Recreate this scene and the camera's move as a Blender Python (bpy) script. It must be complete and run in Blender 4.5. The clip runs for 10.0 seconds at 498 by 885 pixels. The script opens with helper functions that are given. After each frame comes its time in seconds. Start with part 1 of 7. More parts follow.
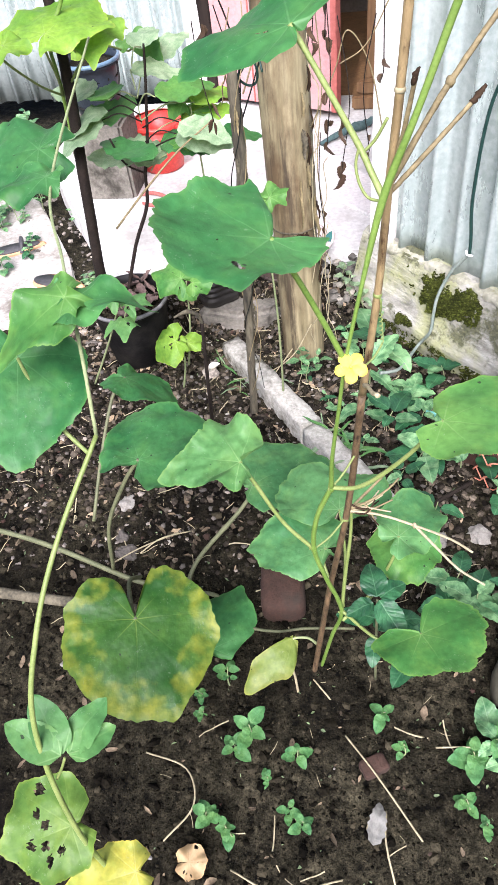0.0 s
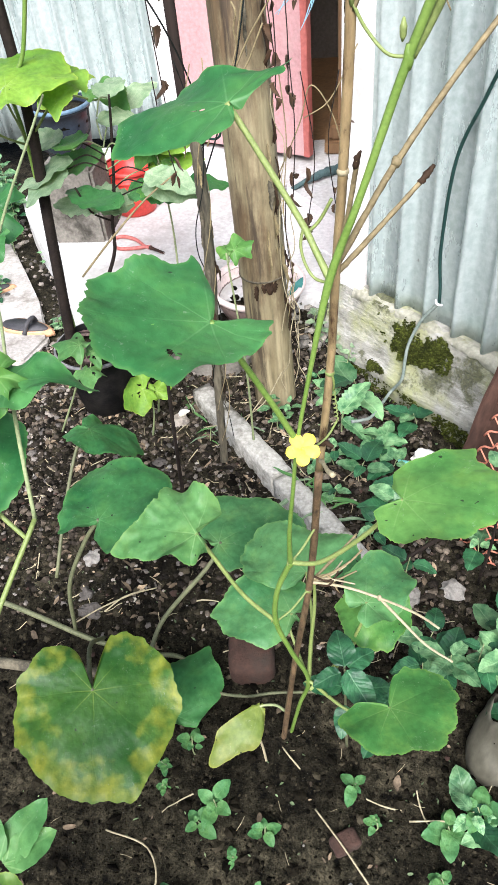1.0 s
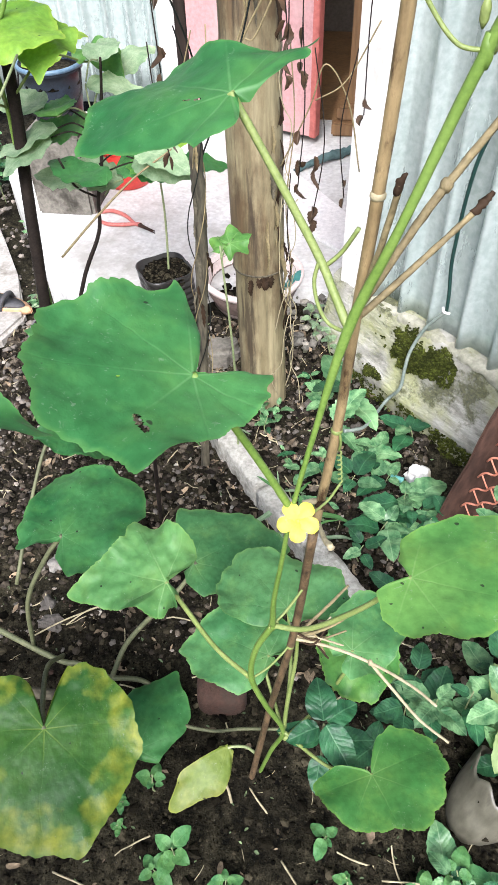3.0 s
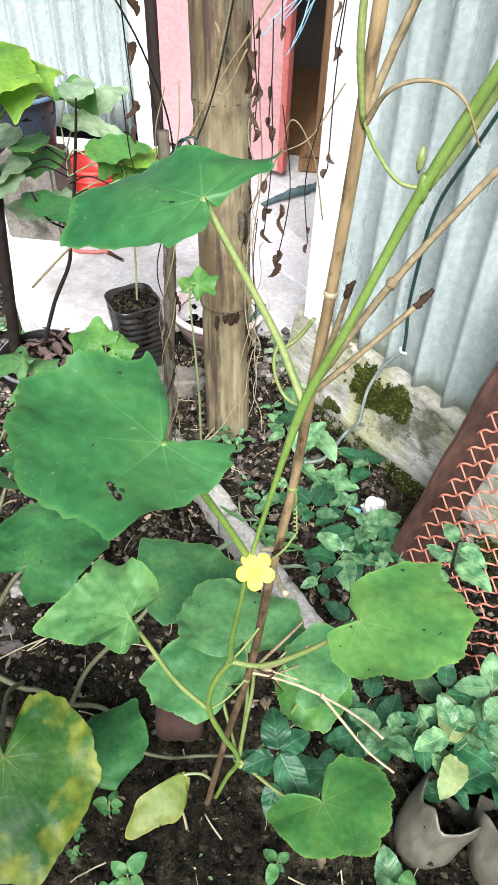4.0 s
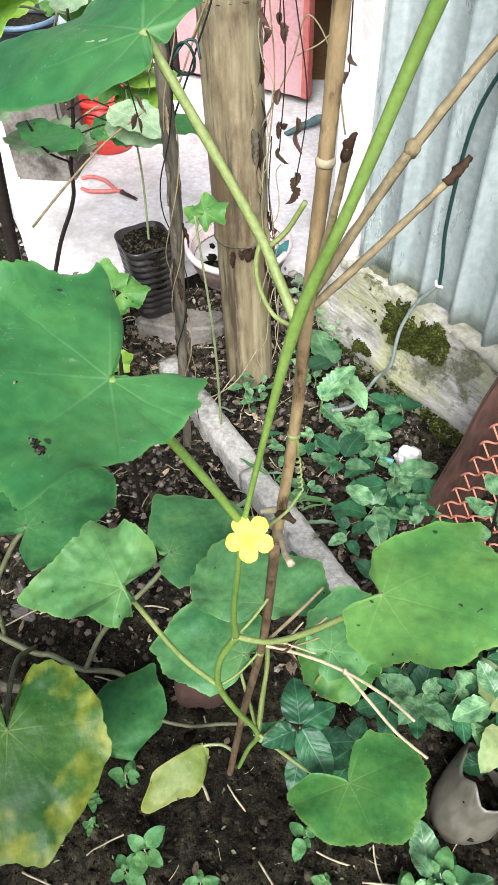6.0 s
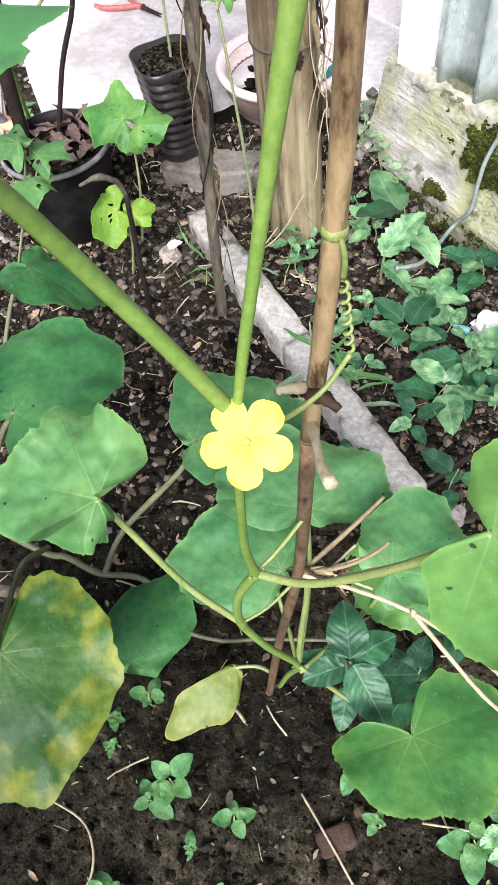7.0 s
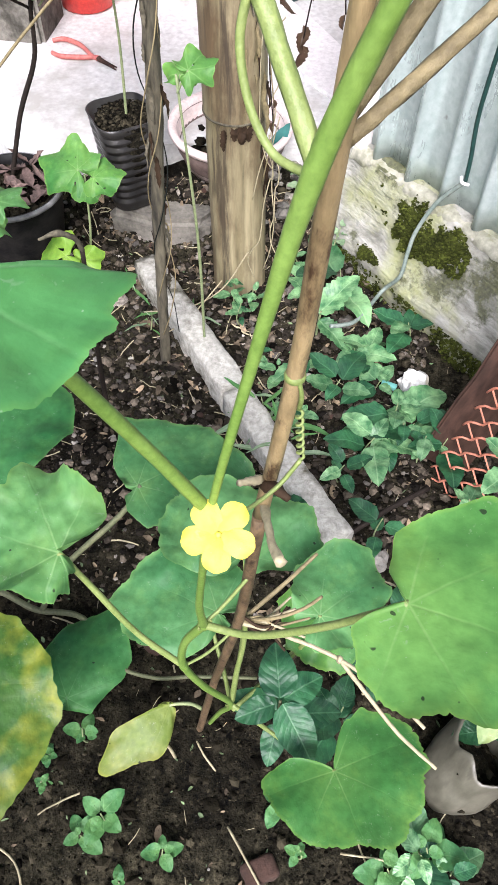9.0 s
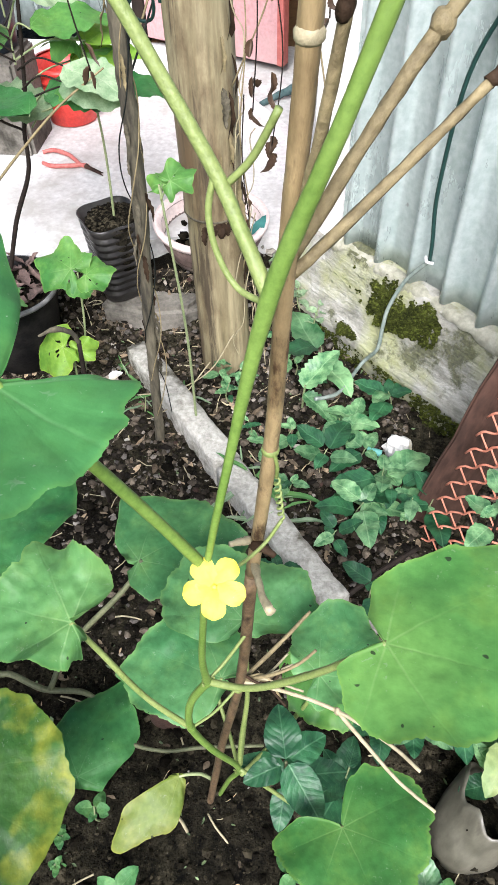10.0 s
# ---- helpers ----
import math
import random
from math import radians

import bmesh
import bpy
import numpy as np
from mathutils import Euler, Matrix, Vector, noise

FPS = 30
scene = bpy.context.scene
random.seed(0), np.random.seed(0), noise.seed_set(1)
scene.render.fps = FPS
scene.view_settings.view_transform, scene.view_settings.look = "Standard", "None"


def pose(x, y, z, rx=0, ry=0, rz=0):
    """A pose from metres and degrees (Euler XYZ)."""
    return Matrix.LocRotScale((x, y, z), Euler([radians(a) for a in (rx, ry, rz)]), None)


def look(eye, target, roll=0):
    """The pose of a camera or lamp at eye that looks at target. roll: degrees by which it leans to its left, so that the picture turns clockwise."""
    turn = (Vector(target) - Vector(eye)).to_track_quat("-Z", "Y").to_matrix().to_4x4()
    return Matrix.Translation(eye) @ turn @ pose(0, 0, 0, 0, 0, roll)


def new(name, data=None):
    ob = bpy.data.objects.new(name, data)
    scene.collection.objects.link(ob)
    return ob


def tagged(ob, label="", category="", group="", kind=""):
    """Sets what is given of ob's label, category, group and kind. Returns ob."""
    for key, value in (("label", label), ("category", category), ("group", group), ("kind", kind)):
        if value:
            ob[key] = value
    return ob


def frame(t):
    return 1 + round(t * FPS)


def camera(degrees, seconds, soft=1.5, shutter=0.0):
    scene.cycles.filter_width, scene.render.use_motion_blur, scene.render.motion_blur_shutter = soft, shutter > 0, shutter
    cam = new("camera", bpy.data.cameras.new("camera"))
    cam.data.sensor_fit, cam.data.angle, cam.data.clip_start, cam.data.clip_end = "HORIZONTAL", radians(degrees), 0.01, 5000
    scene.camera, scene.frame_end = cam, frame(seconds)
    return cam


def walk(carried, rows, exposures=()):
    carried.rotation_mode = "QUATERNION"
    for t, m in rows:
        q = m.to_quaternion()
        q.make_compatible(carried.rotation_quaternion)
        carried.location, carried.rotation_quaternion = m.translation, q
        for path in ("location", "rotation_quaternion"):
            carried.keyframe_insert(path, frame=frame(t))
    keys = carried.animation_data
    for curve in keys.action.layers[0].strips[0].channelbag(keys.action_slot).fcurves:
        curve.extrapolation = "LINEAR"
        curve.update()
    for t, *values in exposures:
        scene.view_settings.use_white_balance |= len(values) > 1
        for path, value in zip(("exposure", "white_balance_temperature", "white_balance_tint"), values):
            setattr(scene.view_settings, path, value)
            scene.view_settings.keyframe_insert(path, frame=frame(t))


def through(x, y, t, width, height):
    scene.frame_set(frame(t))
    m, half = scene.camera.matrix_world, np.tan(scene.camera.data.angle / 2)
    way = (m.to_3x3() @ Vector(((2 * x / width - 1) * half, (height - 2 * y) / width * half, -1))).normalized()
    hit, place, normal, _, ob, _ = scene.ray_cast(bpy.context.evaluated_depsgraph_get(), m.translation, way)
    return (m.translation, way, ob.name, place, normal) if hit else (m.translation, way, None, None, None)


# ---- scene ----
cam = camera(38.7, 10.0, soft=0.95)
PATH = [
    (0, (0.442, 0.513, 1.434), (0.103, 1.853, -0.012), -8.2),
    (0.5, (0.471, 0.563, 1.46), (0.162, 2.004, 0.108), -7.4),
    (1, (0.472, 0.593, 1.44), (0.177, 1.999, 0.048), -6.8),
    (1.5, (0.485, 0.653, 1.441), (0.221, 2.079, 0.063), -5.1),
    (2, (0.48, 0.729, 1.391), (0.202, 2.115, -0.023), -6.3),
    (2.2, (0.47, 0.75, 1.376), (0.135, 2.103, -0.058), -7.9),
    (3.3, (0.442, 0.751, 1.424), (0.242, 2.121, -0.019), -0.3),
    (3.5, (0.442, 0.747, 1.443), (0.257, 2.134, 0.014), 0.3),
    (4, (0.446, 0.741, 1.465), (0.301, 2.15, 0.053), 2.1),
    (4.5, (0.446, 0.747, 1.468), (0.318, 2.161, 0.06), 3.3),
    (5, (0.449, 0.757, 1.465), (0.295, 2.18, 0.068), 1.7),
    (5.5, (0.448, 0.769, 1.456), (0.289, 2.177, 0.044), 2.2),
    (6, (0.474, 0.834, 1.36), (0.239, 2.132, -0.144), -2.3),
    (6.2, (0.474, 0.875, 1.292), (0.136, 2.119, -0.237), -6.8),
    (7.3, (0.458, 1.027, 1.121), (0.093, 1.989, -0.594), -10.1),
    (7.5, (0.451, 1.039, 1.128), (0.11, 2.016, -0.584), -7.5),
    (8, (0.451, 1.033, 1.155), (0.176, 2.049, -0.546), -3.2),
    (8.5, (0.448, 1.006, 1.182), (0.225, 2.059, -0.503), -0.6),
    (9, (0.455, 0.983, 1.213), (0.284, 2.089, -0.445), 1.0),
    (9.5, (0.458, 0.964, 1.247), (0.288, 2.156, -0.35), 0.2),
    (10, (0.468, 0.94, 1.269), (0.286, 2.211, -0.265), -1.7),
]
walk(cam, [(t, look(eye, target, roll)) for t, eye, target, roll in PATH], exposures=[(0, 1.05, 6180, 21), (0.6, 0.92, 6200, 16), (1.2, 0.88, 6200, 15), (5.4, 0.83, 6200, 14.5), (6.1, 0.77, 6200, 15), (7.4, 1.0, 6180, 22), (8.6, 0.96, 6180, 20), (10, 0.87, 6200, 14.5)])

# ---- light ----
SUN_UP, SUN_ROUND = radians(45), radians(177)
world = bpy.data.worlds.new("sky")
scene.world = world
world.use_nodes = True
wn = world.node_tree.nodes
sky = wn.new("ShaderNodeTexSky")
sky.sky_type, sky.sun_disc = "NISHITA", False
sky.sun_elevation, sky.sun_rotation, sky.dust_density, sky.air_density = SUN_UP, SUN_ROUND, 4.0, 1.0
wn["Background"].inputs["Strength"].default_value = 0.09
world.node_tree.links.new(sky.outputs[0], wn["Background"].inputs["Color"])
sun = new("sun", bpy.data.lights.new("sun", "SUN"))
sun.data.energy, sun.data.angle, sun.data.color = 4.9, radians(40), (1.0, 0.99, 0.975)
sun.matrix_basis = look((0.18, -3.6, 3.6), (0, 0, 0))


# ---- materials ----
def graph(name):
    m = bpy.data.materials.new(name)
    m.use_nodes = True
    return m, m.node_tree.nodes, m.node_tree.links, m.node_tree.nodes["Principled BSDF"]


def ramp(nodes, links, fac, stops):
    r = nodes.new("ShaderNodeValToRGB")
    e = r.color_ramp.elements
    while len(e) < len(stops):
        e.new(0.5)
    for k, (p, c) in enumerate(stops):
        e[k].position, e[k].color = p, (*c, 1)
    links.new(fac, r.inputs[0])
    return r.outputs[0]


def tex(nodes, links, kind, scale, stretch=None, detail=6.0, rough=0.6):
    co = nodes.new("ShaderNodeTexCoord").outputs["Object"]
    if stretch:
        mp = nodes.new("ShaderNodeMapping")
        mp.inputs["Scale"].default_value = stretch
        links.new(co, mp.inputs[0])
        co = mp.outputs[0]
    t = nodes.new("ShaderNodeTex" + kind)
    t.inputs["Scale"].default_value = scale
    if kind == "Noise":
        t.inputs["Detail"].default_value, t.inputs["Roughness"].default_value = detail, rough
    links.new(co, t.inputs["Vector"])
    return t


def mixed(nodes, links, fac, a, b, how="MIX"):
    m = nodes.new("ShaderNodeMix")
    m.data_type, m.blend_type = "RGBA", how
    for sock, v in ((m.inputs[0], fac), (m.inputs[6], a), (m.inputs[7], b)):
        if isinstance(v, (int, float)):
            sock.default_value = v
        elif isinstance(v, tuple):
            sock.default_value = (*v, 1)
        else:
            links.new(v, sock)
    return m.outputs[2]


def math_node(nodes, links, op, a, b=0.0):
    m = nodes.new("ShaderNodeMath")
    m.operation = op
    for k, v in enumerate((a, b)):
        if isinstance(v, (int, float)):
            m.inputs[k].default_value = v
        else:
            links.new(v, m.inputs[k])
    return m.outputs[0]


def bumped(nodes, links, bsdf, height, strength, distance=0.01):
    b = nodes.new("ShaderNodeBump")
    b.inputs["Strength"].default_value, b.inputs["Distance"].default_value = strength, distance
    links.new(height, b.inputs["Height"])
    links.new(b.outputs[0], bsdf.inputs["Normal"])
    return b.outputs[0]


def surface(name, dark, light, scale, rough=0.8, bump=0.3, grain=60.0, stretch=None, metal=0.0, stain=None, stain_scale=2.0, island=0.0, spec=0.4):
    """Two-tone grain at one scale, stains at another, and relief."""
    m, nodes, links, p = graph(name)
    n1 = tex(nodes, links, "Noise", scale, stretch)
    n2 = tex(nodes, links, "Noise", grain, stretch, 4.0)
    col = ramp(nodes, links, n1.outputs[0], [(0.32, dark), (0.68, light)])
    col = mixed(nodes, links, 0.35, col, ramp(nodes, links, n2.outputs[0], [(0.3, tuple(0.55 * c for c in dark)), (0.7, tuple(min(1, 1.25 * c) for c in light))]))
    if stain:
        n3 = tex(nodes, links, "Noise", stain_scale, stretch, 5.0, 0.7)
        mask = ramp(nodes, links, n3.outputs[0], [(0.5, (0, 0, 0)), (0.66, (1, 1, 1))])
        col = mixed(nodes, links, mask, col, stain)
    if island:
        g = nodes.new("ShaderNodeNewGeometry").outputs["Random Per Island"]
        o = nodes.new("ShaderNodeObjectInfo").outputs["Random"]
        g = math_node(nodes, links, "FRACT", math_node(nodes, links, "ADD", g, o))
        lo, hi = 1 - island, 1 + island
        col = mixed(nodes, links, 1.0, col, ramp(nodes, links, g, [(0.0, (lo, lo, lo)), (0.6, (lo * 0.4 + 0.55, lo * 0.4 + 0.54, lo * 0.4 + 0.53)), (1.0, (hi * 1.15, hi * 1.13, hi * 1.1))]), "MULTIPLY")
    links.new(col, p.inputs["Base Color"])
    p.inputs["Roughness"].default_value, p.inputs["Metallic"].default_value = rough, metal
    p.inputs["Specular IOR Level"].default_value = spec
    bumped(nodes, links, p, n2.outputs[0], bump, 0.004)
    return m


def leaf_material(name, base, light, vein, through=0.3, mottle=None, gloss=0.5, vein_step=0.8, vein_width=0.0013, relief=0.4, side=0.02, show=0.2):
    """A leaf blade: veins fanning from the stalk, fine net, pale specks, light passing through."""
    m, nodes, links, p = graph(name)
    uv = nodes.new("ShaderNodeUVMap")
    uv.uv_map = "UVMap"
    sep = nodes.new("ShaderNodeSeparateXYZ")
    links.new(uv.outputs[0], sep.inputs[0])
    ang = math_node(nodes, links, "ARCTAN2", sep.outputs[1], sep.outputs[0])
    rr = nodes.new("ShaderNodeVectorMath")
    rr.operation = "LENGTH"
    links.new(uv.outputs[0], rr.inputs[0])
    n0 = nodes.new("ShaderNodeTexNoise")
    n0.inputs["Scale"].default_value, n0.inputs["Detail"].default_value = 14.0, 5.0
    links.new(uv.outputs[0], n0.inputs["Vector"])
    wob = math_node(nodes, links, "MULTIPLY", math_node(nodes, links, "SUBTRACT", n0.outputs[0], 0.5), 0.25)
    fan = math_node(nodes, links, "PINGPONG", math_node(nodes, links, "ADD", ang, wob), vein_step / 2)
    dist = math_node(nodes, links, "MULTIPLY", fan, rr.outputs["Value"])
    mr = nodes.new("ShaderNodeMapRange")
    mr.inputs["From Min"].default_value, mr.inputs["From Max"].default_value = vein_width, vein_width * 0.25
    links.new(dist, mr.inputs[0])
    # finer side veins branching off the fan
    fine = math_node(nodes, links, "PINGPONG", math_node(nodes, links, "ADD", math_node(nodes, links, "MULTIPLY", rr.outputs["Value"], 42.0), math_node(nodes, links, "MULTIPLY", fan, 9.0)), 0.5)
    net = nodes.new("ShaderNodeMapRange")
    net.inputs["From Min"].default_value, net.inputs["From Max"].default_value = 0.07, 0.0
    links.new(math_node(nodes, links, "ADD", fine, math_node(nodes, links, "MULTIPLY", wob, 0.6)), net.inputs[0])
    quilt = nodes.new("ShaderNodeTexNoise")
    quilt.inputs["Scale"].default_value, quilt.inputs["Detail"].default_value = 85.0, 7.0
    links.new(uv.outputs[0], quilt.inputs["Vector"])
    n1 = nodes.new("ShaderNodeTexNoise")
    n1.inputs["Scale"].default_value, n1.inputs["Detail"].default_value = 6.0, 4.0
    oi = nodes.new("ShaderNodeObjectInfo")
    off = nodes.new("ShaderNodeVectorMath")
    links.new(uv.outputs[0], off.inputs[0])
    cmb = nodes.new("ShaderNodeCombineXYZ")
    links.new(math_node(nodes, links, "MULTIPLY", oi.outputs["Random"], 9.0), cmb.inputs[2])
    links.new(cmb.outputs[0], off.inputs[1])
    links.new(off.outputs[0], n1.inputs["Vector"])
    col = ramp(nodes, links, n1.outputs[0], [(0.38, base), (0.62, light)])
    heart = nodes.new("ShaderNodeMapRange")
    heart.inputs["From Min"].default_value, heart.inputs["From Max"].default_value, heart.inputs["To Max"].default_value = 0.06, 0.0, 0.4
    links.new(rr.outputs["Value"], heart.inputs[0])
    col = mixed(nodes, links, heart.outputs[0], col, tuple(min(1.0, c * k) for c, k in zip(light, (1.5, 1.2, 1.1))))
    if mottle:
        n2 = nodes.new("ShaderNodeTexNoise")
        n2.inputs["Scale"].default_value, n2.inputs["Detail"].default_value = 27.0, 9.0
        links.new(off.outputs[0], n2.inputs["Vector"])
        rim = nodes.new("ShaderNodeUVMap")
        rim.uv_map = "Rim"
        rs = nodes.new("ShaderNodeSeparateXYZ")
        links.new(rim.outputs[0], rs.inputs[0])
        far = math_node(nodes, links, "MULTIPLY", math_node(nodes, links, "SUBTRACT", rs.outputs[0], 0.66), 0.6)
        col = mixed(nodes, links, ramp(nodes, links, math_node(nodes, links, "ADD", n2.outputs[0], far), [(0.5, (0, 0, 0)), (0.82, (0.9, 0.9, 0.9))]), col, mottle)
    # yellowing blotches, then veins that fade outward
    n3 = nodes.new("ShaderNodeTexNoise")
    n3.inputs["Scale"].default_value, n3.inputs["Detail"].default_value, n3.inputs["Roughness"].default_value = 24.0, 7.0, 0.65
    links.new(off.outputs[0], n3.inputs["Vector"])
    col = mixed(nodes, links, ramp(nodes, links, n3.outputs[0], [(0.5, (0, 0, 0)), (0.72, (0.4, 0.4, 0.4))]), col, tuple(min(1.0, c * k) for c, k in zip(light, (1.55, 1.12, 0.8))))
    fade = nodes.new("ShaderNodeMapRange")
    fade.inputs["From Min"].default_value, fade.inputs["From Max"].default_value, fade.inputs["To Min"].default_value, fade.inputs["To Max"].default_value = 0.0, 0.06, 1.7, 0.12
    links.new(rr.outputs["Value"], fade.inputs[0])
    col = mixed(nodes, links, math_node(nodes, links, "MULTIPLY", net.outputs[0], side), col, vein)
    col = mixed(nodes, links, math_node(nodes, links, "MULTIPLY", math_node(nodes, links, "MULTIPLY", mr.outputs[0], show), fade.outputs[0]), col, vein)
    # pale scrapings left by insects, in clusters
    n5 = nodes.new("ShaderNodeTexNoise")
    n5.inputs["Scale"].default_value, n5.inputs["Detail"].default_value, n5.inputs["Distortion"].default_value = 210.0, 3.0, 1.2
    links.new(off.outputs[0], n5.inputs["Vector"])
    n6 = nodes.new("ShaderNodeTexNoise")
    n6.inputs["Scale"].default_value, n6.inputs["Detail"].default_value = 34.0, 2.0
    links.new(off.outputs[0], n6.inputs["Vector"])
    scar = math_node(nodes, links, "MULTIPLY", ramp(nodes, links, n5.outputs[0], [(0.62, (0, 0, 0)), (0.68, (0.45, 0.45, 0.45))]), ramp(nodes, links, n6.outputs[0], [(0.53, (0, 0, 0)), (0.64, (1, 1, 1))]))
    col = mixed(nodes, links, scar, col, tuple(0.55 * c + 0.16 for c in light))
    edge = nodes.new("ShaderNodeUVMap")
    edge.uv_map = "Rim"
    es = nodes.new("ShaderNodeSeparateXYZ")
    links.new(edge.outputs[0], es.inputs[0])
    col = mixed(nodes, links, ramp(nodes, links, es.outputs[0], [(0.95, (0, 0, 0)), (1.0, (0.5, 0.5, 0.5))]), col, tuple(min(1.0, c * k) for c, k in zip(light, (1.9, 1.35, 1.1))))
    spk = nodes.new("ShaderNodeTexNoise")
    spk.inputs["Scale"].default_value, spk.inputs["Detail"].default_value = 420.0, 1.0
    links.new(off.outputs[0], spk.inputs["Vector"])
    col = mixed(nodes, links, ramp(nodes, links, spk.outputs[0], [(0.755, (0, 0, 0)), (0.8, (0.5, 0.5, 0.5))]), col, tuple(min(1, 0.5 * c + 0.2) for c in light))
    bite = nodes.new("ShaderNodeTexNoise")
    bite.inputs["Scale"].default_value, bite.inputs["Detail"].default_value = 75.0, 1.0
    links.new(off.outputs[0], bite.inputs["Vector"])
    col = mixed(nodes, links, ramp(nodes, links, bite.outputs[0], [(0.22, (0.85, 0.85, 0.85)), (0.235, (0, 0, 0))]), col, (0.012, 0.016, 0.01))
    col = mixed(nodes, links, 1.0, col, ramp(nodes, links, quilt.outputs[0], [(0.32, (0.82, 0.85, 0.82)), (0.68, (1.16, 1.13, 1.16))]), "MULTIPLY")
    col = mixed(nodes, links, 1.0, col, ramp(nodes, links, oi.outputs["Random"], [(0.0, (0.86, 0.88, 0.86)), (1.0, (1.12, 1.1, 1.06))]), "MULTIPLY")
    links.new(col, p.inputs["Base Color"])
    p.inputs["Roughness"].default_value, p.inputs["Specular IOR Level"].default_value = gloss, 0.28 if gloss > 0.4 else 0.6
    hgt = math_node(nodes, links, "SUBTRACT", math_node(nodes, links, "ADD", math_node(nodes, links, "MULTIPLY", n0.outputs[0], 0.2), math_node(nodes, links, "MULTIPLY", quilt.outputs[0], 0.9)), math_node(nodes, links, "ADD", math_node(nodes, links, "MULTIPLY", net.outputs[0], side * 2 - 0.04), math_node(nodes, links, "MULTIPLY", mr.outputs[0], 0.07)))
    nrm = bumped(nodes, links, p, hgt, relief, 0.003)
    tr = nodes.new("ShaderNodeBsdfTranslucent")
    links.new(mixed(nodes, links, 1.0, col, (1.0, 1.0, 0.55), "MULTIPLY"), tr.inputs[0])
    links.new(nrm, tr.inputs["Normal"])
    mx = nodes.new("ShaderNodeMixShader")
    mx.inputs[0].default_value = through
    links.new(p.outputs[0], mx.inputs[1])
    links.new(tr.outputs[0], mx.inputs[2])
    links.new(mx.outputs[0], nodes["Material Output"].inputs[0])
    return m


def weed_material(name, base, light, vein, through=0.2, gloss=0.4, spec=0.4, pitch=100.0):
    """An oval leaf: pale midrib, slanting side veins, the blade puffed up between them."""
    m, nodes, links, p = graph(name)
    uv = nodes.new("ShaderNodeUVMap")
    uv.uv_map = "UVMap"
    sep = nodes.new("ShaderNodeSeparateXYZ")
    links.new(uv.outputs[0], sep.inputs[0])
    oi = nodes.new("ShaderNodeObjectInfo")
    cmb = nodes.new("ShaderNodeCombineXYZ")
    links.new(math_node(nodes, links, "MULTIPLY", oi.outputs["Random"], 9.0), cmb.inputs[2])
    off = nodes.new("ShaderNodeVectorMath")
    links.new(uv.outputs[0], off.inputs[0])
    links.new(cmb.outputs[0], off.inputs[1])
    n1 = nodes.new("ShaderNodeTexNoise")
    n1.inputs["Scale"].default_value, n1.inputs["Detail"].default_value = 45.0, 5.0
    links.new(off.outputs[0], n1.inputs["Vector"])
    n2 = nodes.new("ShaderNodeTexNoise")
    n2.inputs["Scale"].default_value, n2.inputs["Detail"].default_value = 260.0, 4.0
    links.new(off.outputs[0], n2.inputs["Vector"])
    across = math_node(nodes, links, "ABSOLUTE", sep.outputs[1])
    slant = math_node(nodes, links, "SUBTRACT", math_node(nodes, links, "MULTIPLY", sep.outputs[0], pitch), math_node(nodes, links, "MULTIPLY", across, pitch * 0.9))
    slant = math_node(nodes, links, "ADD", slant, math_node(nodes, links, "MULTIPLY", n1.outputs[0], 1.6))
    cell = math_node(nodes, links, "PINGPONG", slant, 0.5)
    rib = nodes.new("ShaderNodeMapRange")
    rib.inputs["From Min"].default_value, rib.inputs["From Max"].default_value = 0.0016, 0.0004
    links.new(across, rib.inputs[0])
    side = nodes.new("ShaderNodeMapRange")
    side.inputs["From Min"].default_value, side.inputs["From Max"].default_value = 0.1, 0.02
    links.new(cell, side.inputs[0])
    col = ramp(nodes, links, n1.outputs[0], [(0.35, base), (0.66, light)])
    col = mixed(nodes, links, 1.0, col, ramp(nodes, links, n2.outputs[0], [(0.3, (0.86, 0.87, 0.86)), (0.7, (1.12, 1.1, 1.12))]), "MULTIPLY")
    col = mixed(nodes, links, math_node(nodes, links, "MULTIPLY", side.outputs[0], 0.09), col, vein)
    col = mixed(nodes, links, math_node(nodes, links, "MULTIPLY", rib.outputs[0], 0.35), col, vein)
    col = mixed(nodes, links, 1.0, col, ramp(nodes, links, oi.outputs["Random"], [(0.0, (0.6, 0.64, 0.62)), (1.0, (1.3, 1.25, 1.2))]), "MULTIPLY")
    links.new(col, p.inputs["Base Color"])
    p.inputs["Roughness"].default_value, p.inputs["Specular IOR Level"].default_value = gloss, spec
    hgt = math_node(nodes, links, "ADD", math_node(nodes, links, "POWER", cell, 0.5), math_node(nodes, links, "MULTIPLY", n2.outputs[0], 0.7))
    nrm = bumped(nodes, links, p, math_node(nodes, links, "SUBTRACT", hgt, math_node(nodes, links, "MULTIPLY", rib.outputs[0], 0.5)), 0.22, 0.003)
    tr = nodes.new("ShaderNodeBsdfTranslucent")
    links.new(mixed(nodes, links, 1.0, col, (1.0, 1.0, 0.55), "MULTIPLY"), tr.inputs[0])
    links.new(nrm, tr.inputs["Normal"])
    mx = nodes.new("ShaderNodeMixShader")
    mx.inputs[0].default_value = through
    links.new(p.outputs[0], mx.inputs[1])
    links.new(tr.outputs[0], mx.inputs[2])
    links.new(mx.outputs[0], nodes["Material Output"].inputs[0])
    return m


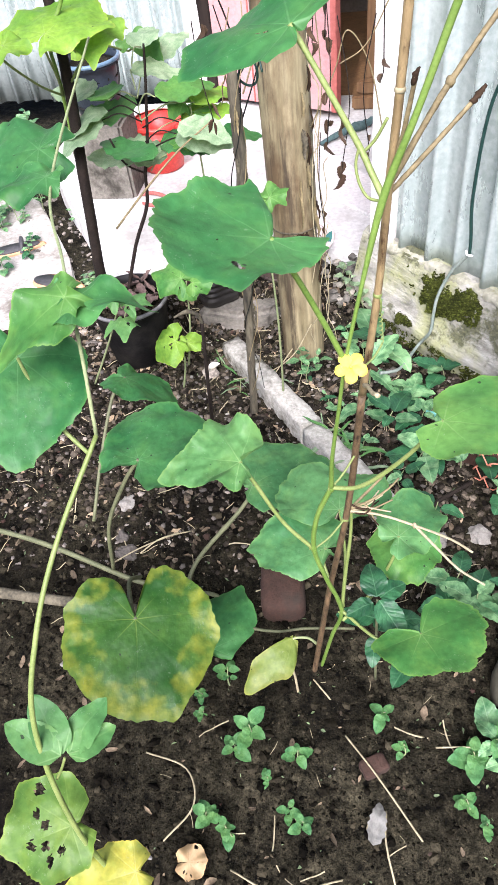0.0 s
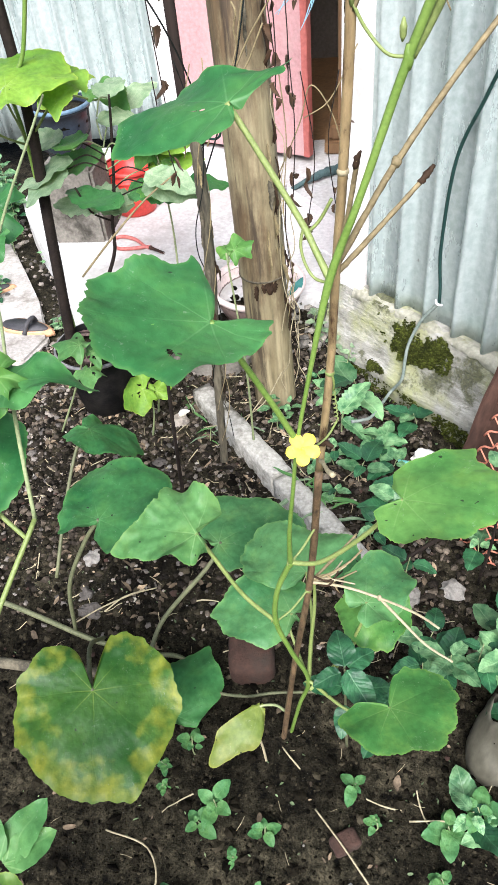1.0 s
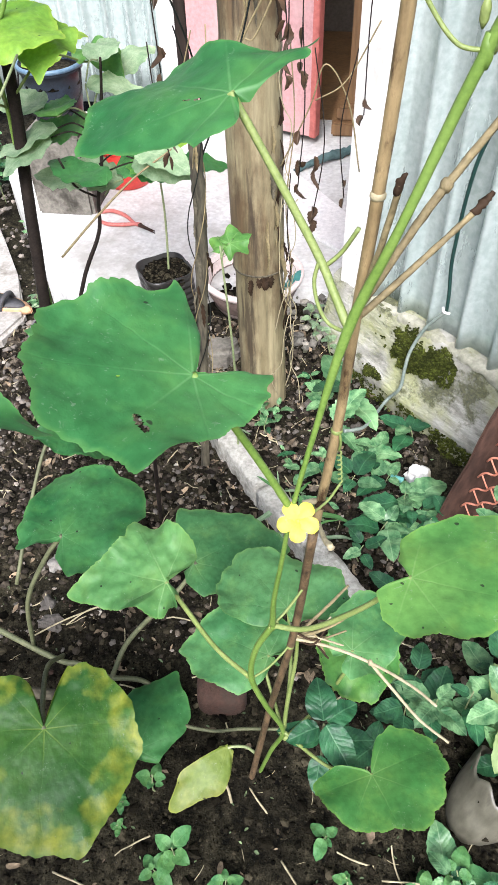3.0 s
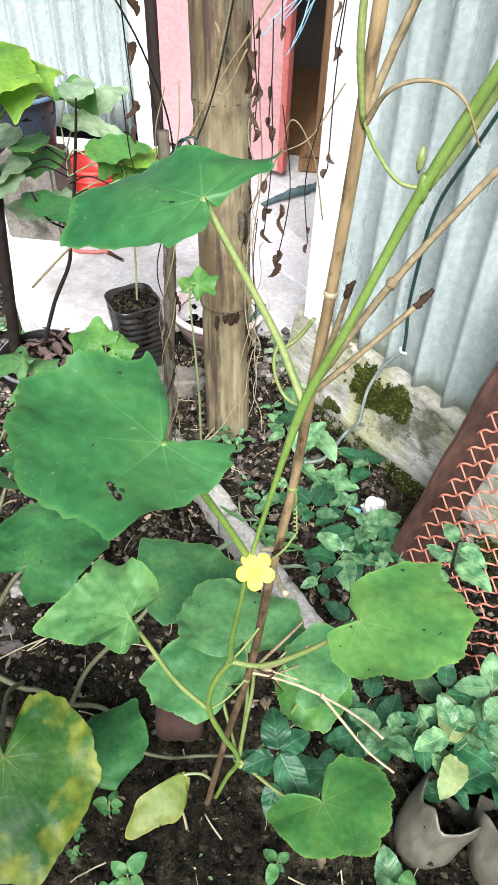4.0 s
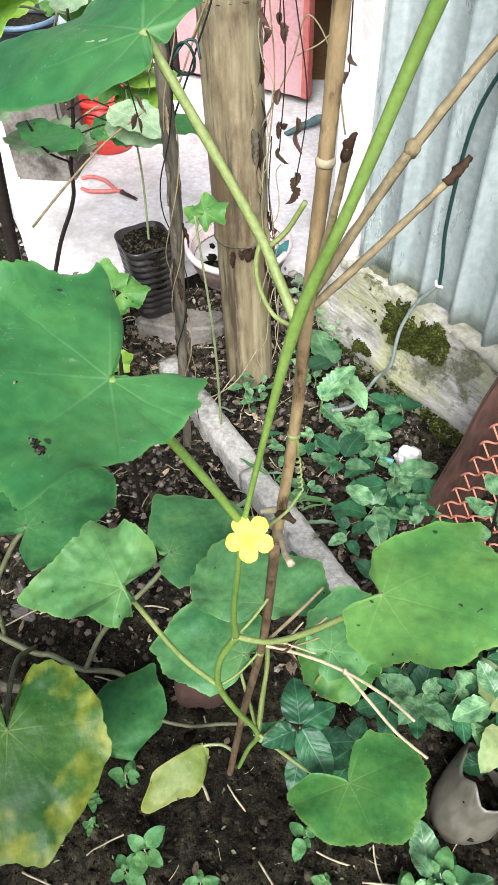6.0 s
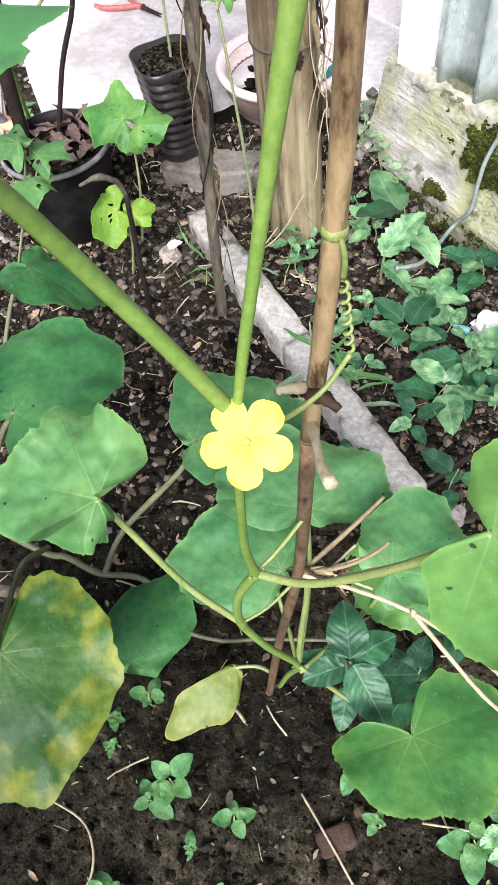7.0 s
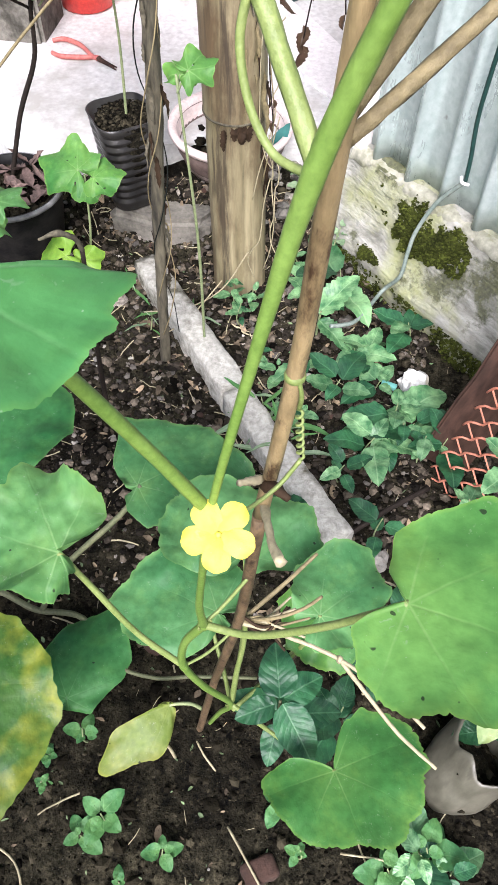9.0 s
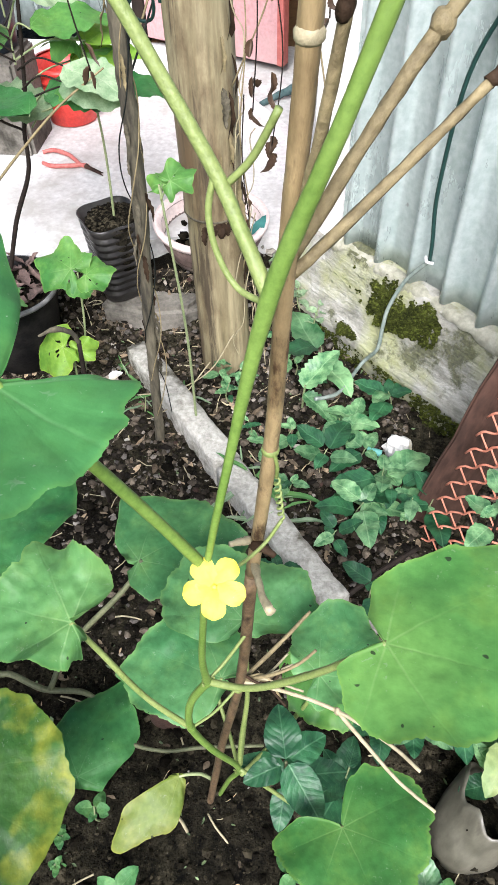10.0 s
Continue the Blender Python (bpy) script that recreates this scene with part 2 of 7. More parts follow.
def soil_material():
    """Damp garden soil: drier olive patches, crumbs, pits with their shade put into the colour, a few pale grains."""
    m, nodes, links, p = graph("soil")
    n1 = tex(nodes, links, "Noise", 3.2, None, 6.0, 0.6)
    n2 = tex(nodes, links, "Noise", 42.0, None, 8.0, 0.72)
    n3 = tex(nodes, links, "Noise", 210.0, None, 4.0, 0.7)
    n4 = tex(nodes, links, "Noise", 330.0, None, 1.0)
    col = ramp(nodes, links, n1.outputs[0], [(0.36, (0.009, 0.0078, 0.0052)), (0.64, (0.06, 0.054, 0.035))])
    col = mixed(nodes, links, 1.0, col, ramp(nodes, links, n2.outputs[0], [(0.37, (0.05, 0.05, 0.05)), (0.5, (0.6, 0.6, 0.58)), (0.68, (1.6, 1.58, 1.54))]), "MULTIPLY")
    col = mixed(nodes, links, 1.0, col, ramp(nodes, links, n3.outputs[0], [(0.32, (0.25, 0.25, 0.25)), (0.68, (1.6, 1.58, 1.55))]), "MULTIPLY")
    col = mixed(nodes, links, ramp(nodes, links, n4.outputs[0], [(0.745, (0, 0, 0)), (0.78, (0.7, 0.7, 0.7))]), col, (0.16, 0.15, 0.125))
    links.new(col, p.inputs["Base Color"])
    p.inputs["Roughness"].default_value, p.inputs["Specular IOR Level"].default_value = 0.85, 0.08
    bumped(nodes, links, p, math_node(nodes, links, "ADD", n2.outputs[0], math_node(nodes, links, "MULTIPLY", n3.outputs[0], 0.35)), 1.0, 0.012)
    return m


def bamboo_material():
    """Weathered culm: olive-grey skin, long dark brown streaks, blotches of mould."""
    m, nodes, links, p = graph("weathered_bamboo")
    n1 = tex(nodes, links, "Noise", 30.0, (1, 1, 0.05), 6.0)
    n2 = tex(nodes, links, "Noise", 22.0, (1, 1, 0.07), 8.0, 0.7)
    n3 = tex(nodes, links, "Noise", 6.0, (1, 1, 0.4), 7.0, 0.7)
    n4 = tex(nodes, links, "Noise", 120.0, (1, 1, 0.1), 3.0)
    col = ramp(nodes, links, n1.outputs[0], [(0.3, (0.15, 0.125, 0.065)), (0.7, (0.33, 0.285, 0.17))])
    col = mixed(nodes, links, ramp(nodes, links, n3.outputs[0], [(0.46, (0, 0, 0)), (0.6, (0.85, 0.85, 0.85))]), col, (0.085, 0.052, 0.026))
    col = mixed(nodes, links, ramp(nodes, links, n2.outputs[0], [(0.56, (0, 0, 0)), (0.64, (0.85, 0.85, 0.85))]), col, (0.04, 0.028, 0.018))
    col = mixed(nodes, links, 1.0, col, ramp(nodes, links, n4.outputs[0], [(0.3, (0.75, 0.75, 0.75)), (0.7, (1.2, 1.2, 1.2))]), "MULTIPLY")
    links.new(col, p.inputs["Base Color"])
    p.inputs["Roughness"].default_value = 0.6
    bumped(nodes, links, p, n1.outputs[0], 0.6, 0.004)
    return m


LEAF_DEEP = leaf_material("leaf_deep_green", (0.018, 0.105, 0.03), (0.046, 0.172, 0.053), (0.15, 0.31, 0.14), 0.22)
LEAF_MID = leaf_material("leaf_mid_green", (0.042, 0.165, 0.036), (0.105, 0.268, 0.064), (0.26, 0.42, 0.16), 0.28)
LEAF_PALE = leaf_material("leaf_pale_green", (0.056, 0.175, 0.054), (0.092, 0.235, 0.078), (0.3, 0.47, 0.21), 0.3)
LEAF_LIGHT = leaf_material("leaf_light_green", (0.045, 0.165, 0.058), (0.095, 0.25, 0.09), (0.3, 0.46, 0.23), 0.28)
LEAF_TURNING = leaf_material("leaf_turning_yellow", (0.014, 0.07, 0.009), (0.04, 0.115, 0.018), (0.16, 0.23, 0.045), 0.2, (0.25, 0.265, 0.03), vein_width=0.0016, show=0.4)
LEAF_YELLOW = leaf_material("leaf_yellow", (0.22, 0.25, 0.035), (0.32, 0.335, 0.06), (0.45, 0.44, 0.17), 0.25, (0.19, 0.27, 0.06))
LEAF_EATEN = leaf_material("leaf_eaten", (0.05, 0.125, 0.022), (0.1, 0.19, 0.034), (0.22, 0.31, 0.1), 0.22)
# bright lime carries the squash leaves' backlight; also used for yellow-green leaves
LEAF_LIME = leaf_material("leaf_lime", (0.115, 0.27, 0.035), (0.2, 0.38, 0.055), (0.42, 0.55, 0.22), 0.4)
LEAF_GREY = weed_material("leaf_grey_green", (0.16, 0.27, 0.15), (0.29, 0.4, 0.26), (0.4, 0.5, 0.35), 0.3, 0.5, 0.3, 60.0)
LEAF_WEED = weed_material("leaf_weed", (0.01, 0.06, 0.027), (0.03, 0.125, 0.05), (0.12, 0.27, 0.14), 0.15, 0.43, 0.35)
LEAF_WEED_PALE = weed_material("leaf_weed_pale", (0.036, 0.14, 0.054), (0.2, 0.38, 0.18), (0.34, 0.5, 0.29), 0.22, 0.34, 0.5)
LEAF_OLD = leaf_material("leaf_fading", (0.14, 0.23, 0.085), (0.25, 0.34, 0.15), (0.4, 0.46, 0.25), 0.35, (0.27, 0.31, 0.14), 0.45)
LEAF_DEAD = leaf_material("leaf_dead", (0.016, 0.011, 0.008), (0.075, 0.052, 0.034), (0.1, 0.075, 0.05), 0.12)
LEAF_TAN = leaf_material("leaf_tan", (0.24, 0.17, 0.09), (0.42, 0.33, 0.19), (0.45, 0.36, 0.22), 0.2)
STEM = surface("green_stem", (0.085, 0.165, 0.024), (0.15, 0.24, 0.05), 18, 0.5, 0.12, 260)
STEM_PALE = surface("pale_stem", (0.115, 0.17, 0.04), (0.21, 0.26, 0.085), 25, 0.5, 0.25, 300)
STEM_GREY = surface("grey_green_stem", (0.13, 0.18, 0.08), (0.26, 0.30, 0.15), 25, 0.6, 0.3, 200)
STEM_VINE = surface("trailing_stem", (0.06, 0.072, 0.035), (0.14, 0.15, 0.078), 25, 0.6, 0.3, 200)
STEM_DARK = surface("dark_woody_stem", (0.005, 0.004, 0.0035), (0.024, 0.018, 0.014), 30, 0.75, 0.4, 150, spec=0.15)
DRY = surface("dry_stem", (0.105, 0.082, 0.04), (0.27, 0.222, 0.115), 30, 0.7, 0.4, 180)
STRAW = surface("straw", (0.21, 0.18, 0.105), (0.42, 0.375, 0.24), 30, 0.7, 0.3, 180)
PETAL = leaf_material("petal", (0.9, 0.7, 0.075), (0.93, 0.75, 0.11), (0.92, 0.74, 0.1), 0.25, None, 0.6, show=0.0, side=0.0)
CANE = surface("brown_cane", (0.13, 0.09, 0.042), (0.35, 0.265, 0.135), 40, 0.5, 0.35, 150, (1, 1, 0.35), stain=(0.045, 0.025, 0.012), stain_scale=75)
# darker copy of the cane, with shade put into its colour
CANE_SHADED = surface("shaded_cane", (0.03, 0.019, 0.01), (0.15, 0.1, 0.052), 40, 0.6, 0.5, 140, (1, 1, 0.45), stain=(0.016, 0.009, 0.005), stain_scale=60)
BAMBOO = bamboo_material()
BAMBOO_NODE = surface("bamboo_node", (0.01, 0.0065, 0.004), (0.05, 0.03, 0.017), 30, 0.75, 0.6, 90, spec=0.15)
STAKE = surface("mouldy_stake", (0.035, 0.031, 0.021), (0.135, 0.12, 0.08), 30, 0.85, 0.7, 120, (1, 1, 0.2), stain=(0.014, 0.013, 0.009), stain_scale=14)
SOIL = soil_material()
CLOD = surface("soil_clod", (0.0032, 0.0028, 0.002), (0.036, 0.0318, 0.021), 30, 0.95, 0.8, 150, island=0.9, spec=0.05)
CLOD_DRY = surface("dry_clod", (0.006, 0.005, 0.0036), (0.11, 0.093, 0.072), 30, 0.9, 0.8, 150, island=0.9, spec=0.1)
PEBBLE = surface("pebble", (0.07, 0.062, 0.052), (0.26, 0.235, 0.205), 30, 0.8, 0.5, 200, island=0.6)
CHIP = surface("mortar_chip", (0.2, 0.19, 0.165), (0.38, 0.365, 0.33), 30, 0.85, 0.5, 200, island=0.4)
BRICK = surface("red_brick", (0.022, 0.012, 0.008), (0.062, 0.03, 0.02), 20, 0.9, 0.6, 120, stain=(0.03, 0.022, 0.016), stain_scale=8)
SLAB = surface("worn_concrete", (0.47, 0.468, 0.45), (0.67, 0.67, 0.65), 5, 0.75, 0.4, 60, stain=(0.38, 0.365, 0.335), stain_scale=3.5)
LEDGE = surface("dirty_concrete", (0.07, 0.065, 0.052), (0.22, 0.205, 0.175), 9, 0.85, 0.6, 80, stain=(0.035, 0.032, 0.024), stain_scale=6)
STRIP = surface("pale_kerb", (0.2, 0.195, 0.165), (0.53, 0.52, 0.47), 9, 0.85, 0.9, 90, stain=(0.08, 0.075, 0.052), stain_scale=9)
WHITE_PAINT = surface("white_paint", (0.62, 0.605, 0.595), (0.76, 0.745, 0.73), 6, 0.6, 0.2, 80, stain=(0.48, 0.44, 0.4), stain_scale=3)
# door paints darkened in colour, in place of the roof's shade
PINK = surface("pink_paint_shaded", (0.42, 0.23, 0.23), (0.52, 0.3, 0.3), 3, 0.5, 0.1, 60, stain=(0.47, 0.32, 0.31), stain_scale=2)
PINK_EDGE = surface("red_paint", (0.34, 0.085, 0.07), (0.45, 0.14, 0.12), 6, 0.5, 0.2, 60)
DARK_WOOD = surface("dark_wood", (0.008, 0.006, 0.005), (0.028, 0.02, 0.016), 12, 0.7, 0.3, 60, (1, 1, 0.1), spec=0.15)
BROWN_WOOD = surface("brown_wood", (0.12, 0.065, 0.03), (0.24, 0.14, 0.065), 12, 0.5, 0.3, 60, (1, 1, 0.1))
# dark tone that stands for the shade inside the room
ROOM_SHADE = surface("room_shade", (0.08, 0.07, 0.06), (0.14, 0.12, 0.1), 4, 0.8)
BLACK_PLASTIC = surface("black_plastic", (0.003, 0.003, 0.0033), (0.009, 0.009, 0.0095), 14, 0.55, 0.15, 120, stain=(0.02, 0.019, 0.017), stain_scale=8, spec=0.14)
BLUE_PLASTIC = surface("blue_black_plastic", (0.008, 0.012, 0.018), (0.026, 0.036, 0.052), 10, 0.4, 0.15, 90, spec=0.3)
RED_PLASTIC = surface("red_plastic", (0.55, 0.03, 0.025), (0.72, 0.07, 0.05), 8, 0.35, 0.1, 80)
PINK_PLASTIC = surface("faded_pink_plastic", (0.68, 0.55, 0.51), (0.80, 0.70, 0.66), 8, 0.5, 0.15, 80)
RUSTY_BASIN = surface("brown_basin", (0.10, 0.07, 0.06), (0.22, 0.16, 0.14), 10, 0.6, 0.3, 80)
FADED_RED = surface("faded_red_plastic", (0.42, 0.1, 0.085), (0.55, 0.19, 0.16), 20, 0.5, 0.1, 80)
RUST = surface("rusty_red_mesh", (0.34, 0.11, 0.065), (0.56, 0.23, 0.15), 30, 0.7, 0.4, 150)
DARK_STEEL = surface("dark_plank", (0.012, 0.007, 0.005), (0.085, 0.045, 0.032), 16, 0.8, 0.6, 90, (1, 1, 0.3), stain=(0.014, 0.009, 0.007), stain_scale=9, spec=0.2)
CABLE = surface("dark_green_cable", (0.005, 0.022, 0.018), (0.014, 0.045, 0.038), 14, 0.4, 0.1, 90)
CABLE_PALE = surface("dusty_cable", (0.1, 0.14, 0.12), (0.24, 0.28, 0.25), 20, 0.6, 0.2, 120)
CORD = surface("blue_cord", (0.2, 0.45, 0.6), (0.35, 0.6, 0.75), 40, 0.6)
DARK_CORD = surface("dark_cord", (0.004, 0.005, 0.004), (0.012, 0.015, 0.013), 40, 0.7, spec=0.1)
BAG = surface("dusty_grow_bag", (0.055, 0.052, 0.037), (0.13, 0.124, 0.094), 9, 0.4, 0.04, 60, (1, 1, 0.5), stain=(0.032, 0.03, 0.021), stain_scale=14, spec=0.45)
SHOE = surface("shoe_black", (0.02, 0.02, 0.022), (0.06, 0.06, 0.065), 20, 0.6)
SOLE = surface("shoe_sole", (0.42, 0.22, 0.12), (0.6, 0.36, 0.2), 20, 0.7)
STONE_WHITE = surface("white_stone", (0.42, 0.42, 0.40), (0.62, 0.61, 0.58), 18, 0.8, 0.6, 90, stain=(0.45, 0.38, 0.14), stain_scale=10)


def tin_material():
    """Galvanised sheet: bluish zinc bloom, pale chalky runs, small rust spots."""
    m, nodes, links, p = graph("galvanised_tin")
    n1 = tex(nodes, links, "Noise", 7.0, (1, 1, 0.25), 8.0, 0.7)
    n2 = tex(nodes, links, "Noise", 60.0, None, 4.0)
    n3 = tex(nodes, links, "Noise", 26.0, (1, 1, 0.5), 3.0)
    col = ramp(nodes, links, n1.outputs[0], [(0.3, (0.3, 0.37, 0.35)), (0.55, (0.39, 0.47, 0.45)), (0.75, (0.56, 0.63, 0.61))])
    col = mixed(nodes, links, 0.25, col, ramp(nodes, links, n2.outputs[0], [(0.35, (0.3, 0.36, 0.35)), (0.65, (0.75, 0.8, 0.79))]))
    col = mixed(nodes, links, ramp(nodes, links, n3.outputs[0], [(0.71, (0, 0, 0)), (0.76, (0.8, 0.8, 0.8))]), col, (0.2, 0.2, 0.19))
    links.new(col, p.inputs["Base Color"])
    links.new(ramp(nodes, links, n1.outputs[0], [(0.3, (0.22, 0.22, 0.22)), (0.7, (0.36, 0.36, 0.36))]), p.inputs["Roughness"])
    p.inputs["Metallic"].default_value = 0.4
    bumped(nodes, links, p, n2.outputs[0], 0.12, 0.003)
    return m


def moss_material():
    """Rough plaster with moss cushions, algae and grime."""
    m, nodes, links, p = graph("mossy_plaster")
    n1 = tex(nodes, links, "Noise", 14.0, None, 8.0, 0.65)
    n2 = tex(nodes, links, "Noise", 5.5, None, 6.0, 0.6)
    n3 = tex(nodes, links, "Noise", 120.0, None, 3.0)
    n5 = tex(nodes, links, "Noise", 16.0, (0.35, 0.35, 2.6), 6.0, 0.65)
    n6 = tex(nodes, links, "Noise", 45.0, (0.5, 0.5, 2.0), 4.0, 0.6)
    col = ramp(nodes, links, n1.outputs[0], [(0.3, (0.1, 0.1, 0.08)), (0.46, (0.23, 0.228, 0.195)), (0.66, (0.38, 0.375, 0.335))])
    col = mixed(nodes, links, ramp(nodes, links, n5.outputs[0], [(0.48, (0, 0, 0)), (0.66, (0.7, 0.7, 0.7))]), col, (0.44, 0.436, 0.4))
    col = mixed(nodes, links, ramp(nodes, links, n6.outputs[0], [(0.58, (0, 0, 0)), (0.7, (0.6, 0.6, 0.6))]), col, (0.12, 0.12, 0.09))
    col = mixed(nodes, links, ramp(nodes, links, n2.outputs[0], [(0.48, (0, 0, 0)), (0.64, (0.6, 0.6, 0.6))]), col, (0.24, 0.265, 0.07))
    n4 = tex(nodes, links, "Noise", 7.0, None, 8.0, 0.7)
    col = mixed(nodes, links, ramp(nodes, links, n4.outputs[0], [(0.55, (0, 0, 0)), (0.62, (0.9, 0.9, 0.9))]), col, ramp(nodes, links, n3.outputs[0], [(0.3, (0.03, 0.034, 0.018)), (0.7, (0.1, 0.105, 0.045))]))
    links.new(col, p.inputs["Base Color"])
    p.inputs["Roughness"].default_value = 0.95
    bumped(nodes, links, p, math_node(nodes, links, "ADD", n6.outputs[0], math_node(nodes, links, "MULTIPLY", n3.outputs[0], 0.5)), 0.9, 0.008)
    return m


TIN, MOSS = tin_material(), moss_material()


# ---- builders ----
def mesh_of(bm, name, material, smooth=True):
    me = bpy.data.meshes.new(name)
    bm.to_mesh(me)
    bm.free()
    me.materials.append(material)
    if smooth:
        me.shade_smooth()
    return me


def thing(name, label, category, at=(0, 0, 0), group="", kind=""):
    ob = new(name)
    ob.empty_display_size = 0.05
    ob.matrix_basis = Matrix.Translation(at)
    return tagged(ob, label, category, group, kind)


def under(ob, parent):
    """Makes ob a part of parent; each object keeps its place in the world."""
    ob.parent = parent
    ob.matrix_parent_inverse = parent.matrix_basis.inverted()
    return ob


def part(name, bm, material, parent, label="", smooth=True, m=None):
    me = bm if isinstance(bm, bpy.types.Mesh) else mesh_of(bm, name, material, smooth)
    ob = new(name, me)
    if m is not None:
        ob.matrix_basis = m
    if label:
        ob["label"] = label
    return under(ob, parent)


def single(name, bm, material, label, category, kind="", smooth=True, group=""):
    return tagged(new(name, mesh_of(bm, name, material, smooth)), label, category, group, kind)


def glide(points, steps=6):
    """A smooth line through the points."""
    P = [Vector(p) for p in points]
    P = [P[0] * 2 - P[1]] + P + [P[-1] * 2 - P[-2]]
    out = []
    for k in range(1, len(P) - 2):
        for j in range(steps):
            t = j / steps
            a, b, c, d = P[k - 1], P[k], P[k + 1], P[k + 2]
            out.append(0.5 * ((2 * b) + (c - a) * t + (2 * a - 5 * b + 4 * c - d) * t * t + (3 * b - a - 3 * c + d) * t ** 3))
    out.append(P[-2])
    return out


def tube(points, radius, sides=8, steps=6, bm=None, rough=0.0, seed=0):
    """A rounded stalk along the points; radius is a number or one for each point."""
    bm = bm or bmesh.new()
    rnd = random.Random(seed)
    line = glide(points, steps) if steps > 1 else [Vector(p) for p in points]
    n = len(line)
    if isinstance(radius, (int, float)):
        radius = [radius] * len(points)
    rings = []
    side = None
    for k, p in enumerate(line):
        d = (line[min(k + 1, n - 1)] - line[max(k - 1, 0)]).normalized()
        if side is None:
            side = d.orthogonal().normalized()
        side = (side - d * side.dot(d)).normalized()
        up = d.cross(side)
        f = k / (n - 1) * (len(radius) - 1)
        j = min(int(f), len(radius) - 2)
        r = radius[j] + (radius[j + 1] - radius[j]) * (f - j)
        rings.append([bm.verts.new(p + (side * math.cos(a) + up * math.sin(a)) * r * (1 + rough * rnd.uniform(-1, 1))) for a in (2 * math.pi * i / sides for i in range(sides))])
    for a, b in zip(rings, rings[1:]):
        for i in range(sides):
            bm.faces.new((a[i], a[(i + 1) % sides], b[(i + 1) % sides], b[i]))
    bm.faces.new(rings[0][::-1])
    bm.faces.new(rings[-1])
    return bm


def lathe(profile, sides=40, bm=None, at=(0, 0, 0), wobble=0.0, seed=0, caps=True):
    """A turned body from (radius, height) pairs."""
    bm = bm or bmesh.new()
    rnd = random.Random(seed)
    rings = []
    for r, z in profile:
        rings.append([bm.verts.new((at[0] + math.cos(a) * r * (1 + wobble * rnd.uniform(-1, 1)), at[1] + math.sin(a) * r * (1 + wobble * rnd.uniform(-1, 1)), at[2] + z)) for a in (2 * math.pi * i / sides for i in range(sides))])
    for a, b in zip(rings, rings[1:]):
        for i in range(sides):
            bm.faces.new((a[i], a[(i + 1) % sides], b[(i + 1) % sides], b[i]))
    if caps:
        bm.faces.new(rings[0][::-1])
        bm.faces.new(rings[-1])
    return bm


def box(x0, y0, z0, x1, y1, z1, bevel=0.004, bm=None):
    bm2 = bmesh.new()
    bmesh.ops.create_cube(bm2, size=1)
    for v in bm2.verts:
        v.co = Vector(((x0 + x1) / 2 + v.co.x * (x1 - x0), (y0 + y1) / 2 + v.co.y * (y1 - y0), (z0 + z1) / 2 + v.co.z * (z1 - z0)))
    if bevel:
        bmesh.ops.bevel(bm2, geom=bm2.edges[:], offset=bevel, segments=2, affect="EDGES")
    for e in bm2.edges:  # flat sides stay flat
        e.smooth = False
    return bm2


def prism(outline, z0, z1, bevel=0.01):
    """A slab with that outline, its edges rounded."""
    bm = bmesh.new()
    low = [bm.verts.new((x, y, z0)) for x, y in outline]
    top = [bm.verts.new((x, y, z1)) for x, y in outline]
    n = len(outline)
    bm.faces.new(low[::-1])
    bm.faces.new(top)
    for i in range(n):
        bm.faces.new((low[i], low[(i + 1) % n], top[(i + 1) % n], top[i]))
    bmesh.ops.bevel(bm, geom=[e for e in bm.edges if e.verts[0].co.z > (z0 + z1) / 2 or e.verts[1].co.z > (z0 + z1) / 2], offset=bevel, segments=3, affect="EDGES")
    return bm


FAN7 = (-180, -150, -100, -50, 0, 50, 100, 150, 180)
FAN12 = (-180, -162, -135, -105, -75, -45, -18, 18, 45, 75, 105, 135, 162, 180)


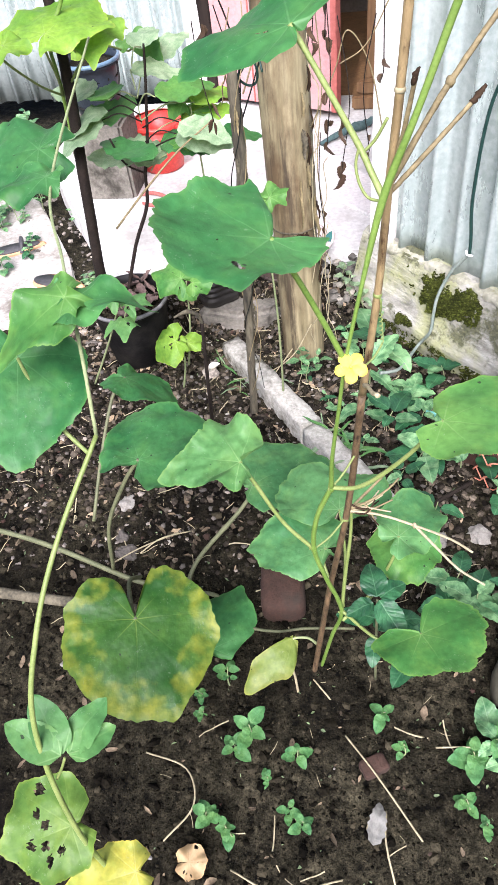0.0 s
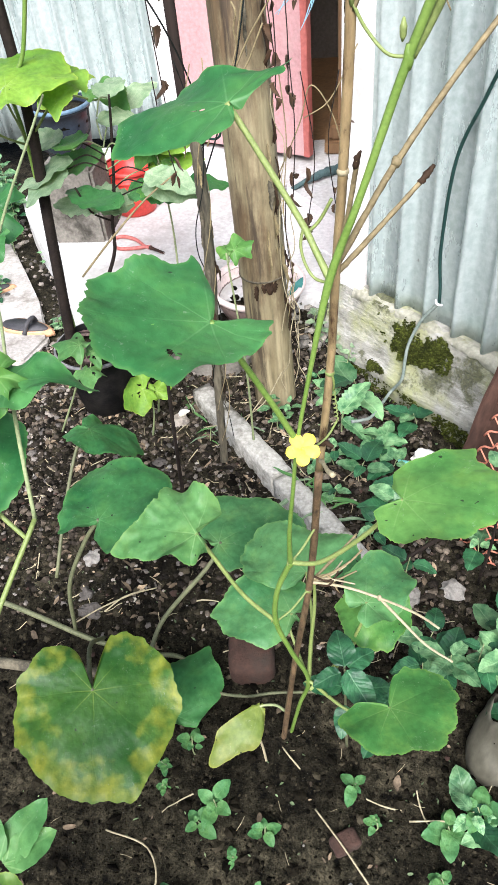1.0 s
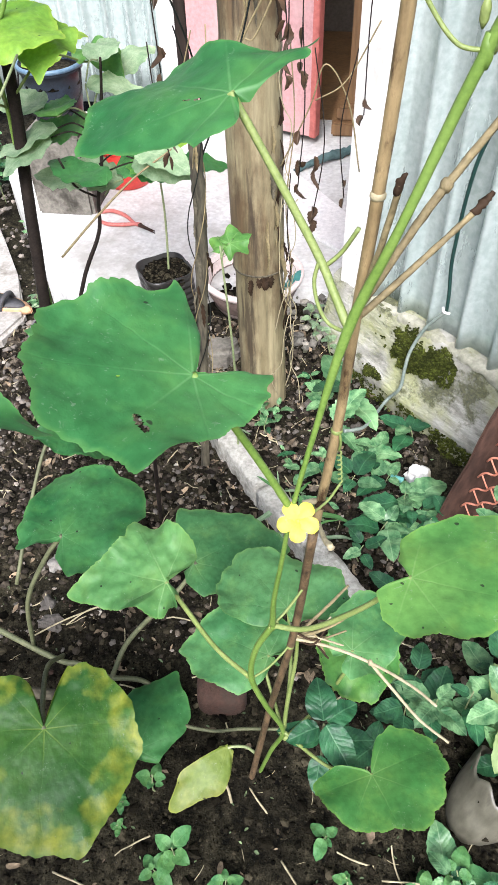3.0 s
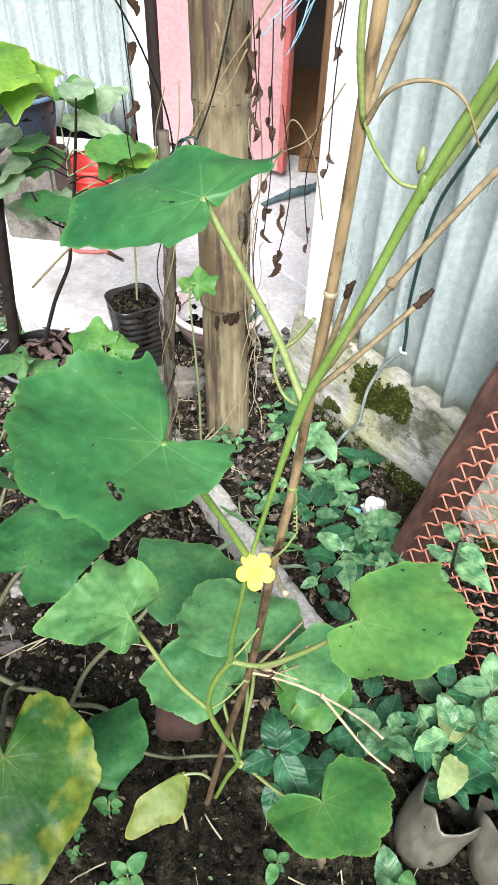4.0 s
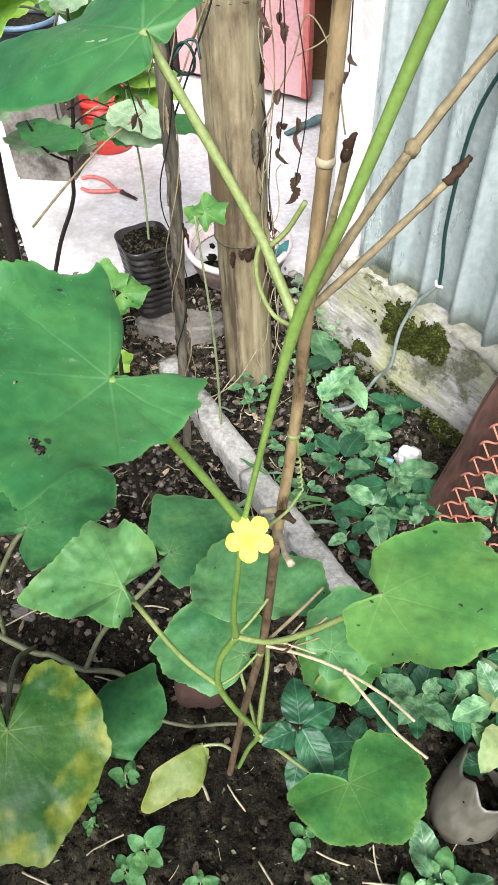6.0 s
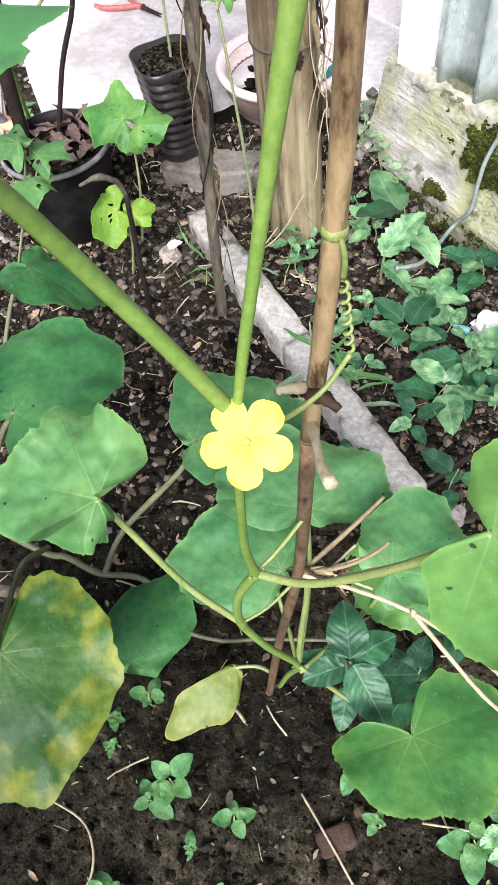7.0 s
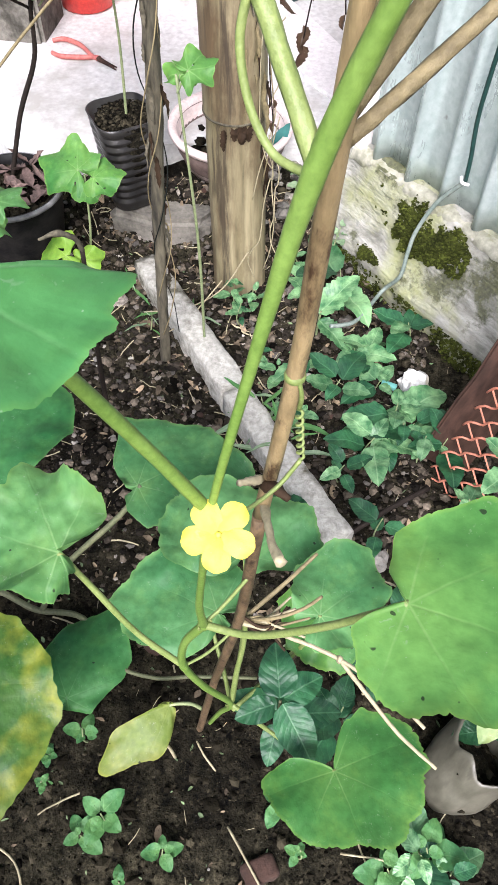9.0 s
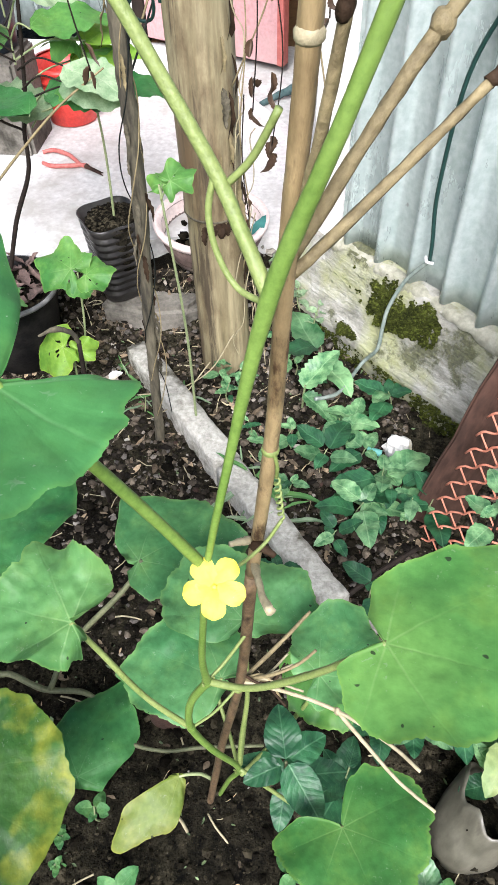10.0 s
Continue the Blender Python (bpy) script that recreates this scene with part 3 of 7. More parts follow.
def broad_leaf(radii, seed, teeth=0.034, wave=0.006, droop=0.25, notch=0.25, spokes=184, rings=18, holes=0, torn=(), lobes=()):
    """A lobed, toothed blade with a notch at its stalk: x to the tip, z up."""
    rnd = random.Random(seed)
    bm = bmesh.new()
    uvl = bm.loops.layers.uv.new("UVMap")
    riml = bm.loops.layers.uv.new("Rim")
    back = notch * (radii[0] + radii[-1]) / 2
    prof = (back, *radii, back)
    mean = sum(radii) / len(radii)
    base = np.linspace(-177, 177, spokes)
    fan = FAN7 if len(radii) == 7 else FAN12
    R = []
    for a in base:
        i = max(k for k in range(len(fan) - 1) if fan[k] <= a)
        p, q, r1, r2 = radians(a - fan[i]), radians(fan[i + 1] - a), prof[i], prof[i + 1]
        R.append(r1 * r2 * math.sin(p + q) / (r1 * math.sin(p) + r2 * math.sin(q)))
    # lobes and bites: heading, half width in degrees, share of the radius
    for at, wide, much in lobes:
        R = [r * (1 + much * math.exp(-((a - at) / wide) ** 2)) for a, r in zip(base, R)]
    R = np.array(R).clip(0.002)
    k = max(2, int(spokes * 0.014))
    R = np.convolve(np.pad(R, k, mode="edge"), np.hanning(2 * k + 1) / np.hanning(2 * k + 1).sum(), "valid")
    saw, phase, run, tall = [], 0, 4, 1.0
    for i in range(spokes):
        if phase >= run:
            phase, run, tall = 0, rnd.choice((2, 3, 3, 4, 5)), rnd.uniform(0.3, 1.7)
        saw.append(tall * (phase / run - 0.5))
        phase += 1
    q = 184 / spokes
    R = [r * (1 + teeth * (0.7 * saw[i] + 0.3 * rnd.uniform(-1, 1)) * (0.6 + 0.9 * abs(noise.noise((i * q * 0.3, seed, 7)))) + 0.055 * noise.noise((i * q * 0.14, seed, 0)) + 0.022 * noise.noise((i * q * 0.5, seed, 4)) + 0.02) for i, r in enumerate(R)]
    hub = bm.verts.new((0, 0, 0))
    sx, sy = rnd.uniform(0, 50), rnd.uniform(0, 50)
    rows, depth_of = [], {hub: 0.0}
    for j in range(1, rings + 1):
        f = j / rings
        row = []
        for i, a in enumerate(base):
            r = R[i] * f
            x, y = r * math.cos(radians(a)), r * math.sin(radians(a))
            fold = abs(math.sin(radians(a) * 180 / 46 / 2)) * 0.03 * r
            z = fold - droop * r * r / mean * 0.6 + wave * f * 2.2 * noise.noise((x * 22 + sx, y * 22 + sy, seed)) + wave * f ** 3 * 1.5 * math.sin(radians(a) * 5 + seed)
            z += wave * 0.22 * noise.noise((x * 75 + sx, y * 75 + sy, seed)) + wave * 0.7 * f ** 5 * noise.noise((x * 60, y * 60, seed + 3.3))
            v = bm.verts.new((x, y, z))
            depth_of[v] = f
            row.append(v)
        rows.append(row)
    faces = []
    for i in range(spokes - 1):
        faces.append(bm.faces.new((hub, rows[0][i], rows[0][i + 1])))
        for a, b in zip(rows, rows[1:]):
            faces.append(bm.faces.new((a[i], b[i], b[i + 1], a[i + 1])))
    for fc in bm.faces:
        for lp in fc.loops:
            lp[uvl].uv = lp.vert.co.xy
            lp[riml].uv = (depth_of[lp.vert], 0.5)
    if holes or torn:
        spots = list(torn) + [(rnd.uniform(0.3, 0.9), rnd.uniform(-130, 130), rnd.uniform(0.02, 0.065), rnd.uniform(0.8, 2.4), rnd.uniform(0, 3)) for _ in range(holes)]
        gone = []
        for fc in faces:
            c = fc.calc_center_median()
            for q, a, s, e, t in spots:
                d = c.xy - Vector((mean * q * math.cos(radians(a)), mean * q * math.sin(radians(a))))
                u, w = d.x * math.cos(t) + d.y * math.sin(t), (d.y * math.cos(t) - d.x * math.sin(t)) * e
                if math.hypot(u, w) < s * mean * (2 + 1.3 * noise.noise((c.x * 150, c.y * 150, seed)) + 0.5 * noise.noise((c.x * 500, c.y * 500, seed))):
                    gone.append(fc)
                    break
        bmesh.ops.delete(bm, geom=gone, context="FACES")
    return bm


def blade_leaf(length, width, seed, fold=0.25, curl=0.25, teeth=0.06, n=12, grain=1.0):
    """A pointed oval weed leaf: x along the midrib, z up."""
    rnd = random.Random(seed)
    bm = bmesh.new()
    uvl = bm.loops.layers.uv.new("UVMap")
    rows = []
    for i in range(n + 1):
        t = i / n
        w = width / 2 * (math.sin(math.pi * t ** 0.72) ** 0.62 if 0 < t < 1 else 0.02) * (1 + (teeth if i % 2 else -teeth))
        zc = -curl * length * t * t + 0.03 * length * math.sin(t * 9 + seed)
        rows.append([bm.verts.new((length * t, s * w, zc + fold * abs(s) * w + 0.1 * w * noise.noise((t * 6, s * 3, seed)) + 0.035 * width * abs(s) * math.sin(t * 24 - abs(s) * 5 + seed))) for s in (-1, -0.66, -0.33, 0, 0.33, 0.66, 1)])
    for a, b in zip(rows, rows[1:]):
        for i in range(6):
            bm.faces.new((a[i], b[i], b[i + 1], a[i + 1]))
    for fc in bm.faces:
        for lp in fc.loops:
            lp[uvl].uv = lp.vert.co.xy * grain
    return bm


def lay(P, lean, turn, scale=1.0, roll=0.0):
    """A leaf's pose: its stalk end, the sideways part of its normal, and the heading of its tip in degrees."""
    nx, ny = lean
    n = Vector((nx, ny, math.sqrt(max(0.05, 1 - nx * nx - ny * ny)))).normalized()
    e1 = (Vector((1, 0, 0)) - n * n.x).normalized()
    e2 = n.cross(e1)
    x = e1 * math.cos(radians(turn)) + e2 * math.sin(radians(turn))
    y = n.cross(x)
    m = Matrix((x, y, n)).transposed().to_4x4()
    return Matrix.Translation(P) @ m @ Matrix.Diagonal((scale, scale, scale, 1))


def ground_height(x, y):
    base = float(np.interp(y, (-2.0, 0.2, 1.0, 2.3, 3.0, 6.0), (-0.2, -0.18, -0.15, -0.092, -0.065, -0.05)))
    if -0.45 < x < 0.62 and y > 2.38:
        f = min(1.0, (y - 2.38) / 0.2) * min(1.0, (x + 0.45) / 0.15, (0.62 - x) / 0.1)
        base += 0.1 * f * f * (3 - 2 * f)
    near = 1.0 if abs(x) < 4 and -1 < y < 6 else 0.0
    return base + near * (0.014 * noise.noise((x * 6, y * 6, 3.1)) + 0.008 * noise.noise((x * 19, y * 19, 1.7)) + 0.006 * noise.noise((x * 45, y * 45, 8.7)) + 0.003 * noise.noise((x * 110, y * 110, 4.7)))


# ---- ground ----
def axis(fine0, fine1, step, far):
    a = list(np.arange(fine0, fine1 + 1e-6, step))
    out, d, p = [], step, fine1
    while p < far:
        d *= 1.25
        p += d
        out.append(p)
    lo, d, p = [], step, fine0
    while p > -far:
        d *= 1.25
        p -= d
        lo.append(p)
    return lo[::-1] + a + out


def build_ground():
    xs, ys = axis(-0.9, 1.05, 0.0095, 400), axis(0.6, 2.7, 0.0095, 400)
    verts = [(x, y, ground_height(x, y)) for y in ys for x in xs]
    w = len(xs)
    faces = [(j * w + i, j * w + i + 1, (j + 1) * w + i + 1, (j + 1) * w + i) for j in range(len(ys) - 1) for i in range(w - 1)]
    me = bpy.data.meshes.new("ground")
    me.from_pydata(verts, [], faces)
    me.materials.append(SOIL)
    me.shade_smooth()
    tagged(new("ground", me), "dark crumbly garden soil strewn with clods and pebbles", "ground", kind="structure")


build_ground()

def lump(bm, c, r, rnd, flat=0.7):
    """A small angular stone or clod, twelve to twenty faces."""
    sx, sy, sz = r * rnd.uniform(0.7, 1.4), r * rnd.uniform(0.6, 1.2), r * flat * rnd.uniform(0.6, 1.1)
    t = rnd.uniform(0, 6.28)
    ct, st = math.cos(t), math.sin(t)
    ring = []
    for zf, k, rad in ((-0.7, 5, 0.75), (0.25, 5, 1.0)):
        ring.append([bm.verts.new((c[0] + (ct * x * sx - st * y * sy), c[1] + (st * x * sx + ct * y * sy), c[2] + sz * (zf + rnd.uniform(-0.15, 0.15)))) for x, y in ((rad * rnd.uniform(0.75, 1.1) * math.cos(a), rad * rnd.uniform(0.75, 1.1) * math.sin(a)) for a in (1.2566 * i + rnd.uniform(-0.25, 0.25) for i in range(k)))])
    top = bm.verts.new((c[0] + rnd.uniform(-0.3, 0.3) * sx, c[1] + rnd.uniform(-0.3, 0.3) * sy, c[2] + sz))
    a, b = ring
    for i in range(5):
        j = (i + 1) % 5
        bm.faces.new((a[i], a[j], b[j], b[i]))
        bm.faces.new((b[i], b[j], top))


# tin wall: a line on the ground, running forward to the right
WALL = Vector((0.709, 2.33, 0))
ALONG = Vector((0.722, -0.692, 0))
OUT = Vector((-0.692, -0.722, 0))


def on_wall(s, o, z):
    return WALL + ALONG * s + OUT * o + Vector((0, 0, z))


def corrugated(s0, s1, z0, z1, place, pitch=0.105, depth=0.02, thick=0.0012, rows=14, seed=0):
    """A wavy sheet with front and back, its lower edge slightly uneven."""
    rnd = random.Random(seed)
    bm = bmesh.new()
    n = int((s1 - s0) / pitch * 28)
    sheets = []
    for back in (0, 1):
        grid = []
        for j in range(rows + 1):
            f = j / rows
            row = []
            for i in range(n + 1):
                s = s0 + (s1 - s0) * i / n
                o = depth * (1.5 * math.exp(-abs((s / pitch - math.floor(s / pitch) - 0.5) * pitch / 0.0165) ** 2.6) - 0.5) - back * thick + 0.004 * noise.noise((s * 3, f * 4, seed))
                row.append(bm.verts.new(place(s, o, z0 + (z1 - z0) * f + (0.006 * noise.noise((s * 9, 0, seed)) if j == 0 else 0))))
            grid.append(row)
        for a, b in zip(grid, grid[1:]):
            for i in range(n):
                q = (a[i], a[i + 1], b[i + 1], b[i])
                bm.faces.new(q if not back else q[::-1])
        sheets.append(grid)
    for i in range(n):
        bm.faces.new((sheets[0][0][i + 1], sheets[0][0][i], sheets[1][0][i], sheets[1][0][i + 1]))
    return bm


wall_east = thing("wall_east", "wavy galvanised tin wall, dented and chalky, on a mossy plinth", "wall", on_wall(0, 0, 0), kind="structure")
part("tin_sheet", corrugated(-0.305, 1.6, 0.207, 2.3, on_wall, rows=30, seed=3), TIN, wall_east, "bluish grey corrugated tin sheet")


SLOPE = [(0.0, 0.214), (0.02, 0.203), (0.034, 0.165), (0.05, 0.1), (0.066, 0.045), (0.082, 0.0), (0.086, -0.014), (0.08, -0.03), (0.072, -0.07), (0.07, -0.12), (0.064, -0.2)]


def slope_at(z):
    """How far the plinth stands out at that height."""
    return float(np.interp(z, [p[1] for p in SLOPE[::-1]], [p[0] for p in SLOPE[::-1]]))


def build_plinth():
    prof = [(-0.14, 0.215)] + SLOPE + [(-0.14, -0.2)]
    dense = []
    for (a, b), (c, d) in zip(prof, prof[1:]):
        k = max(1, int(math.hypot(c - a, d - b) / 0.01))
        dense += [(a + (c - a) * i / k, b + (d - b) * i / k) for i in range(k)]
    bm = bmesh.new()
    rows = []
    ns = 190
    for i in range(ns + 1):
        s = -0.42 + 2.0 * i / ns
        row = []
        for o, z in dense:
            rough = 0.0
            if o > -0.05:
                rough = 0.007 * noise.noise((s * 6, z * 9, 2)) + 0.003 * noise.noise((s * 40, z * 40, 5)) + (0.006 * noise.noise((s * 22, z * 22, 8)) if z < -0.01 else 0.0)
            row.append(bm.verts.new(on_wall(s, o + rough, z + 0.4 * rough)))
        rows.append(row)
    for a, b in zip(rows, rows[1:]):
        for i in range(len(dense) - 1):
            bm.faces.new((a[i], b[i], b[i + 1], a[i + 1]))
    return bm


plinth = single("plinth", build_plinth(), MOSS, "rough plastered plinth grown over with moss and algae", "plinth", "structure")
def plinth_bits(count, s_range, z_range, size, seed, least, out, round_off=0.0):
    """Lumps clinging to the plinth in patches."""
    bm = bmesh.new()
    rnd = random.Random(seed)
    for _ in range(count):
        s, z = rnd.uniform(*s_range), rnd.uniform(*z_range)
        e = (2 * (s - s_range[0]) / (s_range[1] - s_range[0]) - 1) ** 2 + (2 * (z - z_range[0]) / (z_range[1] - z_range[0]) - 1) ** 2
        v = noise.noise((s * 10, z * 10, seed)) + 0.6 * noise.noise((s * 45, z * 45, seed)) + rnd.uniform(-0.25, 0.15)
        if v > least + round_off * e:
            lump(bm, on_wall(s, slope_at(z) + out + rnd.uniform(-0.004, 0.006) + 0.016 * max(0.0, v - least - round_off * e), z), rnd.uniform(*size), rnd, 0.8)
    return bm


MOSS_TUFT = surface("moss_tuft", (0.005, 0.007, 0.002), (0.065, 0.08, 0.014), 26, 0.95, 0.8, 200, island=0.5, spec=0.1)
single("moss", plinth_bits(12000, (-0.21, 0.08), (0.07, 0.205), (0.0018, 0.005), 6, -0.5, -0.001, 0.66), MOSS_TUFT, "dark green moss cushions on the plinth", "moss", "stuff", False)
single("moss", plinth_bits(1800, (-0.23, -0.13), (-0.012, 0.03), (0.0018, 0.004), 9, -0.3, -0.001, 0.7), MOSS_TUFT, "small moss cushion low on the plinth", "moss", "stuff", False)
single("moss", plinth_bits(7000, (-0.33, 0.9), (-0.13, -0.015), (0.002, 0.005), 7, -0.25, 0.0, 0.12), MOSS_TUFT, "thin dark moss near the soil", "moss", "stuff", False)


def build_mortar():
    """A ragged bead of mortar smeared along the foot of the tin."""
    bm = bmesh.new()
    rows = []
    for i in range(241):
        q = -0.33 + 1.55 * i / 240
        low = 0.183 + 0.022 * noise.noise((q * 7, 3, 0)) + 0.008 * noise.noise((q * 30, 5, 0))
        fat = 0.004 + 0.006 * noise.noise((q * 12, 7, 0))
        o0 = slope_at(low)
        rows.append([bm.verts.new(on_wall(q, o + 0.002 * noise.noise((q * 70, z * 90, 1)), z)) for o, z in ((o0 - 0.004, low - 0.003), (o0 + 0.5 * fat, low + 0.003), (slope_at(0.2) + 0.6 * fat, 0.2), (0.02, 0.207), (0.005, 0.212), (-0.03, 0.214))])
    for a, b in zip(rows, rows[1:]):
        for i in range(5):
            bm.faces.new((a[i], b[i], b[i + 1], a[i + 1]))
    return bm


single("mortar", build_mortar(), surface("cream_mortar", (0.16, 0.16, 0.115), (0.4, 0.395, 0.32), 16, 0.85, 0.6, 70, stain=(0.14, 0.145, 0.07), stain_scale=11), "cream mortar smeared along the foot of the tin", "mortar", "structure")
jamb = single("door_jamb", box(-0.045, -0.02, 0.0, 0.045, 0.02, 2.3), WHITE_PAINT, "white painted timber post at the doorway", "post", "structure")
jamb.matrix_basis = Matrix((ALONG, -OUT, (0, 0, 1))).transposed().to_4x4()
jamb.matrix_basis.translation = on_wall(-0.35, 0.0, 0.06)

# porch slab, lower ledge and kerb strip
slab = single("porch_slab", prism([(-1.05, 3.5), (-0.97, 3.34), (-0.86, 3.16), (-0.72, 2.95), (-0.57, 2.68), (-0.47, 2.58), (-0.36, 2.5), (-0.29, 2.53), (-0.22, 2.6), (-0.05, 2.65), (0.1, 2.72), (0.3, 2.7), (0.46, 2.66), (0.56, 2.9), (0.56, 4.06), (-1.05, 4.06)], -0.2, 0.08, 0.018), SLAB, "pale worn concrete porch slab with dirt in its cracks", "porch", "structure", False)
single("door_step", prism([(0.175, 3.15), (0.30, 3.02), (0.442, 2.87), (0.47, 3.1), (0.30, 3.33), (0.123, 3.58), (0.13, 3.4)], 0.05, 0.094, 0.006), WHITE_PAINT, "pale tiled step in front of the doorway", "step", "structure", False)
ledge = single("ledge", prism([(-0.17, 2.455), (-0.02, 2.425), (0.1, 2.45), (0.13, 2.5), (0.1, 2.58), (-0.12, 2.6)], -0.2, 0.0, 0.02), LEDGE, "dirty low concrete ledge below the porch", "ledge", "structure", False)
path_ground = [(-3.0, 2.3), (-0.95, 2.42), (-0.70, 2.48), (-0.66, 2.62), (-0.78, 2.86), (-0.93, 3.1), (-1.08, 3.34), (-1.3, 3.5), (-3.0, 3.7)]
single("path", prism(path_ground, -0.2, -0.048, 0.012), surface("dusty_path", (0.26, 0.245, 0.22), (0.46, 0.44, 0.41), 7, 0.9, 0.6, 80, stain=(0.15, 0.135, 0.11), stain_scale=6), "pale dusty concrete path beside the porch", "path", "structure", False)
kerb = thing("kerb_strip", "narrow pale concrete kerb half sunk in the soil", "kerb", (0.25, 1.95, -0.05), kind="structure")


def rough_bar(a, b, width, z0, z1, seed):
    """A cast bar from a to b with crumbled edges."""
    a, b = Vector((*a, 0)), Vector((*b, 0))
    d = (b - a).normalized()
    w = Vector((-d.y, d.x, 0))
    bm = bmesh.new()
    n = 26
    rows = []
    prof = [(-0.5, z0), (-0.5, z1 - 0.012), (-0.44, z1), (-0.2, z1 + 0.001), (0.2, z1 + 0.001), (0.44, z1), (0.5, z1 - 0.012), (0.5, z0)]
    for i in range(n + 1):
        p = a + (b - a) * (i / n)
        rows.append([bm.verts.new(p + w * (o * width + 0.006 * noise.noise((i * 0.5, o * 4, seed))) + Vector((0, 0, z + 0.006 * noise.noise((i * 0.7, o * 5, seed + 9))))) for o, z in prof])
    for p, q in zip(rows, rows[1:]):
        for i in range(len(prof) - 1):
            bm.faces.new((p[i], p[i + 1], q[i + 1], q[i]))
    bm.faces.new(rows[0][::-1])
    bm.faces.new(rows[-1])
    return bm


part("kerb_stone", rough_bar((-0.03, 2.335), (0.268, 1.965), 0.068, -0.2, -0.032, 4), STRIP, kerb)
part("kerb_stone", rough_bar((0.2705, 1.962), (0.54, 1.63), 0.066, -0.2, -0.042, 8), STRIP, kerb, "lower dirtier kerb length")

# house front: tin wall, post, frame, ajar door, room behind


def on_back(s, o, z):
    return Vector((-0.47 - s, 4.1 - o, z))


wall_north = thing("wall_north", "pale corrugated tin house front", "wall", (-1, 4.1, 0), kind="structure")
part("tin_sheet", corrugated(0.0, 3.0, 0.1, 2.4, on_back, pitch=0.1, rows=8, seed=8), TIN, wall_north, "pale bluish tin sheet", m=None)
single("wall_post", box(-0.475, 4.04, 0.05, -0.395, 4.12, 2.4), WHITE_PAINT, "white painted corner post of the house front", "post", "structure")
single("door_frame", box(-0.395, 4.02, 0.05, -0.345, 4.12, 2.3), DARK_WOOD, "dark bare timber door frame", "door frame", "structure")
door = thing("door_1", "pink painted door standing ajar in the house front", "door", (-0.34, 4.03, 0.09), kind="structure")
dm = Matrix.Translation((-0.335, 4.03, 0.0)) @ Matrix.Rotation(math.atan2(3.79 - 4.03, 0.243 + 0.335), 4, "Z")
part("door_panel", box(0.0, -0.018, 0.11, 0.61, 0.018, 2.1, 0.003), PINK, door, "pink painted boards", m=dm)
part("door_stile", box(0.6, -0.022, 0.108, 0.628, 0.022, 2.1, 0.003), PINK_EDGE, door, "red edge of the door", m=dm)
for k in range(1, 3):
    part("batten", box(0.0 + 0.2 * k, -0.024, 0.11, 0.006 + 0.2 * k, -0.0175, 2.1, 0.0015), PINK_EDGE, door, m=dm)
cab = thing("cupboard", "brown varnished wooden cupboard inside the dark doorway", "cupboard", (0.42, 4.0, 0.08))
part("cupboard_side", box(0.36, 3.9, 0.2, 0.52, 4.3, 1.9, 0.006), BROWN_WOOD, cab)
part("plinth_board", box(0.30, 3.86, 0.082, 0.53, 4.3, 0.14, 0.008), BROWN_WOOD, cab)
part("moulding", box(0.32, 3.875, 0.138, 0.53, 4.3, 0.205, 0.012), BROWN_WOOD, cab)
# added walls close the room; the dark ones carry its shade as colour
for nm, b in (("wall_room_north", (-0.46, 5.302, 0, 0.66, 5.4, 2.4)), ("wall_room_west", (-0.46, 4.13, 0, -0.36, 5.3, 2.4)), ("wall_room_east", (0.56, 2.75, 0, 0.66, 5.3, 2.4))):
    single(nm, box(*b, 0), WHITE_PAINT if nm.endswith("east") else ROOM_SHADE, "white plastered wall beside the doorway" if nm.endswith("east") else "added wall of the room, its shade put into the colour", "wall", "structure")
# added floor; its dark brown stands in for the shade past the doorway
single("floor", box(-0.358, 4.062, -0.1, 0.558, 5.298, 0.076, 0.003), BROWN_WOOD, "added floor of the room, dark brown in place of shade", "floor", "structure")
# unseen ceiling, added to keep daylight out of the room
single("ceiling", box(-0.46, 3.75, 2.3, 0.66, 5.4, 2.36, 0), ROOM_SHADE, "added ceiling of the room, its shade put into the colour", "ceiling", "structure")


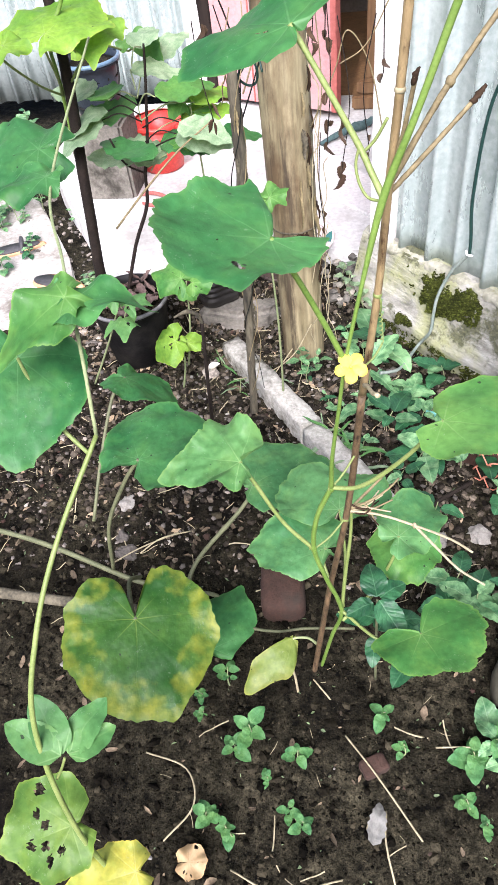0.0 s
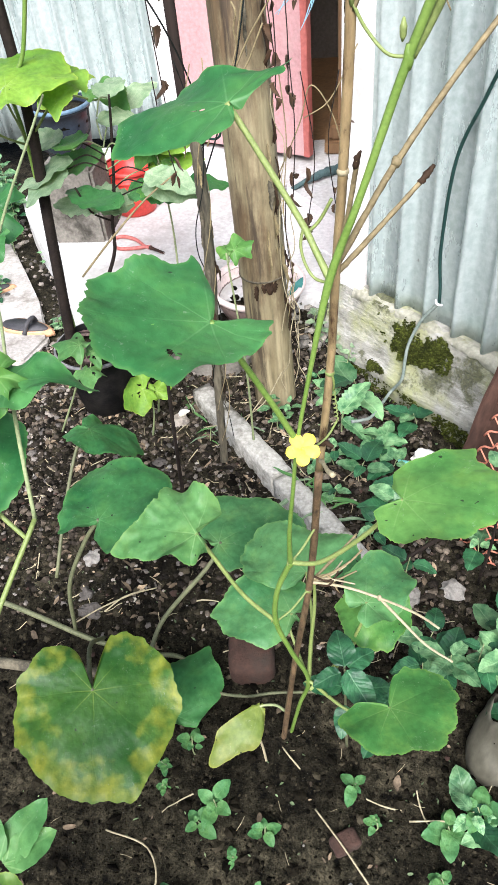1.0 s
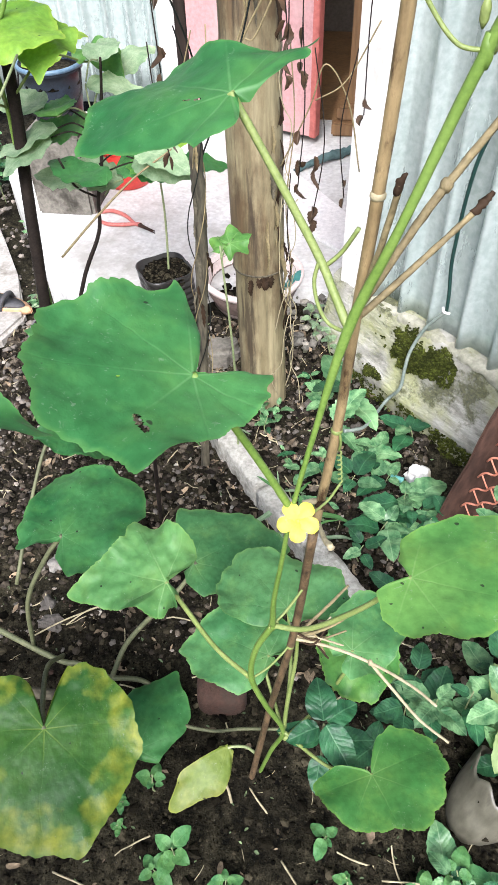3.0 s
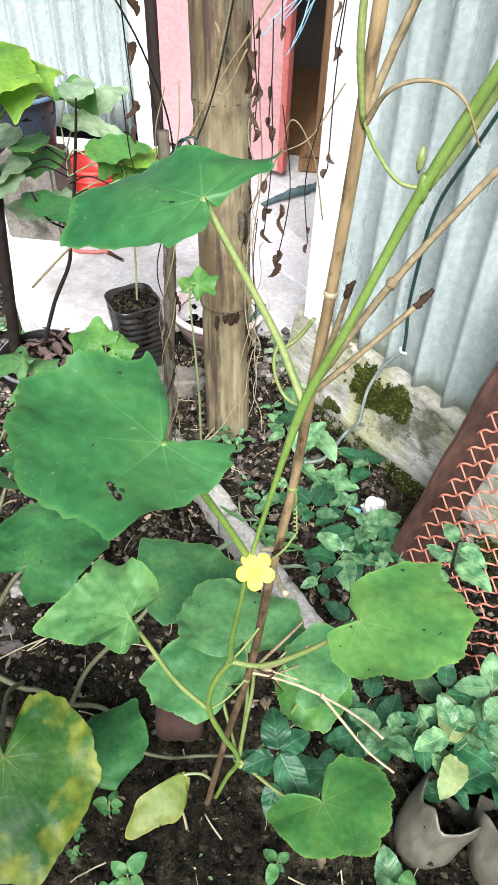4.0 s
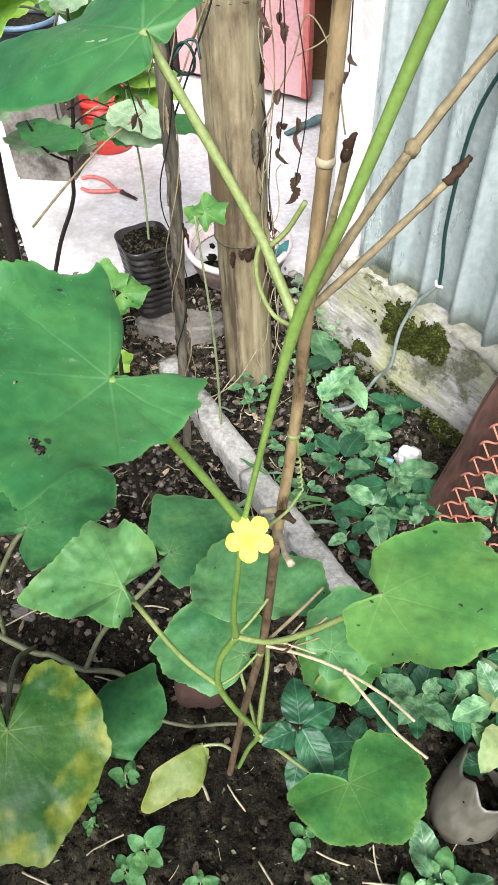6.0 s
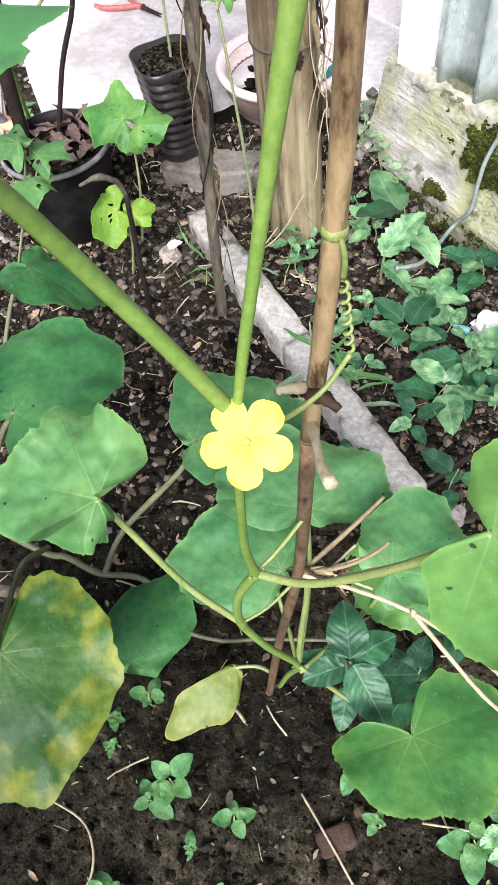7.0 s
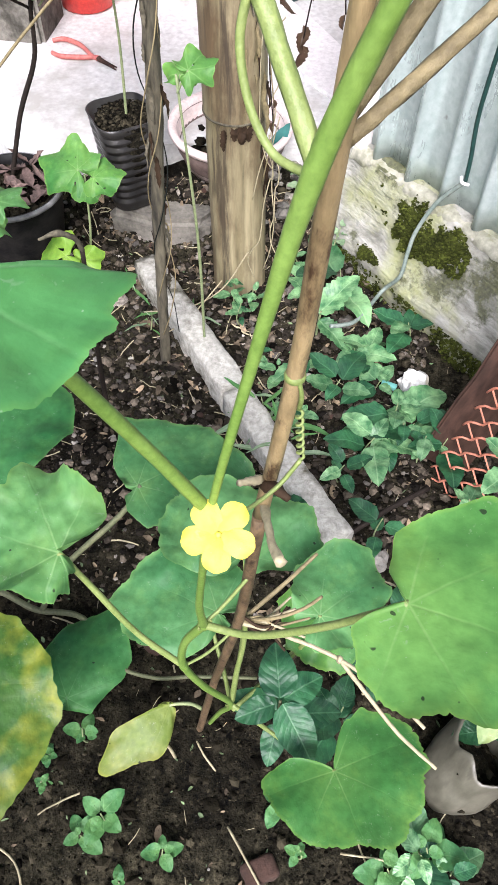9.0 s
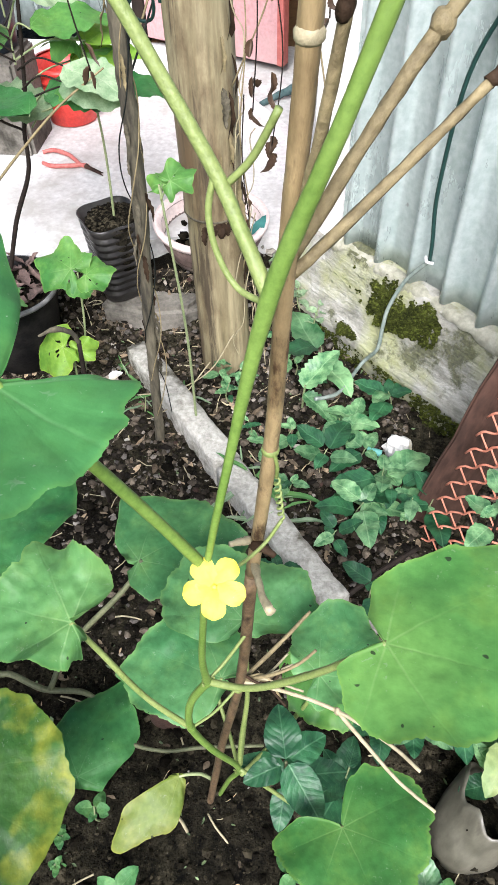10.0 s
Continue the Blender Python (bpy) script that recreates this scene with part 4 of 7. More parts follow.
# ---- posts, sticks and cords ----
def build_bamboo():
    pole = thing("bamboo_post", "thick weathered bamboo post, split and stained, set in the soil", "post", (0.216, 2.361, -0.09))
    a, b = Vector((0.212, 2.361, -0.2)), Vector((0.172, 2.356, 1.9))
    nodes_z = (0.382, 0.905, 1.42)
    d = b - a
    bm = bmesh.new()
    rows = []
    n, sides = 130, 48
    for j in range(n + 1):
        f = j / n
        p = a + d * f
        r = 0.067 - 0.008 * f + (0.0025 if p.z > 0.382 else 0.0)
        for z in nodes_z:
            g = (p.z - z) / 0.012
            r += 0.0032 * math.exp(-g * g) - 0.002 * math.exp(-((p.z - z + 0.03) / 0.02) ** 2)
        row = []
        for i in range(sides):
            t = 2 * math.pi * i / sides
            w = 1 + 0.012 * noise.noise((math.cos(t) * 3, math.sin(t) * 3, p.z * 1.2)) + 0.01 * noise.noise((math.cos(t) * 14, math.sin(t) * 14, p.z * 1.5))
            row.append(bm.verts.new(p + Vector((math.cos(t), math.sin(t), 0)) * r * w))
        rows.append(row)
    for p, q in zip(rows, rows[1:]):
        for i in range(sides):
            bm.faces.new((p[i], p[(i + 1) % sides], q[(i + 1) % sides], q[i]))
    bm.faces.new(rows[0][::-1])
    bm.faces.new(rows[-1])
    part("culm", bm, BAMBOO, pole)
    for z in nodes_z:
        p = a + d * ((z - a.z) / d.z)
        r = 0.0685 - 0.008 * (z - a.z) / d.z
        part("node_ring", lathe([(r * 0.98, -0.004), (r + 0.0026, -0.002), (r + 0.0028, 0.002), (r * 0.98, 0.004)], 48, at=p, wobble=0.01, seed=int(z * 99)), STAKE, pole, "weathered ridge at a bamboo joint")
    # dark torn fibres below a joint, where a branch broke away
    for k in range(9):
        rnd = random.Random(k + 900)
        g = radians(-78 + rnd.uniform(-24, 24))
        z = 0.39 - 0.03 * rnd.random()
        c = a + d * ((z - a.z) / d.z) + Vector((math.cos(g), math.sin(g), 0)) * 0.0665
        part("torn_fibre", blade_leaf(rnd.uniform(0.02, 0.045), rnd.uniform(0.012, 0.024), 920 + k, 0.3, rnd.uniform(-0.05, 0.08), 0.2, 8), BAMBOO_NODE, pole, "dark torn bamboo fibres", m=Matrix.Translation(c) @ Matrix.Rotation(g, 4, "Z") @ Matrix.Rotation(radians(90 + rnd.uniform(-8, 3)), 4, "Y"))


build_bamboo()


def build_stick():
    cane = thing("support_cane", "slender brown bamboo cane tied to the vine", "cane", (0.329, 1.254, -0.14))
    pts = [(0.322, 1.257, -0.22), (0.330, 1.254, -0.16), (0.372, 1.246, 0.22), (0.408, 1.236, 0.5), (0.428, 1.214, 0.78), (0.443, 1.202, 0.948), (0.450, 1.196, 1.08), (0.456, 1.191, 1.177), (0.461, 1.186, 1.3), (0.466, 1.182, 1.5), (0.47, 1.18, 1.9)]
    part("shaft", tube(pts[:5], [0.0072, 0.0066, 0.0058, 0.0056, 0.0054], 12, 8, rough=0.05), CANE_SHADED, cane, "lower length, its shade put into the colour")
    part("shaft", tube(pts[4:], [0.0052, 0.0046, 0.0045, 0.0045, 0.0044, 0.0043, 0.0042], 12, 8, rough=0.04), CANE, cane)
    for x, y, z, m in ((0.443, 1.202, 0.948, STEM_PALE), (0.456, 1.191, 1.177, STRAW), (0.428, 1.214, 0.78, CANE_SHADED), (0.405, 1.236, 0.475, STEM_PALE)):
        part("joint", lathe([(0.0042, -0.003), (0.0054, -0.0015), (0.0055, 0.001), (0.0042, 0.003)], 14, at=(x, y, z)), m, cane, "pale swollen joint")
    # side twigs
    twig = lambda *p, r=0.003: tube(p, [r, r * 0.9, r * 0.75], 7, 6, rough=0.12, seed=len(p))
    part("twig", twig((0.452, 1.198, 1.085), (0.478, 1.212, 1.13), (0.502, 1.225, 1.169), (0.545, 1.245, 1.228), (0.60, 1.27, 1.295), r=0.0034), DRY, cane)
    part("twig_knuckle", lathe([(0.0025, -0.005), (0.0046, -0.001), (0.0046, 0.002), (0.0025, 0.005)], 9, at=(0.502, 1.225, 1.169), wobble=0.12), DRY, cane, "swollen joint of a side twig")
    part("twig", twig((0.452, 1.198, 1.075), (0.475, 1.207, 1.098), (0.505, 1.22, 1.128), (0.531, 1.233, 1.154), r=0.003), DRY, cane)
    part("twig_tip", tube([(0.524, 1.229, 1.147), (0.531, 1.233, 1.154), (0.536, 1.236, 1.161)], [0.0028, 0.0034, 0.0014], 8, 5, rough=0.4, seed=6), BAMBOO_NODE, cane, "dark dry bud")
    part("twig", twig((0.453, 1.194, 1.095), (0.462, 1.18, 1.15), (0.468, 1.17, 1.195), r=0.0027), DRY, cane)
    part("twig_tip", tube([(0.467, 1.171, 1.188), (0.468, 1.17, 1.197), (0.471, 1.168, 1.203)], [0.0024, 0.0028, 0.0008], 7, 4, rough=0.35, seed=3), BAMBOO_NODE, cane, "frayed dry end of a twig")
    part("twig", twig((0.463, 1.184, 1.305), (0.472, 1.19, 1.335), (0.49, 1.2, 1.385), r=0.003), DRY, cane)
    part("twig", tube([(0.463, 1.182, 1.30), (0.474, 1.172, 1.325), (0.495, 1.168, 1.333), (0.515, 1.166, 1.325), (0.53, 1.165, 1.30)], [0.0017, 0.0014, 0.0013, 0.001, 0.0006], 6, 8, rough=0.1), DRY, cane)
    part("twig", twig((0.41, 1.236, 0.498), (0.46, 1.228, 0.502), (0.516, 1.217, 0.493), (0.57, 1.185, 0.505), (0.60, 1.16, 0.51), r=0.0024), STRAW, cane)
    part("twig", twig((0.516, 1.217, 0.493), (0.55, 1.19, 0.475), (0.585, 1.163, 0.458), (0.623, 1.137, 0.458), r=0.0024), STRAW, cane)
    part("twig_knuckle", lathe([(0.002, -0.006), (0.0038, -0.002), (0.0038, 0.002), (0.002, 0.006)], 8, at=(0.516, 1.217, 0.493), wobble=0.2), STRAW, cane, "knotted fork of a dry twig")
    part("twig", twig((0.413, 1.24, 0.5), (0.45, 1.28, 0.515), (0.479, 1.314, 0.526), r=0.0026), DRY, cane)
    part("twig", twig((0.413, 1.238, 0.5), (0.445, 1.235, 0.53), (0.47, 1.24, 0.552), (0.487, 1.248, 0.572), r=0.0022), DRY, cane)
    for k in range(9):
        rnd = random.Random(k + 40)
        part("twig", twig((0.41, 1.238, 0.49 + 0.003 * k), (0.43 + 0.012 * rnd.random(), 1.238 + rnd.uniform(-0.01, 0.01), 0.505 + rnd.uniform(-0.008, 0.012)), (0.448 + 0.035 * rnd.random(), 1.245 + rnd.uniform(-0.03, 0.02), 0.505 + rnd.uniform(-0.02, 0.035)), r=0.0017), (STRAW, DRY, BAMBOO_NODE)[k % 3], cane)
    part("stub", tube([(0.43, 1.212, 0.80), (0.436, 1.19, 0.815), (0.441, 1.173, 0.822), (0.448, 1.157, 0.832)], [0.0036, 0.0026, 0.0026, 0.0036], 8, 5, rough=0.2), STRAW, cane, "dry broken side shoot")
    part("stub", tube([(0.43, 1.205, 0.835), (0.438, 1.2, 0.842), (0.447, 1.196, 0.838)], [0.0034, 0.004, 0.002], 8, 5, rough=0.35), BAMBOO_NODE, cane, "dark ragged knot on the cane")
    part("stub", tube([(0.428, 1.206, 0.84), (0.422, 1.2, 0.846), (0.416, 1.195, 0.85)], [0.003, 0.0026, 0.0018], 8, 5, rough=0.25), STRAW, cane)


build_stick()

stake = thing("plant_stake", "thin mouldy stake wound with dry tendrils and cord", "stake", (0.08, 2.066, -0.11))
part("shaft", tube([(0.076, 2.062, -0.2), (0.09, 2.066, 0.1), (0.104, 2.07, 0.34), (0.12, 2.075, 0.62), (0.123, 2.076, 0.78), (0.124, 2.078, 0.93)], [0.0105, 0.0118, 0.0125, 0.0135, 0.0135, 0.011], 12, 10, rough=0.16, seed=2), STAKE, stake)
for k in range(26):
    rnd = random.Random(k + 300)
    z, a = rnd.uniform(0.15, 0.92), rnd.uniform(0, 360)
    c = Vector((np.interp(z, (-0.2, 0.1, 0.34, 0.62, 0.93), (0.076, 0.09, 0.104, 0.12, 0.124)), 2.07, z)) + Vector((math.cos(radians(a)), math.sin(radians(a)), 0)) * 0.0125
    part("bark_flake", blade_leaf(rnd.uniform(0.03, 0.1), rnd.uniform(0.006, 0.014), 310 + k, 0.6, rnd.uniform(-0.1, 0.12), 0.25, 9), (STAKE, BAMBOO_NODE, DRY, STAKE)[k % 4], stake, m=Matrix.Translation(c) @ Matrix.Rotation(radians(a), 4, "Z") @ Matrix.Rotation(radians(88 + rnd.uniform(-9, 6)), 4, "Y"))
for k in range(3):
    rnd = random.Random(k)
    pts = [(0.1 + 0.02 * math.cos(i * 1.3 + k * 2) + 0.022 * (i / 12) + (0.01 * k if i > 8 else 0), 2.068 + 0.021 * math.sin(i * 1.3 + k * 2), 0.0 + 0.085 * i) for i in range(13)]
    part("wound_cord", tube(pts, 0.0012, 6, 5), DARK_CORD if k < 1 else DRY, stake, "dark cord wound round the stake")

pole = single("black_pole", tube([(-0.447, 2.347, 0.03), (-0.40, 2.37, 0.545), (-0.373, 2.381, 0.831), (-0.368, 2.382, 1.3), (-0.36, 2.385, 1.8)], [0.017, 0.016, 0.015, 0.014, 0.012], 10, 6, rough=0.06), STEM_DARK, "blackened wooden pole standing in the black pot", "pole")

cable = thing("cable", "dark green cable clipped to the tin wall", "cable", (0.7, 2.3, 0.3))
up_line = [on_wall(s, 0.022, z) for s, z in ((0.30, 1.45), (0.21, 1.22), (0.13, 1.03), (0.06, 0.86), (0.0, 0.70), (-0.015, 0.47), (-0.003, 0.35), (0.0, 0.3))]
part("cable_run", tube(up_line, 0.0046, 8, 8), CABLE, cable)
low = [on_wall(0.0, 0.024, 0.3), on_wall(-0.045, 0.036, 0.226), on_wall(-0.062, 0.06, 0.15), on_wall(-0.06, 0.074, 0.094), on_wall(-0.055, 0.088, 0.033), on_wall(-0.09, 0.096, -0.035), (0.525, 2.215, -0.035), (0.49, 2.175, -0.02), (0.462, 2.152, -0.005)]
part("cable_end", tube(low, 0.005, 8, 8), CABLE_PALE, cable, "pale dusty bare end of the cable")
part("clip", tube([on_wall(-0.012, 0.022, 0.305), on_wall(0.0, 0.032, 0.302), on_wall(0.011, 0.022, 0.298)], 0.0036, 8, 4), WHITE_PAINT, cable, "white plastic clip")


# ---- pots and vessels ----
def pot(name, label, at, rim, base, height, material, soil=True, sides=48, thick=0.006, rim_mat=None, lip=0.008):
    p = thing(name, label, "pot", at)
    prof = [(base * 0.9, 0.0), (base, 0.006), (base + (rim - base) * 0.5, height * 0.5), (rim - lip * 0.4, height - 0.022), (rim - lip * 0.3, height - 0.018), (rim + 0.001, height - 0.016), (rim + 0.001, height - 0.001), (rim - 0.003, height), (rim - thick, height - 0.001), (rim - thick - 0.002, height - 0.03), (base * 0.92, 0.012)]
    part("body", lathe(prof, sides, at=at), material, p)
    part("rim", lathe([(rim - 0.003, height - 0.013), (rim + 0.005, height - 0.01), (rim + 0.0055, height - 0.003), (rim - 0.001, height + 0.001), (rim - 0.004, height - 0.004)], sides, at=at, caps=False), rim_mat or material, p)
    if soil:
        r = rim - thick - 0.004
        bm = bmesh.new()
        rows = [[bm.verts.new((at[0] + r * f * math.cos(t), at[1] + r * f * math.sin(t), at[2] + height - 0.028 + 0.014 * noise.noise((f * 5 * math.cos(t) + at[0], f * 5 * math.sin(t), 2)))) for t in (2 * math.pi * i / 28 for i in range(28))] for f in (0.02, 0.2, 0.4, 0.6, 0.8, 1.0)]
        for a, b in zip(rows, rows[1:]):
            for i in range(28):
                bm.faces.new((a[i], a[(i + 1) % 28], b[(i + 1) % 28], b[i]))
        bm.faces.new(rows[0])
        part("potting_soil", bm, SOIL, p, "crumbly dark soil")
        bits = bmesh.new()
        rnd = random.Random(int(at[0] * 1000))
        for _ in range(90):
            t, q = rnd.uniform(0, 6.28), rnd.random() ** 0.5 * r * 0.94
            lump(bits, (at[0] + q * math.cos(t), at[1] + q * math.sin(t), at[2] + height - 0.022), rnd.uniform(0.004, 0.012), rnd)
        part("soil_crumb", bits, CLOD, p, "loose crumbs and dead leaf bits")["kind"] = "stuff"
        dry = surface("dry_leaf_mulch", (0.03, 0.02, 0.018), (0.17, 0.115, 0.10), 30, 0.8, 0.4, 120, island=0.3)
        for k in range(34):
            t, q = rnd.uniform(0, 6.28), rnd.random() ** 0.5 * r * 0.85
            part("dry_leaf", blade_leaf(rnd.uniform(0.03, 0.06), rnd.uniform(0.02, 0.03), k, 0.7, rnd.uniform(-0.4, 0.4), 0.12, 7), dry, p, m=lay((at[0] + q * math.cos(t), at[1] + q * math.sin(t), at[2] + height - 0.018 + 0.012 * rnd.random()), (rnd.uniform(-0.5, 0.5), rnd.uniform(-0.5, 0.5)), rnd.uniform(0, 360)))
    return p


pot("plant_pot", "black plastic plant pot with a pale scuffed rim", (-0.345, 2.325, -0.085), 0.127, 0.092, 0.235, BLACK_PLASTIC, rim_mat=surface("scuffed_black", (0.03, 0.03, 0.032), (0.25, 0.25, 0.25), 20, 0.5))


def build_bottle():
    at = (-0.105, 2.535, 0.0)
    b = thing("bottle_planter", "cut ribbed plastic bottle blackened by the soil in it", "planter", at)
    R, H = 0.077, 0.235
    prof = [(R * 0.8, 0.0), (R * 0.97, 0.008), (R, 0.03)]
    for k in range(9):
        z = 0.034 + k * 0.021
        prof += [(R, z), (R - 0.0055, z + 0.005), (R - 0.0055, z + 0.010), (R, z + 0.016)]
    prof += [(R - 0.002, H - 0.012), (R + 0.001, H), (R - 0.002, H), (R - 0.005, H - 0.02)]
    body = lathe(prof, 64, at=(0, 0, 0))
    for v in body.verts:
        t = math.atan2(v.co.y, v.co.x)
        k = 1 + 0.10 * math.cos(4 * t + 0.6) + 0.05 * v.co.z / H
        v.co.x, v.co.y = v.co.x * k - 0.10 * max(0.0, v.co.z - 0.14) , v.co.y * k
        v.co += Vector(at)
    part("body", body, surface("sooty_plastic", (0.007, 0.0066, 0.0062), (0.03, 0.028, 0.026), 16, 0.3, 0.15, 90, spec=0.4), b)
    bits = bmesh.new()
    rnd = random.Random(9)
    for _ in range(620):
        t, q = rnd.uniform(0, 6.28), rnd.random() ** 0.5 * R * 0.93
        lump(bits, (at[0] + q * math.cos(t), at[1] + q * math.sin(t), at[2] + H - 0.012 + 0.012 * math.cos(q * 20)), rnd.uniform(0.0025, 0.0065), rnd)
    part("soil_crumb", bits, CLOD, b, "dark crumbly soil heaped to the brim")["kind"] = "stuff"
    part("soil_plug", lathe([(R * 0.9, 0.1), (R * 0.92, H - 0.02), (R * 0.5, H - 0.008), (0.003, H - 0.006)], 28, at=at), SOIL, b)


build_bottle()


def build_basin():
    at = (0.125, 2.705, 0.0)
    b = thing("basin", "old brown basin with a pale pink rim, holding rubble", "basin", at)
    R, H = 0.16, 0.13
    part("bowl", lathe([(R * 0.6, 0.0), (R * 0.72, 0.008), (R * 0.92, H * 0.6), (R * 0.98, H - 0.006), (R * 0.93, H - 0.006), (R * 0.85, H * 0.6), (R * 0.6, 0.02)], 56, at=at), RUSTY_BASIN, b)
    part("rim", lathe([(R * 0.93, H - 0.022), (R * 1.02, H - 0.016), (R * 1.05, H - 0.004), (R * 1.03, H + 0.004), (R * 0.94, H + 0.002), (R * 0.90, H - 0.01)], 56, at=at, caps=False), PINK_PLASTIC, b, "faded pink rolled rim")
    part("inner_wall", lathe([(R * 0.90, H - 0.012), (R * 0.8, 0.03), (R * 0.01, 0.024)], 48, at=at, caps=False), PINK_PLASTIC, b, "scratched pale inside")
    bits = bmesh.new()
    rnd = random.Random(19)
    for _ in range(90):
        t, q = rnd.uniform(1.2, 5.0), rnd.random() ** 0.5 * R * 0.72
        lump(bits, (at[0] + q * math.cos(t), at[1] + q * math.sin(t), at[2] + 0.05 + rnd.uniform(0, 0.03)), rnd.uniform(0.008, 0.022), rnd)
    part("rubble", bits, CLOD, b, "dark rubble")["kind"] = "stuff"
    part("shard", blade_leaf(0.12, 0.04, 3, 0.1, 0.05), surface("teal_shard", (0.02, 0.12, 0.11), (0.06, 0.22, 0.2), 14, 0.4), b, "dark teal plastic shard", m=Matrix.Translation((0.232, 2.665, 0.06)) @ Matrix.Rotation(radians(-65), 4, "Y") @ Matrix.Rotation(radians(60), 4, "X"))


build_basin()
single("boulder", (lambda bm: (lump(bm, (0.40, 2.60, -0.03), 0.075, random.Random(4), 1.1), bmesh.ops.subdivide_edges(bm, edges=bm.edges[:], cuts=2, use_grid_fill=True, smooth=0.6), bm)[2])(bmesh.new()), LEDGE, "dark rounded stone beside the basin", "stone")

bucket = thing("bucket", "dark blue plastic bucket with a wire handle, holding soil", "bucket", (-0.66, 3.2, 0.36))
part("body", lathe([(0.105, 0.0), (0.115, 0.01), (0.14, 0.2), (0.148, 0.262), (0.156, 0.264), (0.158, 0.285), (0.15, 0.288), (0.144, 0.26), (0.11, 0.02)], 44, at=(-0.66, 3.2, 0.36)), BLUE_PLASTIC, bucket)
part("rim", lathe([(0.15, 0.276), (0.163, 0.28), (0.163, 0.296), (0.149, 0.297)], 44, at=(-0.66, 3.2, 0.36), caps=False), surface("blue_rim", (0.06, 0.12, 0.18), (0.14, 0.22, 0.30), 20, 0.4), bucket, "paler blue rim")
part("potting_soil", lathe([(0.14, 0.2), (0.14, 0.258), (0.06, 0.268), (0.002, 0.27)], 30, at=(-0.66, 3.2, 0.36), wobble=0.03), SOIL, bucket)
part("handle", tube([(-0.505, 3.18, 0.63), (-0.50, 3.12, 0.54), (-0.56, 3.04, 0.47), (-0.68, 3.02, 0.455), (-0.79, 3.07, 0.52), (-0.815, 3.18, 0.63)], 0.005, 8, 8), BLACK_PLASTIC, bucket)
bucket.matrix_basis = Matrix.Translation((-0.63, 3.2, 0.375)) @ Matrix.Diagonal((0.7, 0.7, 0.7, 1))
block = single("block", box(-0.75, 3.09, -0.05, -0.53, 3.29, 0.375, 0.012), LEDGE, "dirty concrete block under the bucket", "block")

RED_AT = (-0.445, 3.37, 0.08)
red = thing("red_bucket", "faded red plastic bucket standing behind the potted plant", "bucket", RED_AT)
part("body", lathe([(0.085, 0.0), (0.096, 0.006), (0.106, 0.11), (0.117, 0.212), (0.112, 0.213), (0.1, 0.11), (0.08, 0.015)], 40, at=RED_AT), RED_PLASTIC, red)
part("rim", lathe([(0.115, 0.2), (0.127, 0.204), (0.129, 0.218), (0.114, 0.22)], 40, at=RED_AT, caps=False), RED_PLASTIC, red)
part("band", lathe([(0.110, 0.16), (0.116, 0.163), (0.117, 0.172), (0.112, 0.176)], 40, at=RED_AT, caps=False), RED_PLASTIC, red)
part("handle", tube([(-0.35, 3.31, 0.285), (-0.318, 3.30, 0.285), (-0.296, 3.31, 0.25), (-0.30, 3.34, 0.205), (-0.315, 3.36, 0.17)], [0.009, 0.01, 0.01, 0.009, 0.008], 8, 6), RED_PLASTIC, red)

red.matrix_basis = Matrix.Translation((-0.475, 3.37, 0.08)) @ Matrix.Diagonal((0.88, 0.88, 0.9, 1))

shears = thing("garden_shears", "red-handled garden shears lying open on the porch", "shears", (-0.45, 3.05, 0.085))
part("handle", tube([(-0.63, 3.15, 0.092), (-0.58, 3.165, 0.095), (-0.5, 3.13, 0.095), (-0.43, 3.06, 0.094), (-0.395, 3.035, 0.093)], [0.008, 0.0095, 0.0095, 0.008, 0.007], 9, 6), FADED_RED, shears)
part("handle", tube([(-0.60, 3.055, 0.092), (-0.55, 3.03, 0.094), (-0.47, 3.035, 0.095), (-0.41, 3.05, 0.094), (-0.385, 3.04, 0.097)], [0.008, 0.0095, 0.0095, 0.008, 0.007], 9, 6), FADED_RED, shears)
part("blade", tube([(-0.395, 3.035, 0.096), (-0.35, 3.01, 0.094), (-0.30, 2.975, 0.09)], [0.009, 0.0075, 0.002], 6, 4), DARK_STEEL, shears, "dark steel blade")
part("blade", tube([(-0.385, 3.04, 0.09), (-0.35, 3.018, 0.09), (-0.305, 3.0, 0.088)], [0.009, 0.007, 0.002], 6, 4), DARK_STEEL, shears, "dark steel blade")
part("rivet", lathe([(0.006, 0.0), (0.006, 0.004), (0.003, 0.006)], 12, at=(-0.387, 3.037, 0.1)), DARK_STEEL, shears)
shears.matrix_basis = Matrix.Translation((-0.27, 2.98, 0.082)) @ Matrix.Diagonal((0.72, 0.72, 0.8, 1)) @ Matrix.Translation((0.30, -2.98, -0.084)) @ shears.matrix_basis

